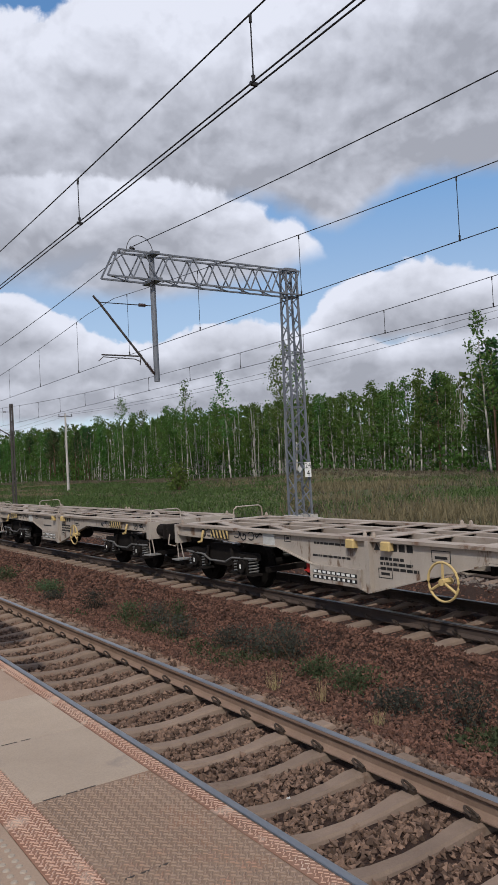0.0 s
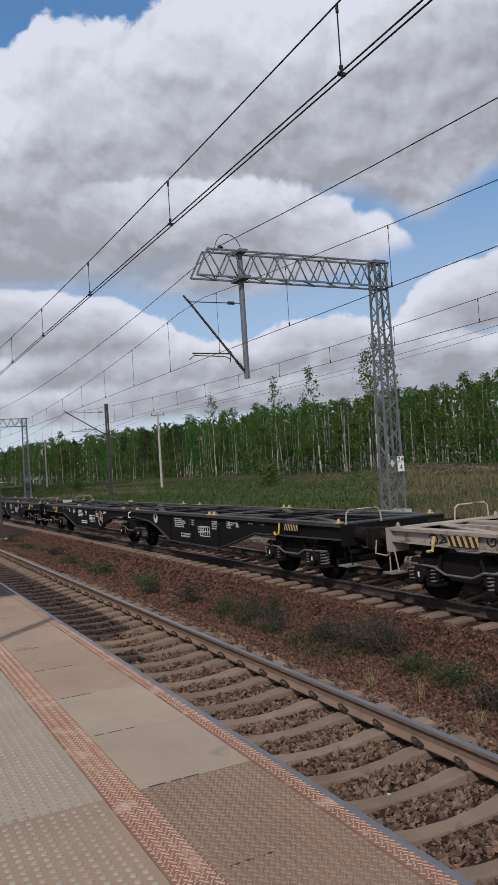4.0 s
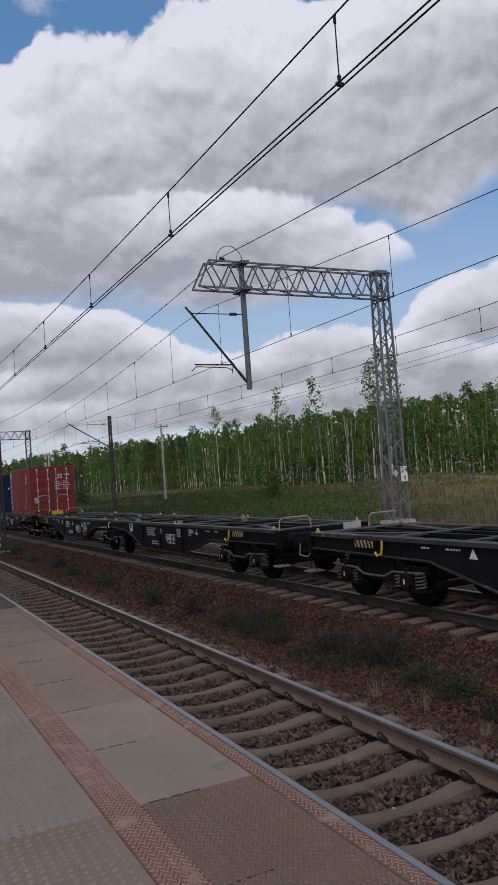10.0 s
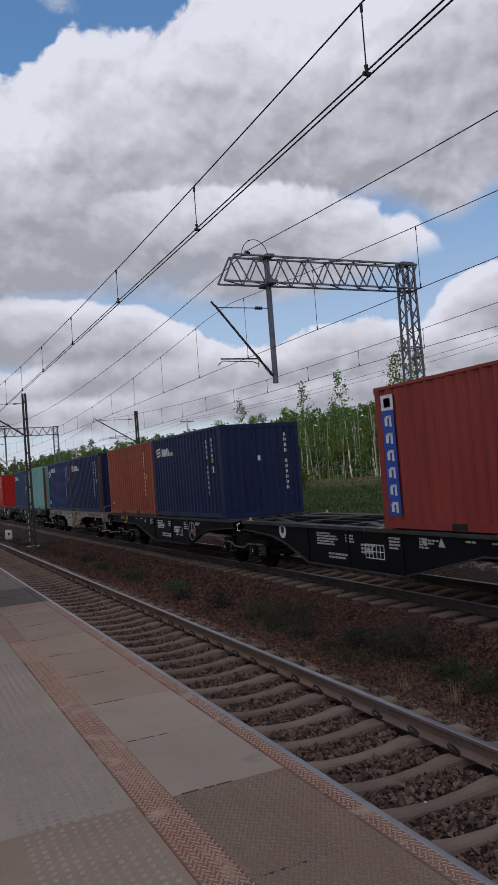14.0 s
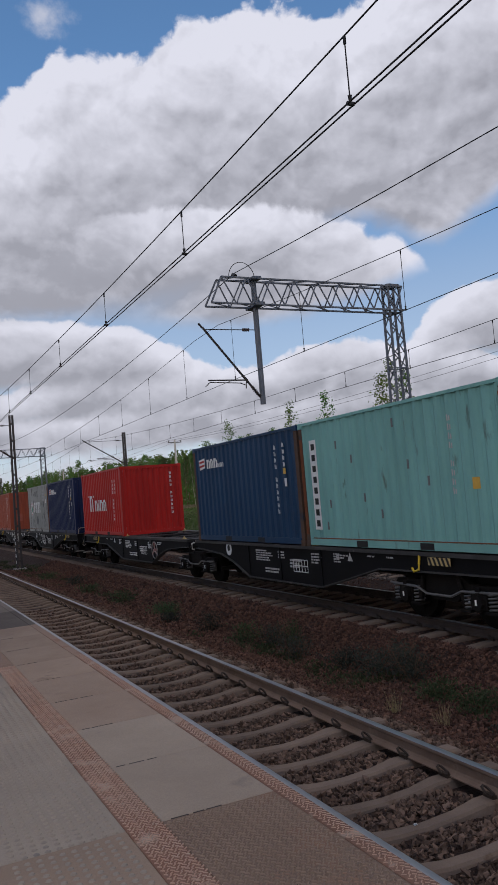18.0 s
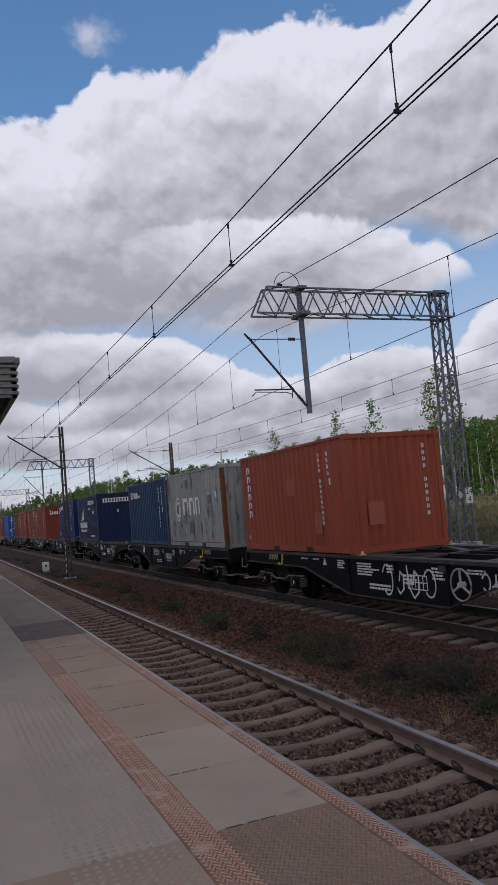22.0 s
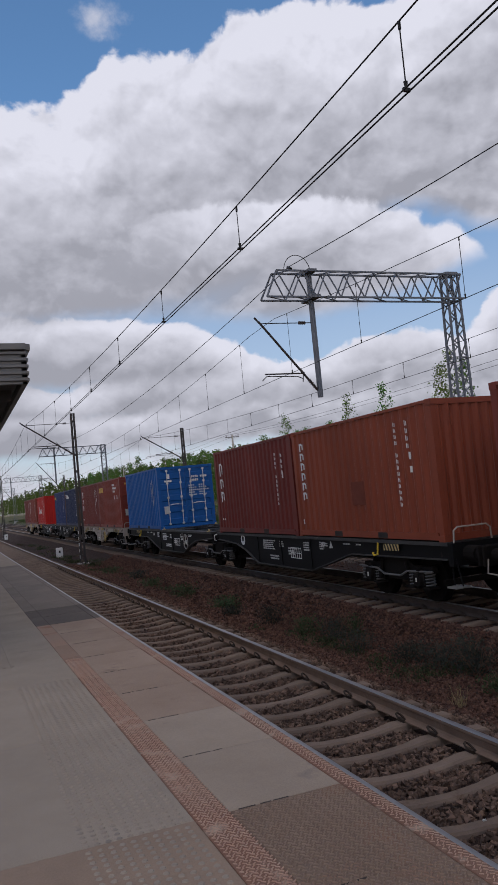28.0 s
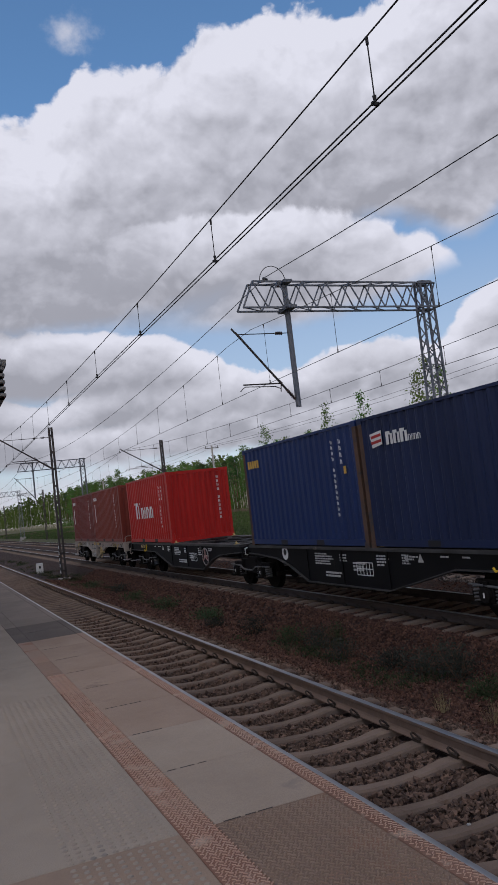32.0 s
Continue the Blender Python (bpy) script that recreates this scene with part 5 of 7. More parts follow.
def white_wagon(seed):
    """A short pale four-axle container wagon with a vee-shaped side; its origin is its middle at rail height."""
    rng = random.Random(seed)
    w = thing("container_wagon", "pale grey container wagon with yellow handwheel and rusty deck", "freight wagon", "wagons of the freight train")
    for s in (-1, 1):
        b = Build()
        b.prism([(-6.1, 0.98), (-2.3, 0.98), (-1.5, 0.76), (0.0, 0.36), (0.35, 0.40), (1.45, 0.70), (2.4, 0.94), (6.1, 0.98), (6.1, 1.15), (-6.1, 1.15)], "x", s * 1.15 - 0.012, s * 1.15 + 0.012)
        part("side_sill", b, WAGON_WHITE, w)
        b = Build()
        b.box(s * 1.1 - 0.125, s * 1.1 + 0.125, -6.15, 6.15, 1.15, DECK)
        part("deck_edge", b, WHITE_DECK, w)
        b = Build()
        for a0, a1, z0, z1 in ((-6.1, -2.3, 0.975, 0.975), (-2.3, 0.0, 0.975, 0.355), (0.0, 2.4, 0.355, 0.935), (2.4, 6.1, 0.935, 0.975)):
            b.loft([[(s * 1.15 + dx, y, z + dz) for dx, dz in ((-0.06, -0.02), (0.06, -0.02), (0.06, 0), (-0.06, 0))] for y, z in ((a0, z0), (a1, z1))])
        part("bottom_flange", b, WAGON_WHITE, w)
        b = Build()
        b.box(s * 1.2 - 0.05, s * 1.2 + 0.05, -0.09, 0.0, 0.36, 1.15)
        part("centre_rib", b, WAGON_WHITE, w)
        b = Build()
        b.box(s * 1.19 - 0.02, s * 1.19 + 0.02, 0.17, 1.44, 0.40, 0.69)
        part("data_panel", b, WAGON_WHITE, w)
        for q in (-0.55, 0.25):
            b = Build()
            b.bevel_box(*sorted((s * 1.14, s * 1.26)), q, q + 0.2, 1.03, 1.17, 0.02)
            part("lock_box", b, FADED_YELLOW, w, "faded yellow lock box on the deck edge")
        b = Build()
        b.box(s * 1.17 - 0.012, s * 1.17 + 0.012, 2.5, 2.85, 0.90, 1.14)
        part("checker_plate", b, FADED, w)
    b = Build()
    for k in range(2):
        b.box(-1.214, -1.211, 0.25, 1.36, 0.46 + 0.09 * k, 0.52 + 0.09 * k)
    tagged(part("data_panel_print", b, SIGN_BLACK, w), kind="stuff")
    b = Build()
    for k in range(9):
        b.box(-1.2155, -1.2145, 0.3 + 0.12 * k, 0.36 + 0.12 * k, 0.47, 0.51)
        b.box(-1.2155, -1.2145, 0.3 + 0.12 * k, 0.38 + 0.12 * k, 0.56, 0.60)
    tagged(part("data_panel_figure", b, WHITE, w), kind="stuff")
    b = Build()
    text_lines(b, -1.163, 1.4, 0.84, 1.0, 0.06, 1, rng)
    text_lines(b, -1.163, 1.35, 1.05, 1.2, 0.06, 1, rng)
    text_lines(b, -1.163, -0.25, 0.9, 0.85, 0.075, 3, rng)
    for y, z, ww, hh in ((-0.2, 0.60, 0.3, 0.14), (-1.3, 0.92, 0.35, 0.16), (2.2, 1.02, 0.2, 0.1)):
        b.box(-1.165, -1.162, y - ww, y, z, z + 0.012)
        b.box(-1.165, -1.162, y - ww, y, z + hh, z + hh + 0.012)
        b.box(-1.165, -1.162, y - ww, y - ww + 0.012, z, z + hh)
        b.box(-1.165, -1.162, y - 0.012, y, z, z + hh)
        b.box(-1.165, -1.162, y - ww + 0.06, y - 0.06, z + 0.05, z + 0.09)
    tagged(part("lettering", b, SIGN_BLACK, w), kind="stuff")
    b = Build()
    for k, q in enumerate((-0.32, -0.5, -0.66, -0.82)):
        b.box(-1.165, -1.162, q - 0.12, q, 1.02, 1.13)
    b.prism([(-0.12, 1.02), (-0.26, 1.02), (-0.19, 1.13)], "x", -1.165, -1.162)
    part("maker_mark", b, SIGN_BLACK, w)
    # near-black sill body and webs below stand in for shade in the deck gaps
    b = Build()
    b.box(-0.3, 0.3, -6.1, 6.1, 0.8, 1.02)
    part("centre_sill", b, BOGIE, w)
    for s in (-1, 1):
        b = Build()
        b.box(s * 0.26 - 0.06, s * 0.26 + 0.06, -6.1, 6.1, 1.02, DECK - 0.006)
        part("deck_beam", b, WHITE_DECK, w)
        # dark sheet over the sill's pale inner face, as shade inside the deck
        b = Build()
        b.box(s * 1.125 - 0.008, s * 1.125 + 0.008, -6.0, 6.0, 0.99, 1.148)
        part("sill_back", b, BOGIE, w)
    for p, wd in ((-5.9, 0.3), (-3.9, 0.16), (-2.2, 0.2), (-0.9, 0.16), (0.0, 0.3), (0.9, 0.16), (2.2, 0.2), (3.9, 0.16), (5.9, 0.3)):
        b = Build()
        b.box(-0.98, 0.98, p - wd / 2, p + wd / 2, DECK - 0.02, DECK - 0.004)
        part("cross_member", b, WHITE_DECK, w)
        b = Build()
        b.box(-0.98, 0.98, p - 0.03, p + 0.03, 0.78, DECK - 0.02)
        part("cross_web", b, BOGIE, w)
    for u in (-1, 1):
        for s in (-1, 1):
            b = Build()
            b.loft([[(s * x + dx, u * y, z) for dx, z in ((-0.1, 1.17), (0.1, 1.17), (0.1, DECK - 0.008), (-0.1, DECK - 0.008))] for x, y in ((0.3, 5.8), (0.95, 4.0))])
            b.loft([[(s * x + dx, u * y, z) for dx, z in ((-0.07, 1.17), (0.07, 1.17), (0.07, DECK - 0.008), (-0.07, DECK - 0.008))] for x, y in ((0.95, 2.3), (0.3, 3.8))])
            part("diagonal_brace", b, WHITE_DECK, w)
        stripes(w, -1.23, *sorted((u * 4.0, u * 4.65)), 0.98, 1.14, False)
        end_gear(w, u * 6.1, u, True, u < 0)
        c = Build()
        y = u * 5.0
        c.tube([(-1.2, y, 1.1), (-1.24, y, 0.98), (-1.26, y, 0.88), (-1.28, y + 0.1, 0.86)], 0.028, 6)
        part("tie_down_hook", c, FADED_YELLOW, w, "yellow tie-down hook")
    spigots(w, [-6.0, -0.1, 0.1, 6.0], WHITE_DECK)
    handwheel(w, -1.32, -1.63, 0.69, FADED_YELLOW)
    b = Build()
    b.box(-1.14, -1.08, 1.52, 1.62, 0.52, 0.68)
    b.bar((-1.1, 1.48, 0.6), (-1.1, 1.72, 0.54), 0.018, 6)
    part("brake_valve", b, SIGN_RED, w, "red brake change-over valve")
    graffiti(w, [(q, 0.97 + 0.02 * (i % 3), 0.24, 0.15) for i, q in enumerate((5.2, 4.95, 3.9, 3.65, 3.4, 3.15, -3.2, -3.45, -3.7, -5.3, -5.6))], seed, SIGN_BLACK, -1.163, 0.012)
    for cy in (-4.55, 4.55):
        bogie(w, cy)
    added_underframe(w, 0.0, BOGIE)
    return w


# ---------------------------------------------------------------- containers
CL, CW, CH = 6.058, 1.219, 2.591


def corrugated(length, z0, z1, pitch, depth, flat):
    """Points (u, d) of a trapezoid-corrugated sheet of that length: d is how far it lies in."""
    n = max(1, round(length / pitch))
    p = length / n
    pts = []
    for i in range(n):
        a = i * p
        pts += [(a, 0), (a + p * flat, 0), (a + p * 0.5, depth), (a + p * (0.5 + flat), depth)]
    pts.append((length, 0))
    return pts


def container_meshes():
    out = {}
    prof = corrugated(CL - 0.30, 0, 0, 0.278, 0.036, 0.26)
    v, f = [], []
    for u, d in prof:
        for z in (0.16, CH - 0.06):
            v.append((-CW + 0.012 + d, 0.15 + u, z))
    for i in range(len(prof) - 1):
        f.append((2 * i, 2 * i + 1, 2 * i + 3, 2 * i + 2))
    out["side_panel"] = (v, f)
    prof = corrugated(2 * CW - 0.26, 0, 0, 0.22, 0.045, 0.26)
    v, f = [], []
    for u, d in prof:
        for z in (0.14, CH - 0.1):
            v.append((-CW + 0.13 + u, 0.02 + d, z))
    for i in range(len(prof) - 1):
        f.append((2 * i, 2 * i + 1, 2 * i + 3, 2 * i + 2))
    out["end_panel"] = (v, f)
    prof = corrugated(CL - 0.2, 0, 0, 0.21, 0.02, 0.3)
    v, f = [], []
    for u, d in prof:
        for x in (-CW + 0.03, CW - 0.03):
            v.append((x, 0.1 + u, CH - 0.012 - d))
    for i in range(len(prof) - 1):
        f.append((2 * i, 2 * i + 1, 2 * i + 3, 2 * i + 2))
    out["roof"] = (v, f)
    b = Build()
    for z0, z1, d in ((0.0, 0.16, 0.0), (CH - 0.06, CH - 0.004, 0.0)):
        b.box(-CW, -CW + 0.06, 0.17, CL - 0.17, z0 + (0.03 if z0 == 0 else 0), z1)
    out["side_rail"] = (b.v, b.f)
    # solid black block painted as the shade inside a fork pocket's opening
    b = Build()
    b.box(-CW - 0.002, -CW + 0.05, 1.9, 2.26, 0.035, 0.15)
    out["fork_pocket"] = (b.v, b.f)
    b = Build()
    b.box(-CW + 0.01, -CW + 0.12, 0.01, 0.15, 0.118, CH - 0.118)
    out["corner_post"] = (b.v, b.f)
    b = Build()
    b.bevel_box(-CW - 0.004, -CW + 0.16, -0.004, 0.176, 0, 0.118, 0.008)
    out["corner_casting"] = (b.v, b.f)
    b = Build()
    b.bevel_box(-CW - 0.004, -CW + 0.16, -0.004, 0.176, CH - 0.118, CH + 0.004, 0.008)
    out["corner_casting top"] = (b.v, b.f)
    b = Build()
    b.box(-CW + 0.12, CW - 0.12, 0.015, 0.12, 0.01, 0.14)
    out["end_rail"] = (b.v, b.f)
    b = Build()
    b.box(-CW + 0.12, CW - 0.12, 0.015, 0.12, CH - 0.11, CH - 0.004)
    out["end_rail top"] = (b.v, b.f)
    b = Build()
    b.box(-CW + 0.06, CW - 0.06, 0.1, CL - 0.1, 0.12, 0.16)
    out["floor"] = (b.v, b.f)
    # one door leaf: recessed bands between frame members
    b = Build()
    x0, x1 = 0.005, CW - 0.12
    b.box(x0, x1, 0.055, 0.075, 0.15, CH - 0.12)
    for z in (0.15, 0.66, 1.14, 1.62, 2.06):
        b.prism([(0.055, z), (0.022, z + 0.03), (0.022, z + 0.24), (0.055, z + 0.27)], "x", x0 + 0.06, x1 - 0.04)
    b.box(x0, x0 + 0.05, 0.02, 0.055, 0.15, CH - 0.12)
    b.box(x1 - 0.04, x1, 0.02, 0.055, 0.15, CH - 0.12)
    out["door"] = (b.v, b.f)
    b = Build()
    for x in (0.22, 0.80):
        b.bar((x, -0.012, 0.16), (x, -0.012, CH - 0.12), 0.017, 8)
        for z in (0.2, 0.7, 1.3, 1.9, 2.42):
            b.box(x - 0.045, x + 0.045, -0.03, 0.022, z - 0.04, z + 0.04)
        b.bar((x, -0.03, 0.98), (x + 0.42 * (1 if x < 0.5 else -1), -0.03, 1.02), 0.014, 6)
    out["locking_bar"] = (b.v, b.f)
    b = Build()
    for z in (0.35, 0.95, 1.55, 2.2):
        b.box(CW - 0.13, CW - 0.02, -0.005, 0.02, z - 0.06, z + 0.06)
    out["hinge"] = (b.v, b.f)
    return out


CM = container_meshes()
_cache = {}


def cpart(key, mat, parent, flip_x=False, flip_y=False, label=""):
    k = (key, mat.name, flip_x, flip_y)
    if k not in _cache:
        v, f = CM[key]
        v = [((-x if flip_x else x), (CL - y if flip_y else y), z) for x, y, z in v]
        b = Build()
        b.v, b.f, b.m = v, list(f), [0] * len(f)
        _cache[k] = b.data(key.split()[0], mat)
    return part(key.split()[0], _cache[k], None, parent, label)


MARKED = {}


class Marks:
    """Flat painted marks on a container: side() on the wall towards the platform, end() on the wall towards the camera."""

    def __init__(self):
        self.by = {}

    def to(self, mat):
        return self.by.setdefault(mat.name, (mat, Build()))[1]

    def side(self, mat, left, z, w, h):
        y = CL - left
        self.to(mat).box(-CW + 0.004, -CW + 0.008, y - w, y, z, z + h)

    def poly(self, mat, pts):
        """pts: (left, z)."""
        up = 0.003 if mat in (SIGN_RED, SIGN_BLACK) else 0.0
        self.to(mat).prism([(CL - l, z) for l, z in pts], "x", -CW + 0.003 - up, -CW + 0.007 - up)

    def end(self, mat, left, z, w, h, d=0.0):
        x = -CW + left
        self.to(mat).box(x, x + w, 0.008 - d, 0.014 - d, z, z + h)

    def blocks(self, mat, left, z, sizes, h, gap=0.05, stroke=0.3):
        """A word as plain hollow blocks, one a letter."""
        p = left
        for w in sizes:
            s = min(w, h) * stroke
            self.side(mat, p, z, s, h)
            self.side(mat, p + w - s * 0.8, z, s * 0.8, h * 0.8)
            self.side(mat, p + s, z + h - s * 0.7, w - s * 1.8, s * 0.7)
            p += w + gap

    def stack(self, mat, left, top, w, hs, gap=0.06, stroke=0.3):
        """A word set downwards as plain hollow blocks."""
        z = top
        for h in hs:
            s = min(w, h) * stroke
            self.side(mat, left, z - h, s, h)
            self.side(mat, left + w - s * 0.8, z - h * 0.85, s * 0.8, h * 0.7)
            self.side(mat, left + s, z - s * 0.8, w - s * 1.8, s * 0.8)
            z -= h + gap

    def serial(self, left, top, n, w=0.075, h=0.1, gap=0.045, mat=None):
        """A column of figures as short bars."""
        for k in range(n):
            if k in (4,):
                continue
            z = top - k * (h + gap)
            self.side(mat or WHITE, left, z - h, w * 0.35, h)
            self.side(mat or WHITE, left + w * 0.62, z - h, w * 0.35, h * 0.8)

    def serial_end(self, left, top, n, w=0.07, h=0.1, gap=0.05, mat=None):
        for k in range(n):
            if k in (4, 11):
                continue
            z = top - k * (h + gap)
            self.end(mat or WHITE, left, z - h, w * 0.35, h)
            self.end(mat or WHITE, left + w * 0.62, z - h * 0.9, w * 0.35, h * 0.8)

    def attach(self, c):
        for mat, b in self.by.values():
            tagged(part("painted_mark", b, mat, c), kind="stuff")


def container(mat, label, doors, dress, post=None):
    c = thing("shipping_container", label, "container", "containers on the train")
    for fx in (False, True):
        cpart("side_panel", mat, c, fx)
        cpart("side_rail", mat, c, fx)
        for fy in (False, True):
            cpart("fork_pocket", SIGN_BLACK, c, fx, fy)
        for fy in (False, True):
            cpart("corner_post", post or mat, c, fx, fy)
            cpart("corner_casting", post or mat, c, fx, fy)
            cpart("corner_casting top", mat, c, fx, fy)
    cpart("roof", mat, c)
    cpart("floor", mat, c)
    for key in ("end_rail", "end_rail top"):
        cpart(key, mat, c)
        cpart(key, mat, c, False, True)
    cpart("end_panel", mat, c, False, doors)
    for fx in (False, True):
        d = cpart("door", mat, c, fx, not doors)
        cpart("locking_bar", BRIGHT if doors else mat, d, fx, not doors, "pale locking bars")
        cpart("hinge", mat, d, fx, not doors)
    m = Marks()
    dress(m)
    m.attach(c)
    return c


C_RED = paint("brick red container paint", (0.30, 0.045, 0.035))
C_NAVY = paint("navy container paint", (0.012, 0.023, 0.075), (0.05, 0.05, 0.06), 0.5, 0.70)
C_ORANGE = paint("orange container paint", (0.33, 0.072, 0.036), (0.13, 0.045, 0.03))
C_BLUE = paint("mid blue container paint", (0.014, 0.034, 0.125), (0.05, 0.05, 0.06), 0.5, 0.7)
C_TEAL = paint("pale teal container paint", (0.22, 0.47, 0.43), (0.10, 0.16, 0.14), 0.6, 0.62)
C_STEEL = paint("steel blue container paint", (0.013, 0.05, 0.115), (0.05, 0.05, 0.06), 0.5, 0.70)
C_KRED = paint("bright red container paint", (0.47, 0.018, 0.014), (0.25, 0.02, 0.02), 0.45, 0.70)
C_GREY = paint("weathered grey container paint", (0.36, 0.365, 0.34), (0.12, 0.11, 0.10), 0.7, 0.555)
C_BROWN = paint("dark brown container paint", (0.17, 0.03, 0.024), (0.11, 0.04, 0.03), 0.5, 0.68)
C_BROWN2 = paint("red-brown container paint", (0.23, 0.045, 0.03), (0.12, 0.045, 0.03), 0.5, 0.68)
C_TRITON = paint("rust orange container paint", (0.27, 0.06, 0.03), (0.15, 0.05, 0.035), 0.5, 0.68)
C_DOORBLUE = paint("bright blue container paint", (0.009, 0.10, 0.34), (0.02, 0.05, 0.12), 0.45, 0.7)
PATCH = plain("grey patch paint", (0.16, 0.165, 0.16), 0.8)
PATCH_PALE = plain("pale patch paint", (0.37, 0.11, 0.07), 0.8)
PATCH_BROWN = plain("dark patch paint", (0.17, 0.045, 0.028), 0.8)
RUST = surface("rusted edge", (0.22, 0.075, 0.03), (0.13, 0.045, 0.022), 0.95, 0, 40, 5, 0.3, 0.4)
RUST_DARK = surface("rusty corner steel", (0.13, 0.075, 0.05), (0.075, 0.05, 0.04), 0.95, 0, 40, 3, 0.3, 0.4, (0.05, 0.05, 0.055), 0.55, 3.0)
GOLD = plain("yellow lettering", (0.7, 0.42, 0.08), 0.6)


def flag_word(m, z=1.95, left=0.42):
    """A small striped flag and a short white word."""
    m.poly(WHITE, [(left, z + 0.28), (left + 0.42, z + 0.32), (left + 0.42, z + 0.05), (left + 0.06, z)])
    for k in range(2):
        m.poly(SIGN_RED, [(left + 0.05, z + 0.07 + 0.11 * k), (left + 0.40, z + 0.10 + 0.11 * k), (left + 0.40, z + 0.155 + 0.11 * k), (left + 0.04, z + 0.125 + 0.11 * k)])
    m.blocks(WHITE, left + 0.56, z + 0.02, (0.22, 0.2, 0.22), 0.25, 0.03, 0.42)
    m.blocks(WHITE, left + 1.28, z + 0.02, (0.09, 0.05, 0.09, 0.09), 0.11, 0.02)
    m.serial(4.95, 2.25, 11)
    m.serial(5.35, 2.28, 4)
    m.side(GOLD, 5.33, 1.58, 0.11, 0.13)
    m.side(WHITE, 5.36, 1.3, 0.1, 0.18)
    m.serial_end(1.95, 2.3, 11)
    m.end(WHITE, 1.1, 1.55, 0.08, 0.14)


def horse_word(m):
    """A curled white emblem and a white word beside it."""
    t = [(0.34 + 0.15 * math.cos(a), 2.0 + 0.17 * math.sin(a)) for a in [2 * math.pi * k / 14 for k in range(14)]]
    for (a, za), (b, zb) in zip(t, t[1:]):
        m.poly(WHITE, [(a, za), (b, zb), (b + 0.06, zb + 0.05), (a + 0.06, za + 0.05)])
    m.poly(WHITE, [(0.52, 1.86), (0.66, 1.95), (0.78, 2.25), (0.66, 2.32), (0.56, 2.1)])
    m.poly(WHITE, [(0.66, 2.05), (0.9, 2.08), (0.88, 2.0), (0.7, 1.9)])
    m.blocks(WHITE, 0.98, 2.08, (0.17, 0.17, 0.2, 0.17, 0.18, 0.16), 0.22, 0.035, 0.36)
    m.serial(4.9, 2.25, 11)
    m.serial(5.3, 2.28, 4)
    m.side(GOLD, 5.3, 1.55, 0.1, 0.13)
    m.side(WHITE, 0.25, 0.32, 0.1, 0.22)
    m.side(WHITE, 0.42, 0.32, 0.1, 0.2)
    m.serial_end(1.95, 2.3, 11)


def dress_band(m):
    m.side(LOGO_BLUE, 0.2, 0.25, 0.36, 1.9)
    m.side(WHITE, 0.2, 2.15, 0.36, 0.28)
    m.side(PATCH, 0.28, 2.2, 0.2, 0.17)
    for k in range(6):
        z = 2.05 - 0.31 * k
        m.to(WHITE).box(-CW - 0.001, -CW + 0.003, CL - 0.48, CL - 0.42, z - 0.2, z)
        m.to(WHITE).box(-CW - 0.001, -CW + 0.003, CL - 0.36, CL - 0.28, z - 0.18, z - 0.03)
        m.to(WHITE).box(-CW - 0.001, -CW + 0.003, CL - 0.46, CL - 0.32, z - 0.05, z)
    m.serial(4.9, 2.2, 11)
    m.serial(5.2, 2.2, 4)
    m.side(FADED, 4.5, 0.35, 0.22, 0.16)
    door_text(m)


def door_text(m, mat=None):
    mat = mat or WHITE
    for k, n in enumerate((9, 4)):
        for i in range(n):
            if i != 4:
                m.end(mat, 1.5 + 0.078 * i, 2.06 - 0.15 * k, 0.028, 0.1, 0.0)
                m.end(mat, 1.535 + 0.078 * i, 2.07 - 0.15 * k, 0.02, 0.08, 0.0)
    for k in range(5):
        for i in range(3 + (k * 7) % 3):
            m.end(mat, 1.35 + 0.09 * i, 1.72 - 0.1 * k, 0.06, 0.045)
            m.end(mat, 1.8 + 0.09 * i, 1.72 - 0.1 * k, 0.06, 0.045)
    m.end(FADED, 0.22, 0.62, 0.22, 0.32)


def dress_orange(m):
    m.serial(5.0, 2.25, 11)
    m.side(GOLD, 5.2, 1.3, 0.09, 0.16)
    m.side(FADED, 0.4, 0.4, 0.25, 0.05)
    m.serial_end(1.95, 2.3, 11)


def dress_teal(m):
    m.side(WHITE, 0.42, 0.35, 0.26, 1.85)
    for k in range(8):
        m.to(SIGN_BLACK).box(-CW - 0.001, -CW + 0.003, CL - 0.62, CL - 0.49, 2.12 - 0.225 * k - 0.13, 2.12 - 0.225 * k)
    for k in range(9):
        m.side(PATCH, 0.9 + (k * 1.37) % 3.6, 0.35 + (k * 0.53) % 1.9, 0.05, 0.16)
    m.serial(4.75, 2.2, 9, mat=FADED)
    m.side(GOLD, 5.2, 1.0, 0.16, 0.18)
    rust_posts(m, C_TEAL)


def rust_posts(m, mat):
    m.side(RUST, CL - 0.16, 0.2, 0.13, 2.2)
    m.side(RUST, 0.02, 0.25, 0.11, 2.0)
    m.end(RUST, 0.012, 0.2, 0.11, 2.2, 0.004)
    m.side(RUST, 0.3, 0.165, 5.4, 0.02)


def dress_kline(m):
    p = 1.3
    for w, h in ((0.52, 0.66), (0.4, 0.45), (0.18, 0.45), (0.46, 0.45), (0.4, 0.45)):
        m.blocks(WHITE, p, 0.98, (w,), h, 0, 0.36)
        p += w + (0.3 if h > 0.5 else 0.1)
    m.side(WHITE, 1.12, 1.56, 0.1, 0.08)
    m.side(WHITE, 1.9, 1.56, 0.1, 0.08)
    m.serial(4.9, 2.15, 11)
    m.serial(5.2, 2.15, 4)
    m.serial_end(1.95, 2.3, 11)


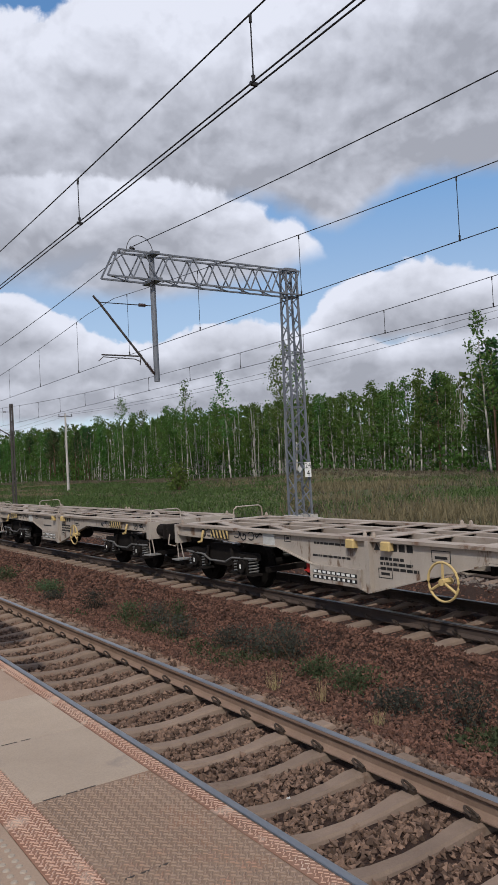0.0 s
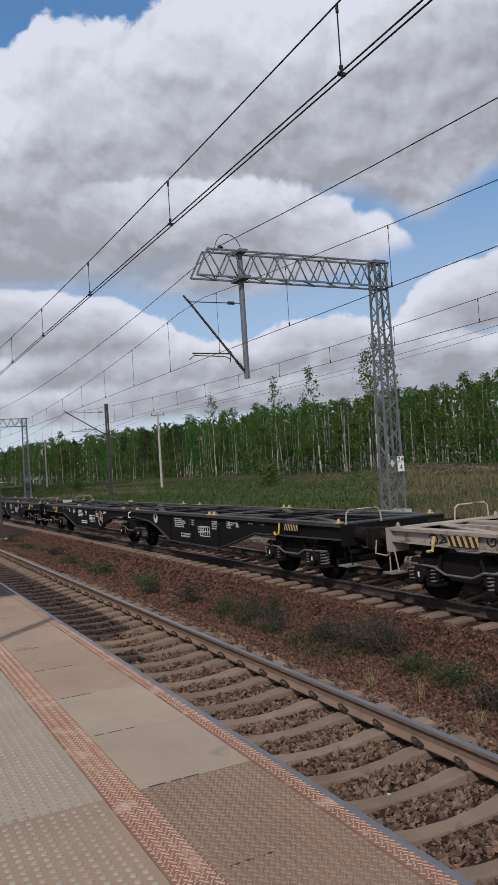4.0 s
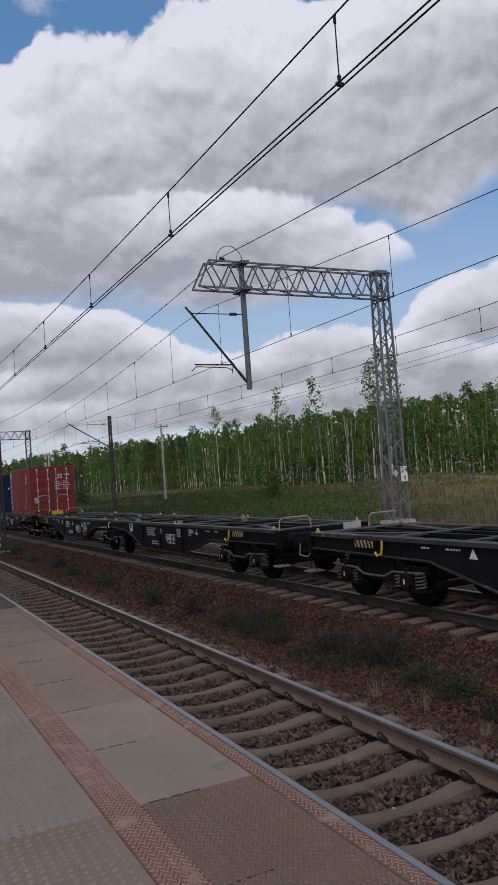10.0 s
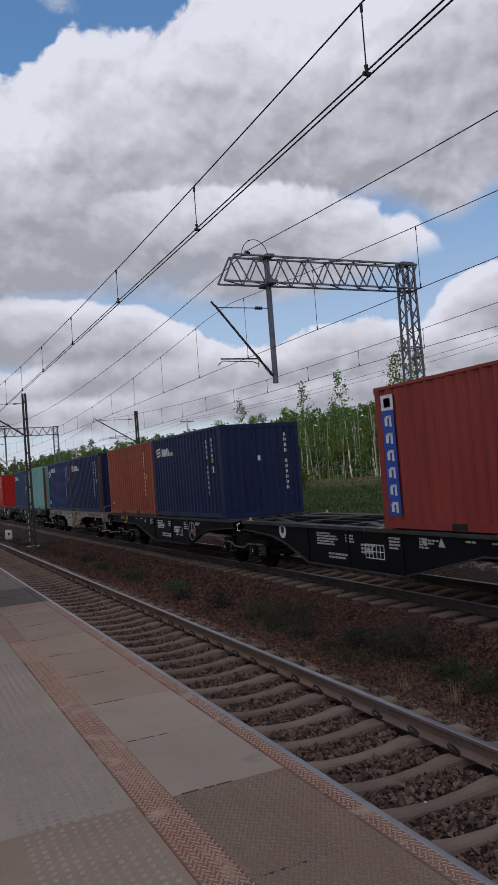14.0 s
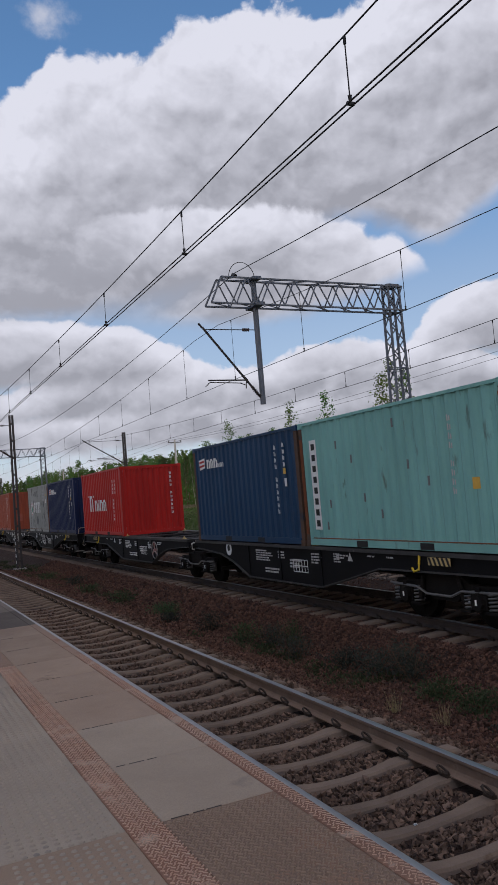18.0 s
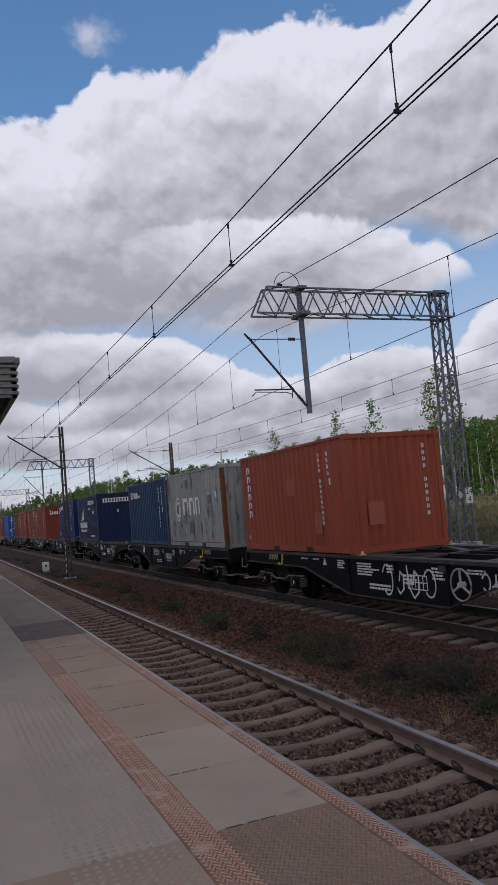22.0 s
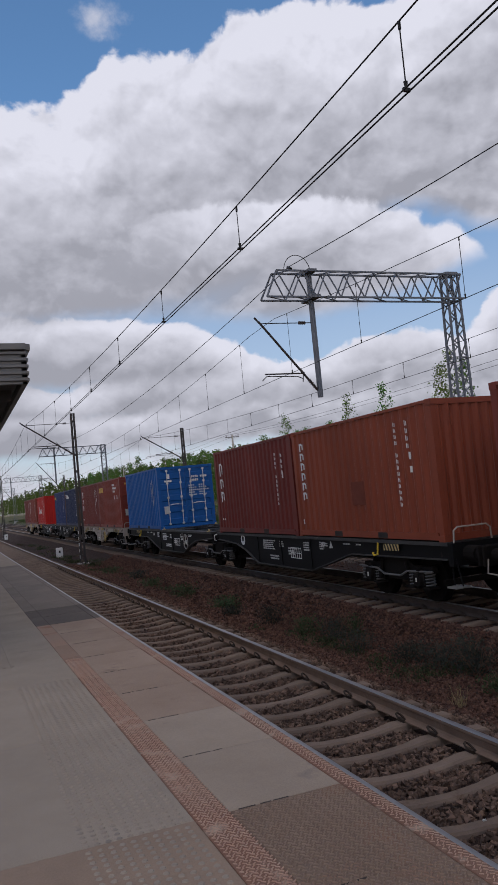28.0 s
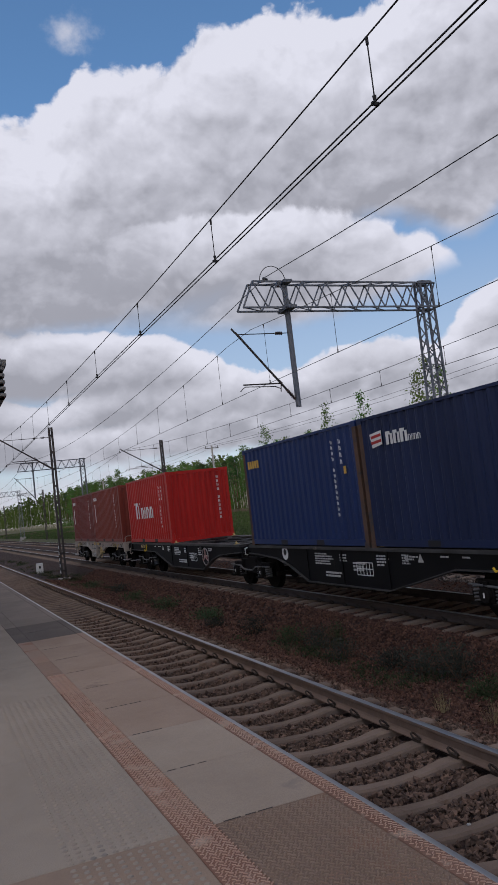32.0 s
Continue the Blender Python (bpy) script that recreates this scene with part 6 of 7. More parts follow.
def dress_mol(m):
    # oval emblem
    for r, mat, d in ((0.42, WHITE, 0), (0.36, SIGN_RED, 1), (0.30, WHITE, 2), (0.2, LOGO_GREEN, 3)):
        b = m.to(mat)
        ring_ = [(-CW + 0.004 - 0.002 * d, CL - (1.35 + 0.8 * r * math.cos(a) * 0.9), 1.32 + r * math.sin(a)) for a in [2 * math.pi * k / 18 for k in range(18)]]
        b.loft([ring_, [(x - 0.001, y, z) for x, y, z in ring_]])
    m.blocks(WHITE, 1.95, 1.1, (0.62, 0.56, 0.46), 0.58, 0.09, 0.3)
    rng = random.Random(4)
    for k in range(26):
        m.side(PATCH, rng.uniform(0.5, 5.4), rng.uniform(0.2, 1.1), rng.uniform(0.03, 0.07), rng.uniform(0.1, 0.4))
    for l, z, w, h in ((2.55, 0.45, 0.5, 0.45), (2.3, 2.0, 0.35, 0.33), (1.9, 2.05, 0.15, 0.16), (2.95, 1.95, 0.22, 0.4), (4.6, 1.4, 0.3, 0.3)):
        m.poly(PATCH, [(l, z + h * 0.1), (l + w * 0.5, z), (l + w, z + h * 0.2), (l + w * 0.95, z + h), (l + w * 0.4, z + h * 0.95), (l + 0.02, z + h * 0.9)])
    m.serial(4.6, 2.35, 5, 0.09, 0.12, 0.05, FADED)
    m.serial(4.85, 2.35, 4, 0.09, 0.12, 0.05, FADED)
    m.side(GOLD, 5.35, 1.95, 0.14, 0.14)
    m.side(WHITE, 5.35, 1.6, 0.14, 0.18)
    rust_posts(m, C_GREY)


def dress_triton(m):
    m.stack(WHITE, 0.42, 2.28, 0.2, (0.19,) * 6, 0.05, 0.34)
    m.side(PATCH_BROWN, 2.85, 0.72, 0.55, 0.5)
    m.serial(4.75, 2.3, 14, 0.07, 0.08, 0.04)
    m.serial(5.15, 2.3, 4)
    m.side(WHITE, 5.2, 1.55, 0.07, 0.14)
    m.side(WHITE, 5.2, 1.3, 0.08, 0.12)
    m.side(WHITE, 0.3, 0.3, 0.05, 0.12)
    m.serial_end(1.95, 2.3, 12)


def dress_patched(m):
    m.stack(WHITE, 0.42, 2.28, 0.2, (0.19,) * 6, 0.05, 0.34)
    m.side(PATCH_PALE, 2.95, 1.38, 0.5, 0.42)
    m.side(PATCH_PALE, 4.35, 0.45, 0.36, 0.5)
    m.serial(4.75, 2.3, 14, 0.07, 0.08, 0.04)
    m.serial(5.15, 2.3, 4)
    m.side(WHITE, 5.2, 1.55, 0.07, 0.14)
    m.side(WHITE, 0.3, 0.3, 0.05, 0.12)
    m.end(PATCH_PALE, 0.45, 0.6, 0.4, 0.5)
    m.serial_end(1.95, 2.3, 12)


def dress_sail(m):
    """A white sail emblem over a white word and a line; a number strip along the end's top."""
    for k in range(5):
        m.poly(WHITE, [(1.1 + 0.11 * k, 1.18 + 0.10 * k), (1.95, 1.28 + 0.14 * k), (2.05, 1.42 + 0.13 * k), (1.12 + 0.12 * k, 1.24 + 0.10 * k)])
    m.blocks(WHITE, 0.72, 0.78, (0.16, 0.16, 0.16, 0.12, 0.2, 0.2, 0.17, 0.1, 0.18, 0.18, 0.18), 0.33, 0.04, 0.4)
    m.blocks(WHITE, 0.95, 0.55, (0.1,) * 11, 0.14, 0.06, 0.4)
    m.blocks(WHITE, 3.85, 0.28, (0.06,) * 14, 0.09, 0.03, 0.5)
    m.side(WHITE, 3.4, 2.08, 1.75, 0.2)
    for k in range(9):
        m.to(SIGN_BLACK).box(-CW - 0.001, -CW + 0.003, CL - 3.55 - 0.18 * k, CL - 3.47 - 0.18 * k, 2.11, 2.25)
    m.side(FADED, 3.55, 1.78, 0.5, 0.13)
    m.side(WHITE, 4.65, 1.55, 0.13, 0.16)
    m.side(WHITE, 4.92, 1.55, 0.13, 0.16)
    m.end(WHITE, 0.35, 2.1, 1.75, 0.22)
    for k in range(11):
        m.to(SIGN_BLACK).box(-CW + 0.42 + 0.15 * k, -CW + 0.50 + 0.15 * k, 0.003, 0.009, 2.13, 2.29)
    m.end(WHITE, 1.1, 1.55, 0.08, 0.14)


def dress_tex(m):
    m.stack(WHITE, 0.48, 2.2, 0.26, (0.4, 0.3, 0.32), 0.1, 0.28)
    m.serial(4.95, 2.2, 12, 0.07, 0.08, 0.04)
    m.serial(5.35, 2.15, 4)
    m.side(WHITE, 5.36, 1.5, 0.08, 0.16)
    m.side(WHITE, 0.42, 0.4, 0.09, 0.06)
    m.side(WHITE, 0.6, 0.4, 0.09, 0.06)
    for k, w in enumerate((0.15, 0.2, 0.22)):
        x = 0.4 + (0, 0.19, 0.43)[k]
        m.end(WHITE, x, 1.92, w * 0.4, (0.34, 0.25, 0.25)[k])
        m.end(WHITE, x + w * 0.55, 1.92, w * 0.4, (0.1, 0.2, 0.25)[k])
    m.serial_end(2.0, 2.3, 12)


def dress_gold(m):
    for k, h in enumerate((0.34, 0.3, 0.3, 0.36)):
        z = 2.22 - 0.44 * k
        m.side(WHITE, 0.5, z - h, 0.06, h)
        m.side(WHITE, 0.5 + 0.24, z - h, 0.06, h * (0.35 if k == 2 else 1.0))
        m.side(WHITE, 0.5, z - 0.06, 0.3, 0.06)
        m.side(WHITE, 0.5, z - h, 0.3, 0.06)
    for r, y in enumerate((4.5, 4.62, 4.6)):
        m.blocks(WHITE, 4.5, 2.25 - 0.17 * r, (0.09,) * (4 + r), 0.11, 0.04, 0.4)
    m.side(WHITE, 4.75, 1.55, 0.1, 0.18)
    m.side(FADED, 3.7, 0.2, 0.55, 0.2)
    m.side(FADED, 3.55, 0.6, 0.18, 0.22)
    m.serial_end(1.95, 2.3, 10)


def dress_touax(m):
    m.blocks(GOLD, 0.32, 1.95, (0.24, 0.2, 0.2, 0.2, 0.2), 0.28, 0.04, 0.42)
    m.blocks(WHITE, 4.15, 2.2, (0.09,) * 5, 0.11, 0.04, 0.4)
    m.blocks(WHITE, 4.2, 2.03, (0.09,) * 7, 0.11, 0.04, 0.4)
    m.blocks(WHITE, 4.25, 1.86, (0.09,) * 4, 0.11, 0.04, 0.4)
    m.side(WHITE, 4.5, 1.5, 0.1, 0.2)
    m.side(WHITE, 5.2, 1.5, 0.1, 0.2)
    for k in range(5):
        m.end(GOLD, 0.28 + 0.09 * k, 2.2, 0.06, 0.09)
    door_text(m, FADED)


def dress_doors(m):
    m.side(FADED, 5.1, 1.0, 0.05, 1.1)
    m.side(FADED, 4.9, 1.2, 0.03, 0.8)
    m.end(WHITE, 0.3, 1.95, 0.32, 0.07)
    m.end(WHITE, 0.4, 2.08, 0.14, 0.2)
    door_text(m)


def dress_seaco(m):
    for k in range(5):
        m.side(GOLD, 0.3 + 0.15 * k, 2.05, 0.11, 0.2)
    m.serial(4.95, 2.3, 14, 0.07, 0.08, 0.04)
    m.serial(5.3, 2.3, 4)
    m.side(GOLD, 5.4, 1.55, 0.1, 0.16)
    m.serial_end(1.95, 2.3, 11)


def dress_plain(m):
    m.blocks(WHITE, 0.35, 2.1, (0.12,) * 5, 0.16, 0.04, 0.4)
    m.side(WHITE, 0.5, 1.0, 0.12, 0.9)
    m.serial(4.95, 2.25, 11)
    m.serial_end(1.95, 2.3, 11)


RUSTY = (27.27, 33.41, 41.05, 47.18, 74.50, 95.68, 191.36, 197.50)     # those with rusted corner posts
LOADS = [
    (0.00, C_RED, "brick-red container with a blue lettered band and closed doors", True, dress_band),
    (13.49, C_NAVY, "navy blue corrugated container with a small striped flag", False, flag_word),
    (19.63, C_ORANGE, "faded orange corrugated container on a black wagon", False, dress_orange),
    (27.27, C_NAVY, "navy blue corrugated container on a pale grey wagon", False, flag_word),
    (33.41, C_BLUE, "blue corrugated container with a curled white emblem", False, horse_word),
    (41.05, C_TEAL, "scuffed pale teal container with rusty corner posts", False, dress_teal),
    (47.18, C_STEEL, "steel-blue corrugated container with a striped flag", False, flag_word),
    (60.68, C_KRED, "bright red container with large white block lettering", False, dress_kline),
    (68.36, C_NAVY, "navy blue container beside a bright red one", False, flag_word),
    (74.50, C_GREY, "weathered grey container with oval emblem and rusty posts", False, dress_mol),
    (87.99, C_ORANGE, "orange container with white lettering and pale repair patches", False, dress_patched),
    (95.68, C_GREY, "patched grey container with oval emblem and rusty posts", False, dress_mol),
    (101.82, C_STEEL, "steel-blue container beside a weathered grey one", False, flag_word),
    (115.31, C_NAVY, "dark navy container with a white sail emblem", False, dress_sail),
    (123.00, C_BLUE, "blue container with a curled white emblem", False, horse_word),
    (136.49, C_BROWN2, "red-brown container with tall white letter blocks", False, dress_tex),
    (142.63, C_BROWN2, "red-brown container with square outlined letter blocks", False, dress_gold),
    (150.31, C_TRITON, "rust-orange container with a dark square patch", False, dress_triton),
    (156.45, C_BROWN, "dark brown container with tall white letter blocks", False, dress_tex),
    (169.94, C_DOORBLUE, "bright blue container with closed doors and pale bars", True, dress_doors),
    (177.58, C_BROWN2, "red-brown container with yellow lettering and closed doors", True, dress_touax),
    (183.72, C_BROWN, "dark brown container on a pale grey wagon", False, dress_tex),
    (191.36, C_NAVY, "navy blue container with streaked paint and striped flag", False, flag_word),
    (197.50, C_BLUE, "blue container with a small yellow word", False, dress_seaco),
    (210.99, C_KRED, "bright red container near the end of the train", False, dress_kline),
    (218.63, C_BROWN2, "red-brown container on the last pale wagon", False, dress_plain),
    (224.77, C_BROWN, "dark brown container at the very end of the train", False, dress_plain),
]


def train():
    for s, mat, label, doors, dress in LOADS:
        c = container(mat, label, doors, dress, RUST_DARK if s in RUSTY else None)
        TRAIN.append((c, s, Z2 + DECK))
    # joints of the articulated wagons and middles of the short ones, along the train
    first = black_wagon(WORN_RED, 1)
    second = black_wagon(FADED, 2)
    joints = [(-69.10, first), (-41.79, first), (-14.48, second), (12.84, first), (53.89, first), (81.20, second), (108.52, first), (135.84, first), (163.15, second), (204.20, first)]
    done = set()
    for s, src in joints:
        w = src if src not in done else copy_thing(src, Matrix.Identity(4))
        done.add(src)
        TRAIN.append((w, s, Z2))
        if s == -69.10:
            board = [c for c in w.children if c.name.startswith("end_board")][0]
            board.data = board.data.copy()
            board.data.materials[0] = FADED
            board.data.transform(Matrix.Translation((0, 0, DECK * 0.4)) @ Matrix.Diagonal((0.75, 1, 0.6, 1)))
            tagged(board, "white lettered board on the wagon's end")
        if s == 81.20:
            graffiti(w, [(5.9, 0.45, 0.4, 0.6), (5.45, 0.5, 0.4, 0.5), (5.0, 0.45, 0.45, 0.6), (4.5, 0.5, 0.4, 0.5), (2.85, 0.72, 0.22, 0.28), (2.6, 0.76, 0.2, 0.26), (2.36, 0.8, 0.2, 0.24), (1.95, 0.86, 0.2, 0.2), (1.7, 0.88, 0.18, 0.2), (-3.2, 0.7, 0.4, 0.4), (-3.7, 0.6, 0.45, 0.48), (-4.3, 0.5, 0.5, 0.58), (-4.9, 0.5, 0.45, 0.55), (-5.5, 0.5, 0.45, 0.5)], 8)
    pale, pale2 = white_wagon(2), white_wagon(3)
    for s, src in ((-89.65, pale2), (-103.43, pale2), (-117.2, pale), (33.37, pale), (183.68, pale2), (224.73, pale)):
        w = src if src not in done else copy_thing(src, Matrix.Identity(4))
        done.add(src)
        TRAIN.append((w, s, Z2))


train()


# ---------------------------------------------------------------- loose stones
def stones(name, x0, x1, y0, y1, per_m2, r0, r1, mat, seed, keep=None, lift=0.0):
    """Angular stones lying on the ground, joined."""
    rng = np.random.default_rng(seed)
    n = int((x1 - x0) * (y1 - y0) * per_m2)
    xs, ys = rng.uniform(x0, x1, n), rng.uniform(y0, y1, n)
    if keep is not None:
        ok = keep(xs, ys)
        xs, ys = xs[ok], ys[ok]
    n = len(xs)
    zs = np.array([ground_height(x, y) for x, y in zip(xs, ys)]) + rng.uniform(-0.006, 0.028, n) + lift
    r = rng.uniform(r0, r1, n)
    base = np.array([(1, 0, 0), (-1, 0, 0), (0, 1, 0), (0, -1, 0), (0, 0, 0.8), (0, 0, -0.8)], float)
    p = base[None] * rng.uniform(0.6, 1.25, (n, 6, 1)) + rng.normal(0, 0.22, (n, 6, 3))
    q = rng.normal(0, 1, (n, 4))
    q /= np.linalg.norm(q, axis=1)[:, None]
    w, a, b, c = q.T
    R = np.stack([1 - 2 * (b * b + c * c), 2 * (a * b - w * c), 2 * (a * c + w * b), 2 * (a * b + w * c), 1 - 2 * (a * a + c * c), 2 * (b * c - w * a), 2 * (a * c - w * b), 2 * (b * c + w * a), 1 - 2 * (a * a + b * b)], 1).reshape(n, 3, 3)
    p = np.einsum("nij,nkj->nki", R, p) * r[:, None, None]
    p += np.stack([xs, ys, zs], 1)[:, None]
    f = np.array([(0, 2, 4), (2, 1, 4), (1, 3, 4), (3, 0, 4), (2, 0, 5), (1, 2, 5), (3, 1, 5), (0, 3, 5)])
    f = (f[None] + 6 * np.arange(n)[:, None, None]).reshape(-1, 3)
    ob = part(name, raw_mesh(name, p.reshape(-1, 3).tolist(), f.tolist(), mat), None)
    return tagged(ob, "loose angular red-brown ballast stones round the sleepers", "ballast", kind="stuff")


def between_sleepers(cx, first):
    def keep(x, y):
        k = (y - first) / 0.6
        on = (np.abs(k - np.round(k)) * 0.6 < 0.115) & (np.abs(x - cx) < 1.31)
        rail_ = np.abs(np.abs(x - cx) - 0.7535) < 0.085
        return ~on & ~rail_
    return keep


stones("ballast_stones", -1.55, 1.5, 2.2, 9.5, 900, 0.018, 0.038, STONE_BROWN, 1, between_sleepers(X1, 5.096))
stones("ballast_stones", -1.5, 1.5, 9.5, 22, 480, 0.024, 0.044, STONE_BROWN, 2, between_sleepers(X1, 5.096))
stones("ballast_stones", 1.45, 4.3, 4.5, 16, 980, 0.016, 0.036, STONE, 3)
stones("ballast_stones", 1.45, 4.3, 16, 40, 300, 0.03, 0.055, STONE, 4)
stones("ballast_stones", 4.1, 8.3, 6.5, 22, 520, 0.02, 0.04, STONE, 5, between_sleepers(X2, 5.13), -0.03)
stones("ballast_stones", 4.1, 8.3, 22, 46, 160, 0.034, 0.06, STONE, 7, between_sleepers(X2, 5.13), -0.035)
stones("ballast_stones", 8.2, 11.5, 9, 30, 90, 0.035, 0.055, STONE_GREY, 6, between_sleepers(X3, 6.0))


# ---------------------------------------------------------------- plants
class Leaves:
    """Collects blades and leaf clumps fast."""

    def __init__(self, seed):
        self.r = random.Random(seed)
        self.v, self.f = [], []

    def quad(self, c, size):
        r = self.r
        a = Vector((r.gauss(0, 1), r.gauss(0, 1), r.gauss(0, 0.7))).normalized()
        b = a.orthogonal().normalized()
        b.rotate(Matrix.Rotation(r.uniform(0, 6.3), 3, a))
        d = a.cross(b)
        n = len(self.v)
        h = size * 0.5
        w = h * r.uniform(0.45, 0.8)
        self.v += [tuple(c - b * h), tuple(c + d * w), tuple(c + b * h * 1.1), tuple(c - d * w)]
        self.f.append((n, n + 1, n + 2, n + 3))

    def blade(self, x, y, z, h, lean, w):
        r = self.r
        t = r.uniform(0, 6.3)
        n = len(self.v)
        dx, dy = math.cos(t), math.sin(t)
        self.v += [(x - dy * w, y + dx * w, z - 0.02), (x + dy * w, y - dx * w, z - 0.02), (x + dx * lean, y + dy * lean, z + h)]
        self.f.append((n, n + 1, n + 2))

    def mesh(self, name, mat):
        return raw_mesh(name, self.v, self.f, mat)


def birch_meshes(seed, h, leafy, mat_leaf, mat_bark, spread=0.13, low=0.28):
    r = random.Random(seed)
    b = Build()
    pts = [Vector((0, 0, -0.2))]
    n = 7
    ox, oy = r.uniform(-0.05, 0.05), r.uniform(-0.05, 0.05)
    for i in range(1, n + 1):
        t = i / n
        pts.append(Vector((ox * h * t + r.uniform(-0.06, 0.06), oy * h * t + r.uniform(-0.06, 0.06), h * t * 0.97)))
    rad = 0.0075 * h + 0.015
    for i in range(n):
        b.bar(pts[i], pts[i + 1], rad * (1 - 0.92 * i / n), 6, 0, rad * (1 - 0.92 * (i + 1) / n))
    lv = Leaves(seed + 100)
    limbs = 22
    for k in range(limbs):
        t = low + (0.98 - low) * (k + r.random()) / limbs
        i = min(int(t * n), n - 1)
        p = pts[i].lerp(pts[i + 1], t * n - i)
        ang = r.uniform(0, 6.3)
        ln = h * spread * (1.25 - 0.95 * t) * r.uniform(0.7, 1.25)
        tip = p + Vector((math.cos(ang) * ln, math.sin(ang) * ln, ln * r.uniform(0.5, 1.1)))
        b.bar(p, tip, rad * 0.28 * (1 - t * 0.6), 4, 0, 0.008)
        m = int(leafy * (0.55 + 0.6 * ln / (h * spread)))
        for q in range(m):
            u = r.uniform(0.35, 1.12)
            c = p.lerp(tip, u) + Vector((r.gauss(0, 0.26), r.gauss(0, 0.26), r.gauss(0, 0.32) - 0.15 * u))
            lv.quad(c, r.uniform(0.16, 0.4))
    for q in range(leafy * 2):
        c = pts[-1] + Vector((r.gauss(0, 0.3), r.gauss(0, 0.3), r.uniform(-1.4, 0.4)))
        lv.quad(c, r.uniform(0.15, 0.35))
    return b.data("trunk", mat_bark, True), lv.mesh("crown", mat_leaf)


def pine_meshes(seed, h):
    r = random.Random(seed)
    b = Build()
    b.bar((0, 0, -0.2), (0.1, 0, h * 0.95), 0.16, 6, 0, 0.03)
    lv = Leaves(seed + 300)
    for k in range(26):
        t = 0.45 + 0.53 * k / 26
        ln = (1.05 - t) * h * 0.26 + 0.3
        for j in range(4):
            a = r.uniform(0, 6.3)
            tip = Vector((math.cos(a) * ln, math.sin(a) * ln, h * t + ln * 0.25))
            b.bar((0.1 * t, 0, h * t), tip, 0.03, 3, 0, 0.01)
            for q in range(7):
                lv.quad(Vector((0, 0, h * t)).lerp(tip, r.uniform(0.3, 1.05)) + Vector((r.gauss(0, 0.15), r.gauss(0, 0.15), r.gauss(0, 0.15))), r.uniform(0.25, 0.5))
    return b.data("trunk", PINE_BARK, True), lv.mesh("crown", PINE_LEAF)


def make_tree(name, label, trunk, crown):
    t = thing(name, label, "tree", "trees along the wood's edge")
    part("trunk", trunk, None, t)
    part("crown", crown, None, t)
    return t


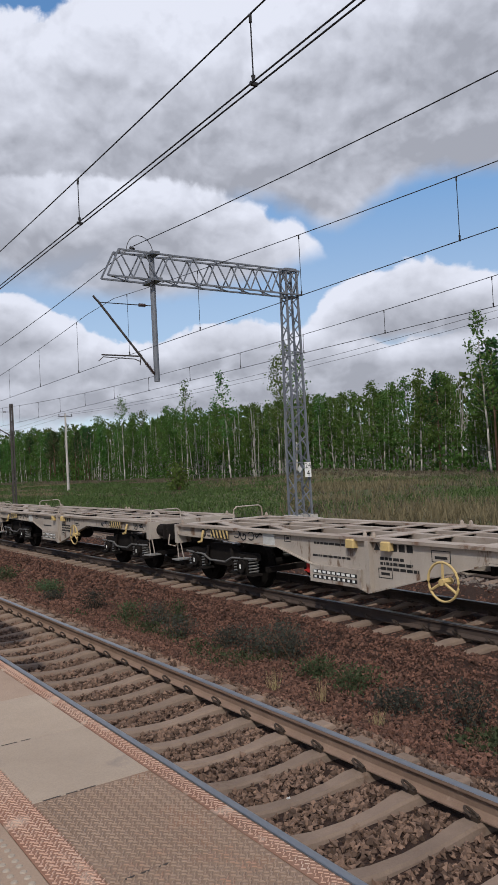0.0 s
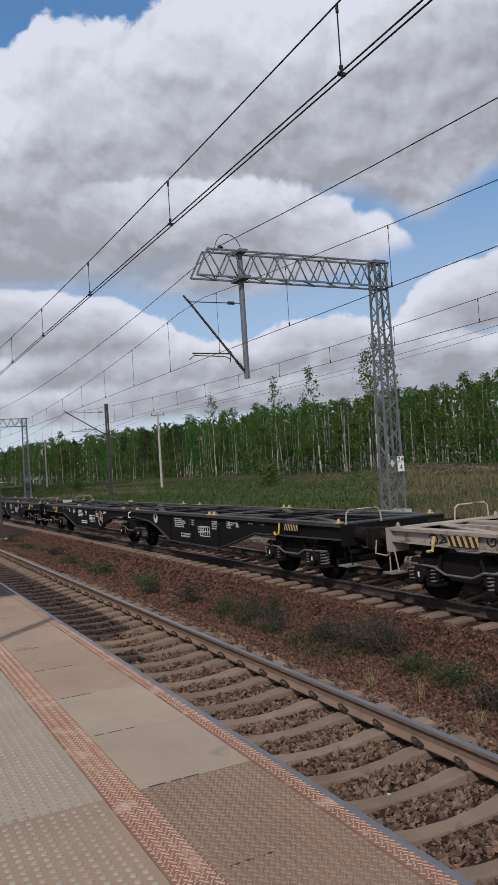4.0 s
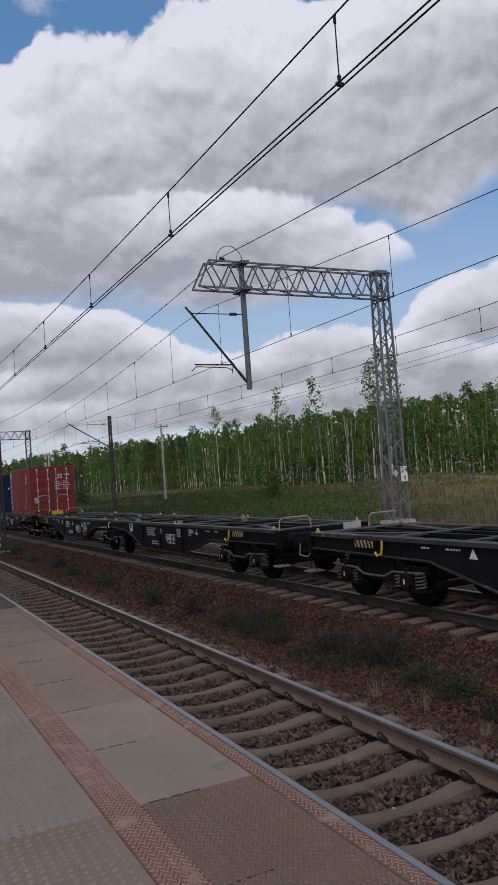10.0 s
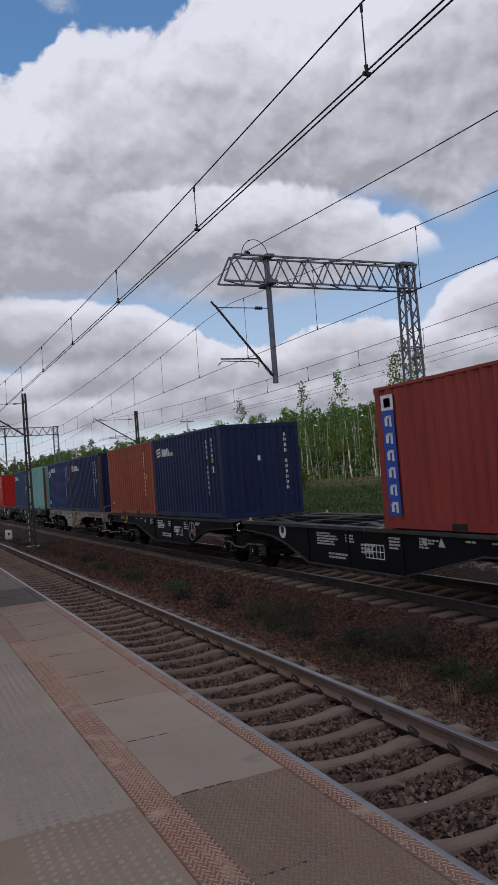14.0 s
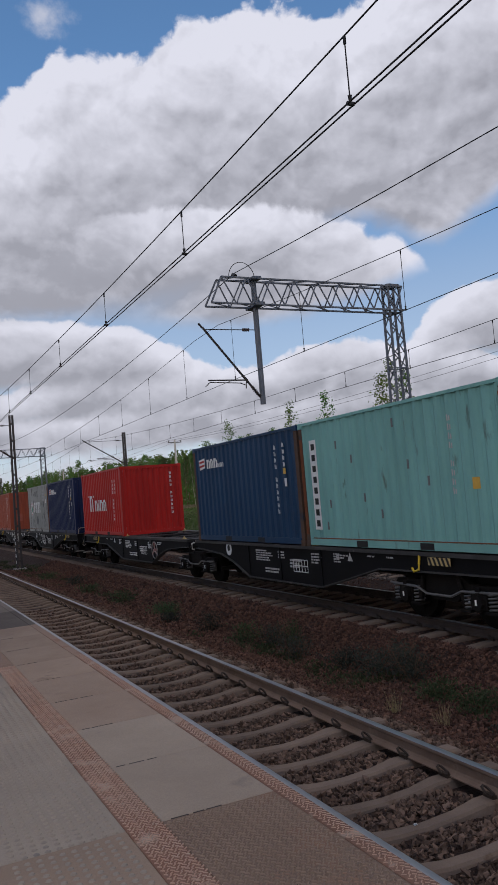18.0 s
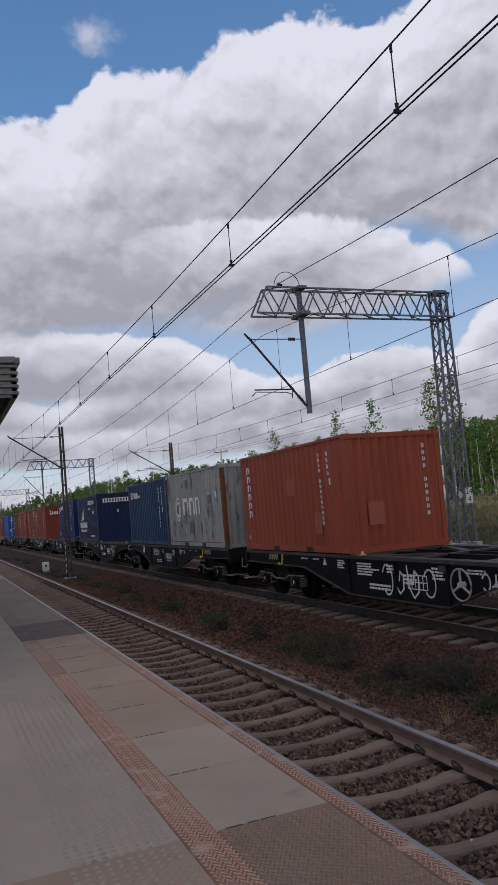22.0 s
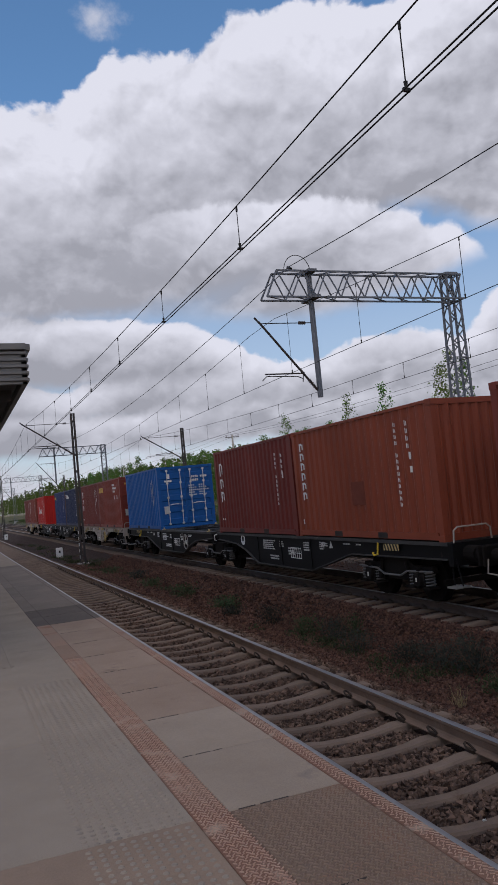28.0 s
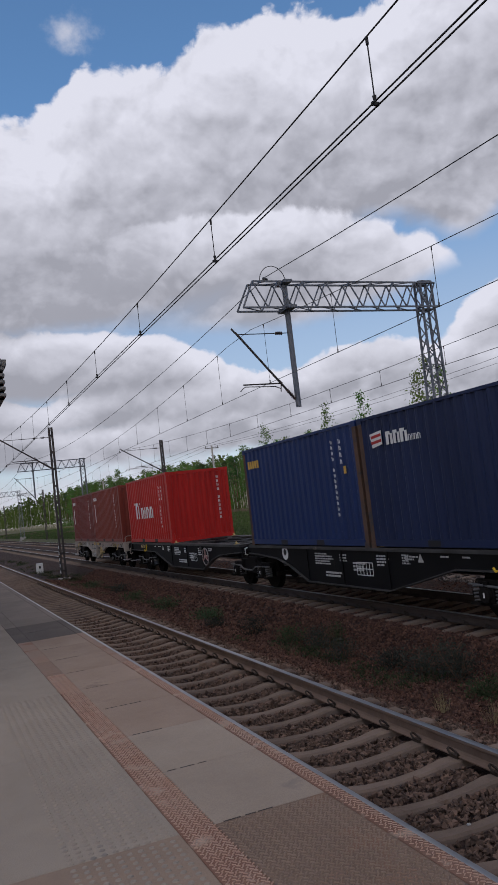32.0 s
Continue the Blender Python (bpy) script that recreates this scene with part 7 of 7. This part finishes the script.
def wood():
    rng = random.Random(11)
    kinds = []
    for k in range(9):
        h = (10.2, 11.0, 11.5, 10.6, 11.9, 11.2, 9.8, 12.1, 11.4)[k]
        tr, cr = birch_meshes(20 + k, h, 50 + k % 3 * 6, BIRCH_LEAF, BIRCH_BARK, 0.15, 0.2)
        kinds.append(make_tree("birch_tree", "slender white-barked birch in fresh green leaf", tr, cr))
    tall = []
    for k in range(3):
        tr, cr = birch_meshes(60 + k, (16.6, 15.0, 14.6)[k], 34, BIRCH_LEAF, BIRCH_BARK, 0.12, 0.3)
        tall.append(make_tree("birch_tree", "tall airy birch that tops the wood", tr, cr))
    pines = []
    for k in range(2):
        tr, cr = pine_meshes(70 + k, (14.0, 12.5)[k])
        pines.append(make_tree("pine_tree", "dark green pine among the birches", tr, cr))
    used = set()

    def grown(y):
        """The wood stands taller along the line."""
        return 0.94 + 0.46 * min(max((y - 70) / 200, 0), 1)

    def put(src, x, y, s):
        m = pose(x, y, ground_height(x, y) - 0.05, 0, 0, rng.uniform(0, 360)) @ Matrix.Diagonal((s, s, s, 1))
        if src not in used:
            used.add(src)
            src.matrix_basis = m
            return
        copy_thing(src, m)

    # tall single trees at the edge
    for x, y, k in ((51, 73.7, 0), (52, 76.3, 1), (50.6, 71.2, 2), (51, 97.7, 1), (51, 86, 2), (52, 44.5, 2), (53, 124, 1), (54, 39, 1)):
        put(tall[k], x, y, 1)
    put(pines[1], 53.5, 45.0, 1)
    n = 0
    y = 34.0
    while y < 330:
        step = 2.3 if y < 130 else 4.0
        for row, (a, b) in enumerate(((55, 58), (59, 63), (64, 69))):
            if row == 2 and y > 160:
                continue
            x = rng.uniform(a, b) - (6 if y > 220 else 0)
            yy = y + rng.uniform(-1.3, 1.3)
            pine = rng.random() < (0.06 if y < 140 else 0.3)
            put(rng.choice(pines) if pine else rng.choice(kinds), x, yy, grown(yy) * (0.8 if pine else rng.uniform(0.94, 1.06)))
            n += 1
        y += step
    # shrubs under the edge and the wood behind, which nobody could count
    lv, dk = Leaves(77), Leaves(78)
    tb = Build()
    y = 30.0
    while y < 340:
        x = rng.uniform(54, 60) - (6 if y > 220 else 0)
        z = ground_height(x, y)
        hh = rng.uniform(1.2, 4.5)
        for q in range(46):
            lv.quad(Vector((x + rng.gauss(0, 0.9), y + rng.gauss(0, 1.1), z + hh * rng.uniform(0.0, 1.0))), rng.uniform(0.25, 0.55))
        y += 0.75 if y < 140 else 1.6
    tagged(part("undergrowth", lv.mesh("undergrowth", WOOD_LEAF), None), "shrubs and saplings along the wood's edge", "undergrowth", kind="stuff")
    y = 20.0
    while y < 900:
        for row in range(4 if y < 330 else 3):
            x = (70 + row * 7 if y < 330 else 48 + row * 9) + rng.uniform(-3, 3)
            yy = y + rng.uniform(-2, 2)
            z = ground_height(x, yy)
            h = rng.uniform(10.2, 12.4) * grown(y)
            tb.bar((x, yy, z), (x, yy, z + h * 0.9), 0.13, 4, 0, 0.04)
            big = 1.0 if y < 330 else 1.7
            for q in range(95 if y < 330 else 55):
                t = rng.uniform(0.12, 1.0)
                s = 1.7 * (1.15 - 0.75 * t)
                dk.quad(Vector((x + rng.gauss(0, s * 0.7), yy + rng.gauss(0, s * 0.9), z + h * t)), rng.uniform(0.6, 1.1) * big)
        y += 3.6 if y < 330 else 7.0
    # shrubs that close the view between the trunks
    for k in range(7000):
        x = rng.uniform(66, 90)
        y = 15 + 330 * rng.random()
        dk.quad(Vector((x, y, ground_height(x, y) + 6.5 * rng.random() ** 1.3)), rng.uniform(0.8, 1.6))
    for k in range(230):
        x, y = rng.uniform(54.5, 68), 32 + 120 * rng.random()
        z, h = ground_height(x, y), rng.uniform(7, 10.5)
        tb.bar((x, y, z - 0.1), (x + rng.uniform(-0.7, 0.7), y + rng.uniform(-0.7, 0.7), z + h), rng.uniform(0.045, 0.085), 4, 0, 0.02)
    w = part("far_wood", dk.mesh("far_wood", WOOD_LEAF), None)
    tagged(w, "dense green birch wood behind the front trees", "wood", kind="stuff")
    t = part("far_wood_trunks", tb, BIRCH_BARK)
    tagged(t, "pale birch trunks deep in the wood", "wood", kind="stuff")
    # the other side of the line, behind the viewer and far ahead
    bk = Leaves(79)
    for k in range(260):
        x = rng.uniform(-140, -70)
        y = rng.uniform(-160, 700)
        z = -0.6
        for q in range(16):
            bk.quad(Vector((x + rng.gauss(0, 2), y + rng.gauss(0, 2), z + rng.uniform(1, 12))), rng.uniform(1.5, 2.8))
    tagged(part("opposite_wood", bk.mesh("opposite_wood", WOOD_LEAF), None), "green wood on the station side of the line", "wood", kind="stuff")


wood()


def meadow():
    rng = random.Random(21)
    g, d, b = Leaves(31), Leaves(32), Leaves(33)
    for k in range(30000):
        x = 12.6 + 43 * rng.random() ** 1.15
        y = 12 + (240 - 12) * rng.random() ** 1.5
        z = ground_height(x, y)
        n = noise.noise(Vector((x * 0.09, y * 0.06, 9))) + 0.5 * noise.noise(Vector((x * 0.3, y * 0.2, 3)))
        right = (x + 3.8) > 0.74 * y
        u = n + rng.uniform(-0.3, 0.3)
        if x > 44 + 3 * n:
            tgt = b if u > -0.35 else g
        elif right:
            tgt = d if u > 0.12 else b if u > -0.12 else g
        else:
            tgt = d if u > 0.5 else b if u > 0.32 else g
        hh = (0.3 if tgt is d else 0.24) * rng.uniform(0.5, 1.6) * (1.4 if right and tgt is d else 1.0)
        wd = 0.010 + 0.0006 * math.hypot(x, y)
        for q in range(5):
            tgt.blade(x + rng.gauss(0, 0.2), y + rng.gauss(0, 0.2), z, hh * rng.uniform(0.5, 1.1), rng.uniform(0.05, 0.3), wd)
        if rng.random() < 0.35:
            for q in range(4):
                tgt.quad(Vector((x + rng.gauss(0, 0.22), y + rng.gauss(0, 0.22), z + rng.uniform(0.02, 0.2))), rng.uniform(0.06, 0.1) + 0.0012 * y)
    tagged(part("meadow_grass", g.mesh("meadow_grass", GRASS_GREEN), None), "rough green meadow grass beyond the tracks", "grass", kind="stuff")
    tagged(part("dry_meadow_grass", d.mesh("dry_meadow_grass", GRASS_DRY), None), "tan dry grass patches beyond the tracks", "grass", kind="stuff")
    tagged(part("withered_plants", b.mesh("withered_plants", GRASS_BROWN), None), "withered brown plants at the wood's foot", "weeds", kind="stuff")


meadow()


def bush(x, y, h, w, n, mat, label, seed, size=0.16, stems=True):
    t = thing("bush", label, "bush", "bushes by the line", at=pose(x, y, ground_height(x, y)))
    r = random.Random(seed)
    if stems:
        b = Build()
        for k in range(7):
            a = r.uniform(0, 6.3)
            b.bar((0, 0, -0.05), (math.cos(a) * w * 0.35, math.sin(a) * w * 0.35, h * r.uniform(0.6, 0.95)), 0.012 * h + 0.003, 4, 0, 0.004)
        tagged(part("stem", b, PINE_BARK, t), kind="stuff")
    lv = Leaves(seed + 1)
    for k in range(n):
        u = r.random()
        lv.quad(Vector((r.gauss(0, w * 0.22), r.gauss(0, w * 0.22), h * (0.08 + 0.9 * u) * r.uniform(0.7, 1.05))), size * r.uniform(0.6, 1.4))
    part("leaves", lv.mesh("leaves", mat), None, t)
    return t


bush(30.5, 63, 2.8, 2.4, 520, BIRCH_LEAF, "young green birch bush in the meadow", 5, 0.28)
bush(24, 108, 2.2, 2.6, 380, WEED, "rounded green bush in the meadow", 6, 0.3)
bush(21, 128, 2.0, 2.6, 320, WEED, "rounded green bush in the meadow", 7, 0.3)
def weed_clumps():
    dull, green = "dull grey-green scrub clump between the tracks", "leafy green weed clump between the tracks"
    for i, (x, y, h, w, lush) in enumerate(((2.66, 22.5, 0.45, 0.9, 1), (2.7, 19.1, 0.4, 0.9, 1), (2.35, 17.6, 0.3, 0.7, 0), (2.57, 15.7, 0.5, 0.75, 0), (2.7, 14.2, 0.5, 0.7, 1), (2.9, 13.3, 0.55, 0.8, 0), (3.1, 12.9, 0.6, 0.5, 1), (2.6, 11.9, 0.5, 0.75, 0), (2.85, 10.7, 0.4, 0.8, 0), (2.93, 10.0, 0.5, 1.0, 0),
                                            (3.1, 9.5, 0.72, 0.7, 0), (3.02, 9.2, 0.55, 0.8, 0), (2.75, 8.3, 0.32, 0.8, 1), (2.8, 7.6, 0.35, 0.9, 1), (2.6, 6.6, 0.35, 0.9, 0), (2.75, 5.7, 0.6, 0.8, 0), (2.5, 26, 0.4, 1.0, 1), (2.8, 29.5, 0.45, 1.0, 0), (2.5, 33, 0.4, 1.1, 1), (2.7, 38, 0.5, 1.2, 1))):
        bush(x, y, h * 0.85, w * 0.85, int(1000 * w) if y < 20 else 360, WEED if lush else WEED_DARK, green if lush else dull, 140 + i, 0.036 if y < 20 else 0.06)
    # two dry tufts beside the near track
    for i, (x, y, h) in enumerate(((1.8, 8.0, 0.3), (1.98, 7.28, 0.34), (1.9, 6.2, 0.22))):
        t = thing("grass_tuft", "dry straw-coloured grass tuft on the ballast", "grass tuft", "dry tufts beside the track", at=pose(x, y, ground_height(x, y)))
        lv = Leaves(170 + i)
        for k in range(46):
            lv.blade(lv.r.gauss(0, 0.04), lv.r.gauss(0, 0.04), 0, h * lv.r.uniform(0.35, 1.1), lv.r.uniform(0.02, 0.2), 0.004)
        tagged(part("grass", lv.mesh("grass", STRAW), None, t), kind="stuff")


weed_clumps()


def verge():
    """Thin weeds and tufts in the strip between the tracks."""
    rng = random.Random(51)
    g, d = Leaves(52), Leaves(53)
    for k in range(5200):
        y = 4.5 + 70 * rng.random() ** 1.6
        x = min(max(rng.gauss(2.55, 0.42), 1.5), 3.7)
        dens = noise.noise(Vector((x * 1.1, y * 0.55, 4))) + 0.25 * noise.noise(Vector((x * 3, y * 2, 1)))
        if dens < 0.12 + abs(x - 2.6) * 0.3:
            continue
        z = ground_height(x, y)
        tgt = d if rng.random() < 0.3 else g
        hh = rng.uniform(0.04, 0.13)
        for q in range(7):
            tgt.blade(x + rng.gauss(0, 0.06), y + rng.gauss(0, 0.06), z, hh * rng.uniform(0.5, 1.1), rng.uniform(0.02, 0.1), 0.004 + 0.0003 * y)
        if rng.random() < 0.5:
            for q in range(8):
                g.quad(Vector((x + rng.gauss(0, 0.07), y + rng.gauss(0, 0.07), z + rng.uniform(0.01, 0.13))), rng.uniform(0.03, 0.07))
    tagged(part("verge_weeds", g.mesh("verge_weeds", WEED), None), "low weeds growing through ballast between the tracks", "weeds", kind="stuff")
    tagged(part("dry_verge_grass", d.mesh("dry_verge_grass", GRASS_DRY), None), "dry grass wisps between the tracks", "grass", kind="stuff")


verge()


def litter():
    b = Build()
    b.loft([[(-0.112, 5.118, -0.235), (-0.07, 5.125, -0.235), (-0.075, 5.15, -0.235), (-0.108, 5.147, -0.235)], [(-0.105, 5.122, -0.216), (-0.082, 5.13, -0.208), (-0.078, 5.144, -0.219), (-0.1, 5.142, -0.212)]])
    tagged(part("litter_scrap", b, FADED), "crumpled white paper scrap lying on a sleeper", "litter")


litter()


# ---------------------------------------------------------------- unseen cloud, added to shade the tracks
def shading_cloud():
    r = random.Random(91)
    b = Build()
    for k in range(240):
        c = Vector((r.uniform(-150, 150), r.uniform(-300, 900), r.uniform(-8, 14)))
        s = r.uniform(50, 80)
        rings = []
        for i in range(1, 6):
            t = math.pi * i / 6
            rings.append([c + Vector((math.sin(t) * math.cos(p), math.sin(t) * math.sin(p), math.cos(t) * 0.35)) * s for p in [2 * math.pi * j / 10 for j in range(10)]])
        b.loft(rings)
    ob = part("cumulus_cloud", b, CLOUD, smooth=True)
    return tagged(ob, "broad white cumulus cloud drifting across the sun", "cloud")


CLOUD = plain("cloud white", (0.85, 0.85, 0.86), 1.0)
DRIFT = shading_cloud()


# ---------------------------------------------------------------- what moves
def run(t):
    """Metres that the train has gone by t seconds."""
    x = t - 13
    d = -15.0815 + 9.2697 * x + 0.0625 * x * x + 0.000815 * x ** 3 - 0.0000387 * x ** 4
    return d + (1.8 * ((4.5 - t) / 4.5) ** 1.6 if t < 4.5 else 0.0)


def motions():
    """The train rolls by, its wheels turn."""
    turning = None
    for ob, s, z in TRAIN:
        walk(ob, [(0.5 * i, pose(X2, s - run(0.5 * i), z)) for i in range(65)])
        for w in ob.children_recursive:
            if w.name.startswith("wheelset"):
                # each wheelset turns about its own axle; all of them turn alike
                if turning is None:
                    walk(w, [(i / FPS, pose(0, 0, 0, math.degrees(run(i / FPS) / 0.46) % 360)) for i in range(961)])
                    turning = w.animation_data
                else:
                    w.rotation_mode = "QUATERNION"
                    keys = w.animation_data_create()
                    keys.action, keys.action_slot = turning.action, turning.action_slot

    # the unseen cloud's front reaches the sun at about 8 s; shaped to leave the wood lit
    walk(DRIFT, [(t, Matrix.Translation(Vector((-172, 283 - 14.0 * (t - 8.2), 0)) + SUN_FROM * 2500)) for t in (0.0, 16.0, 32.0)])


motions()
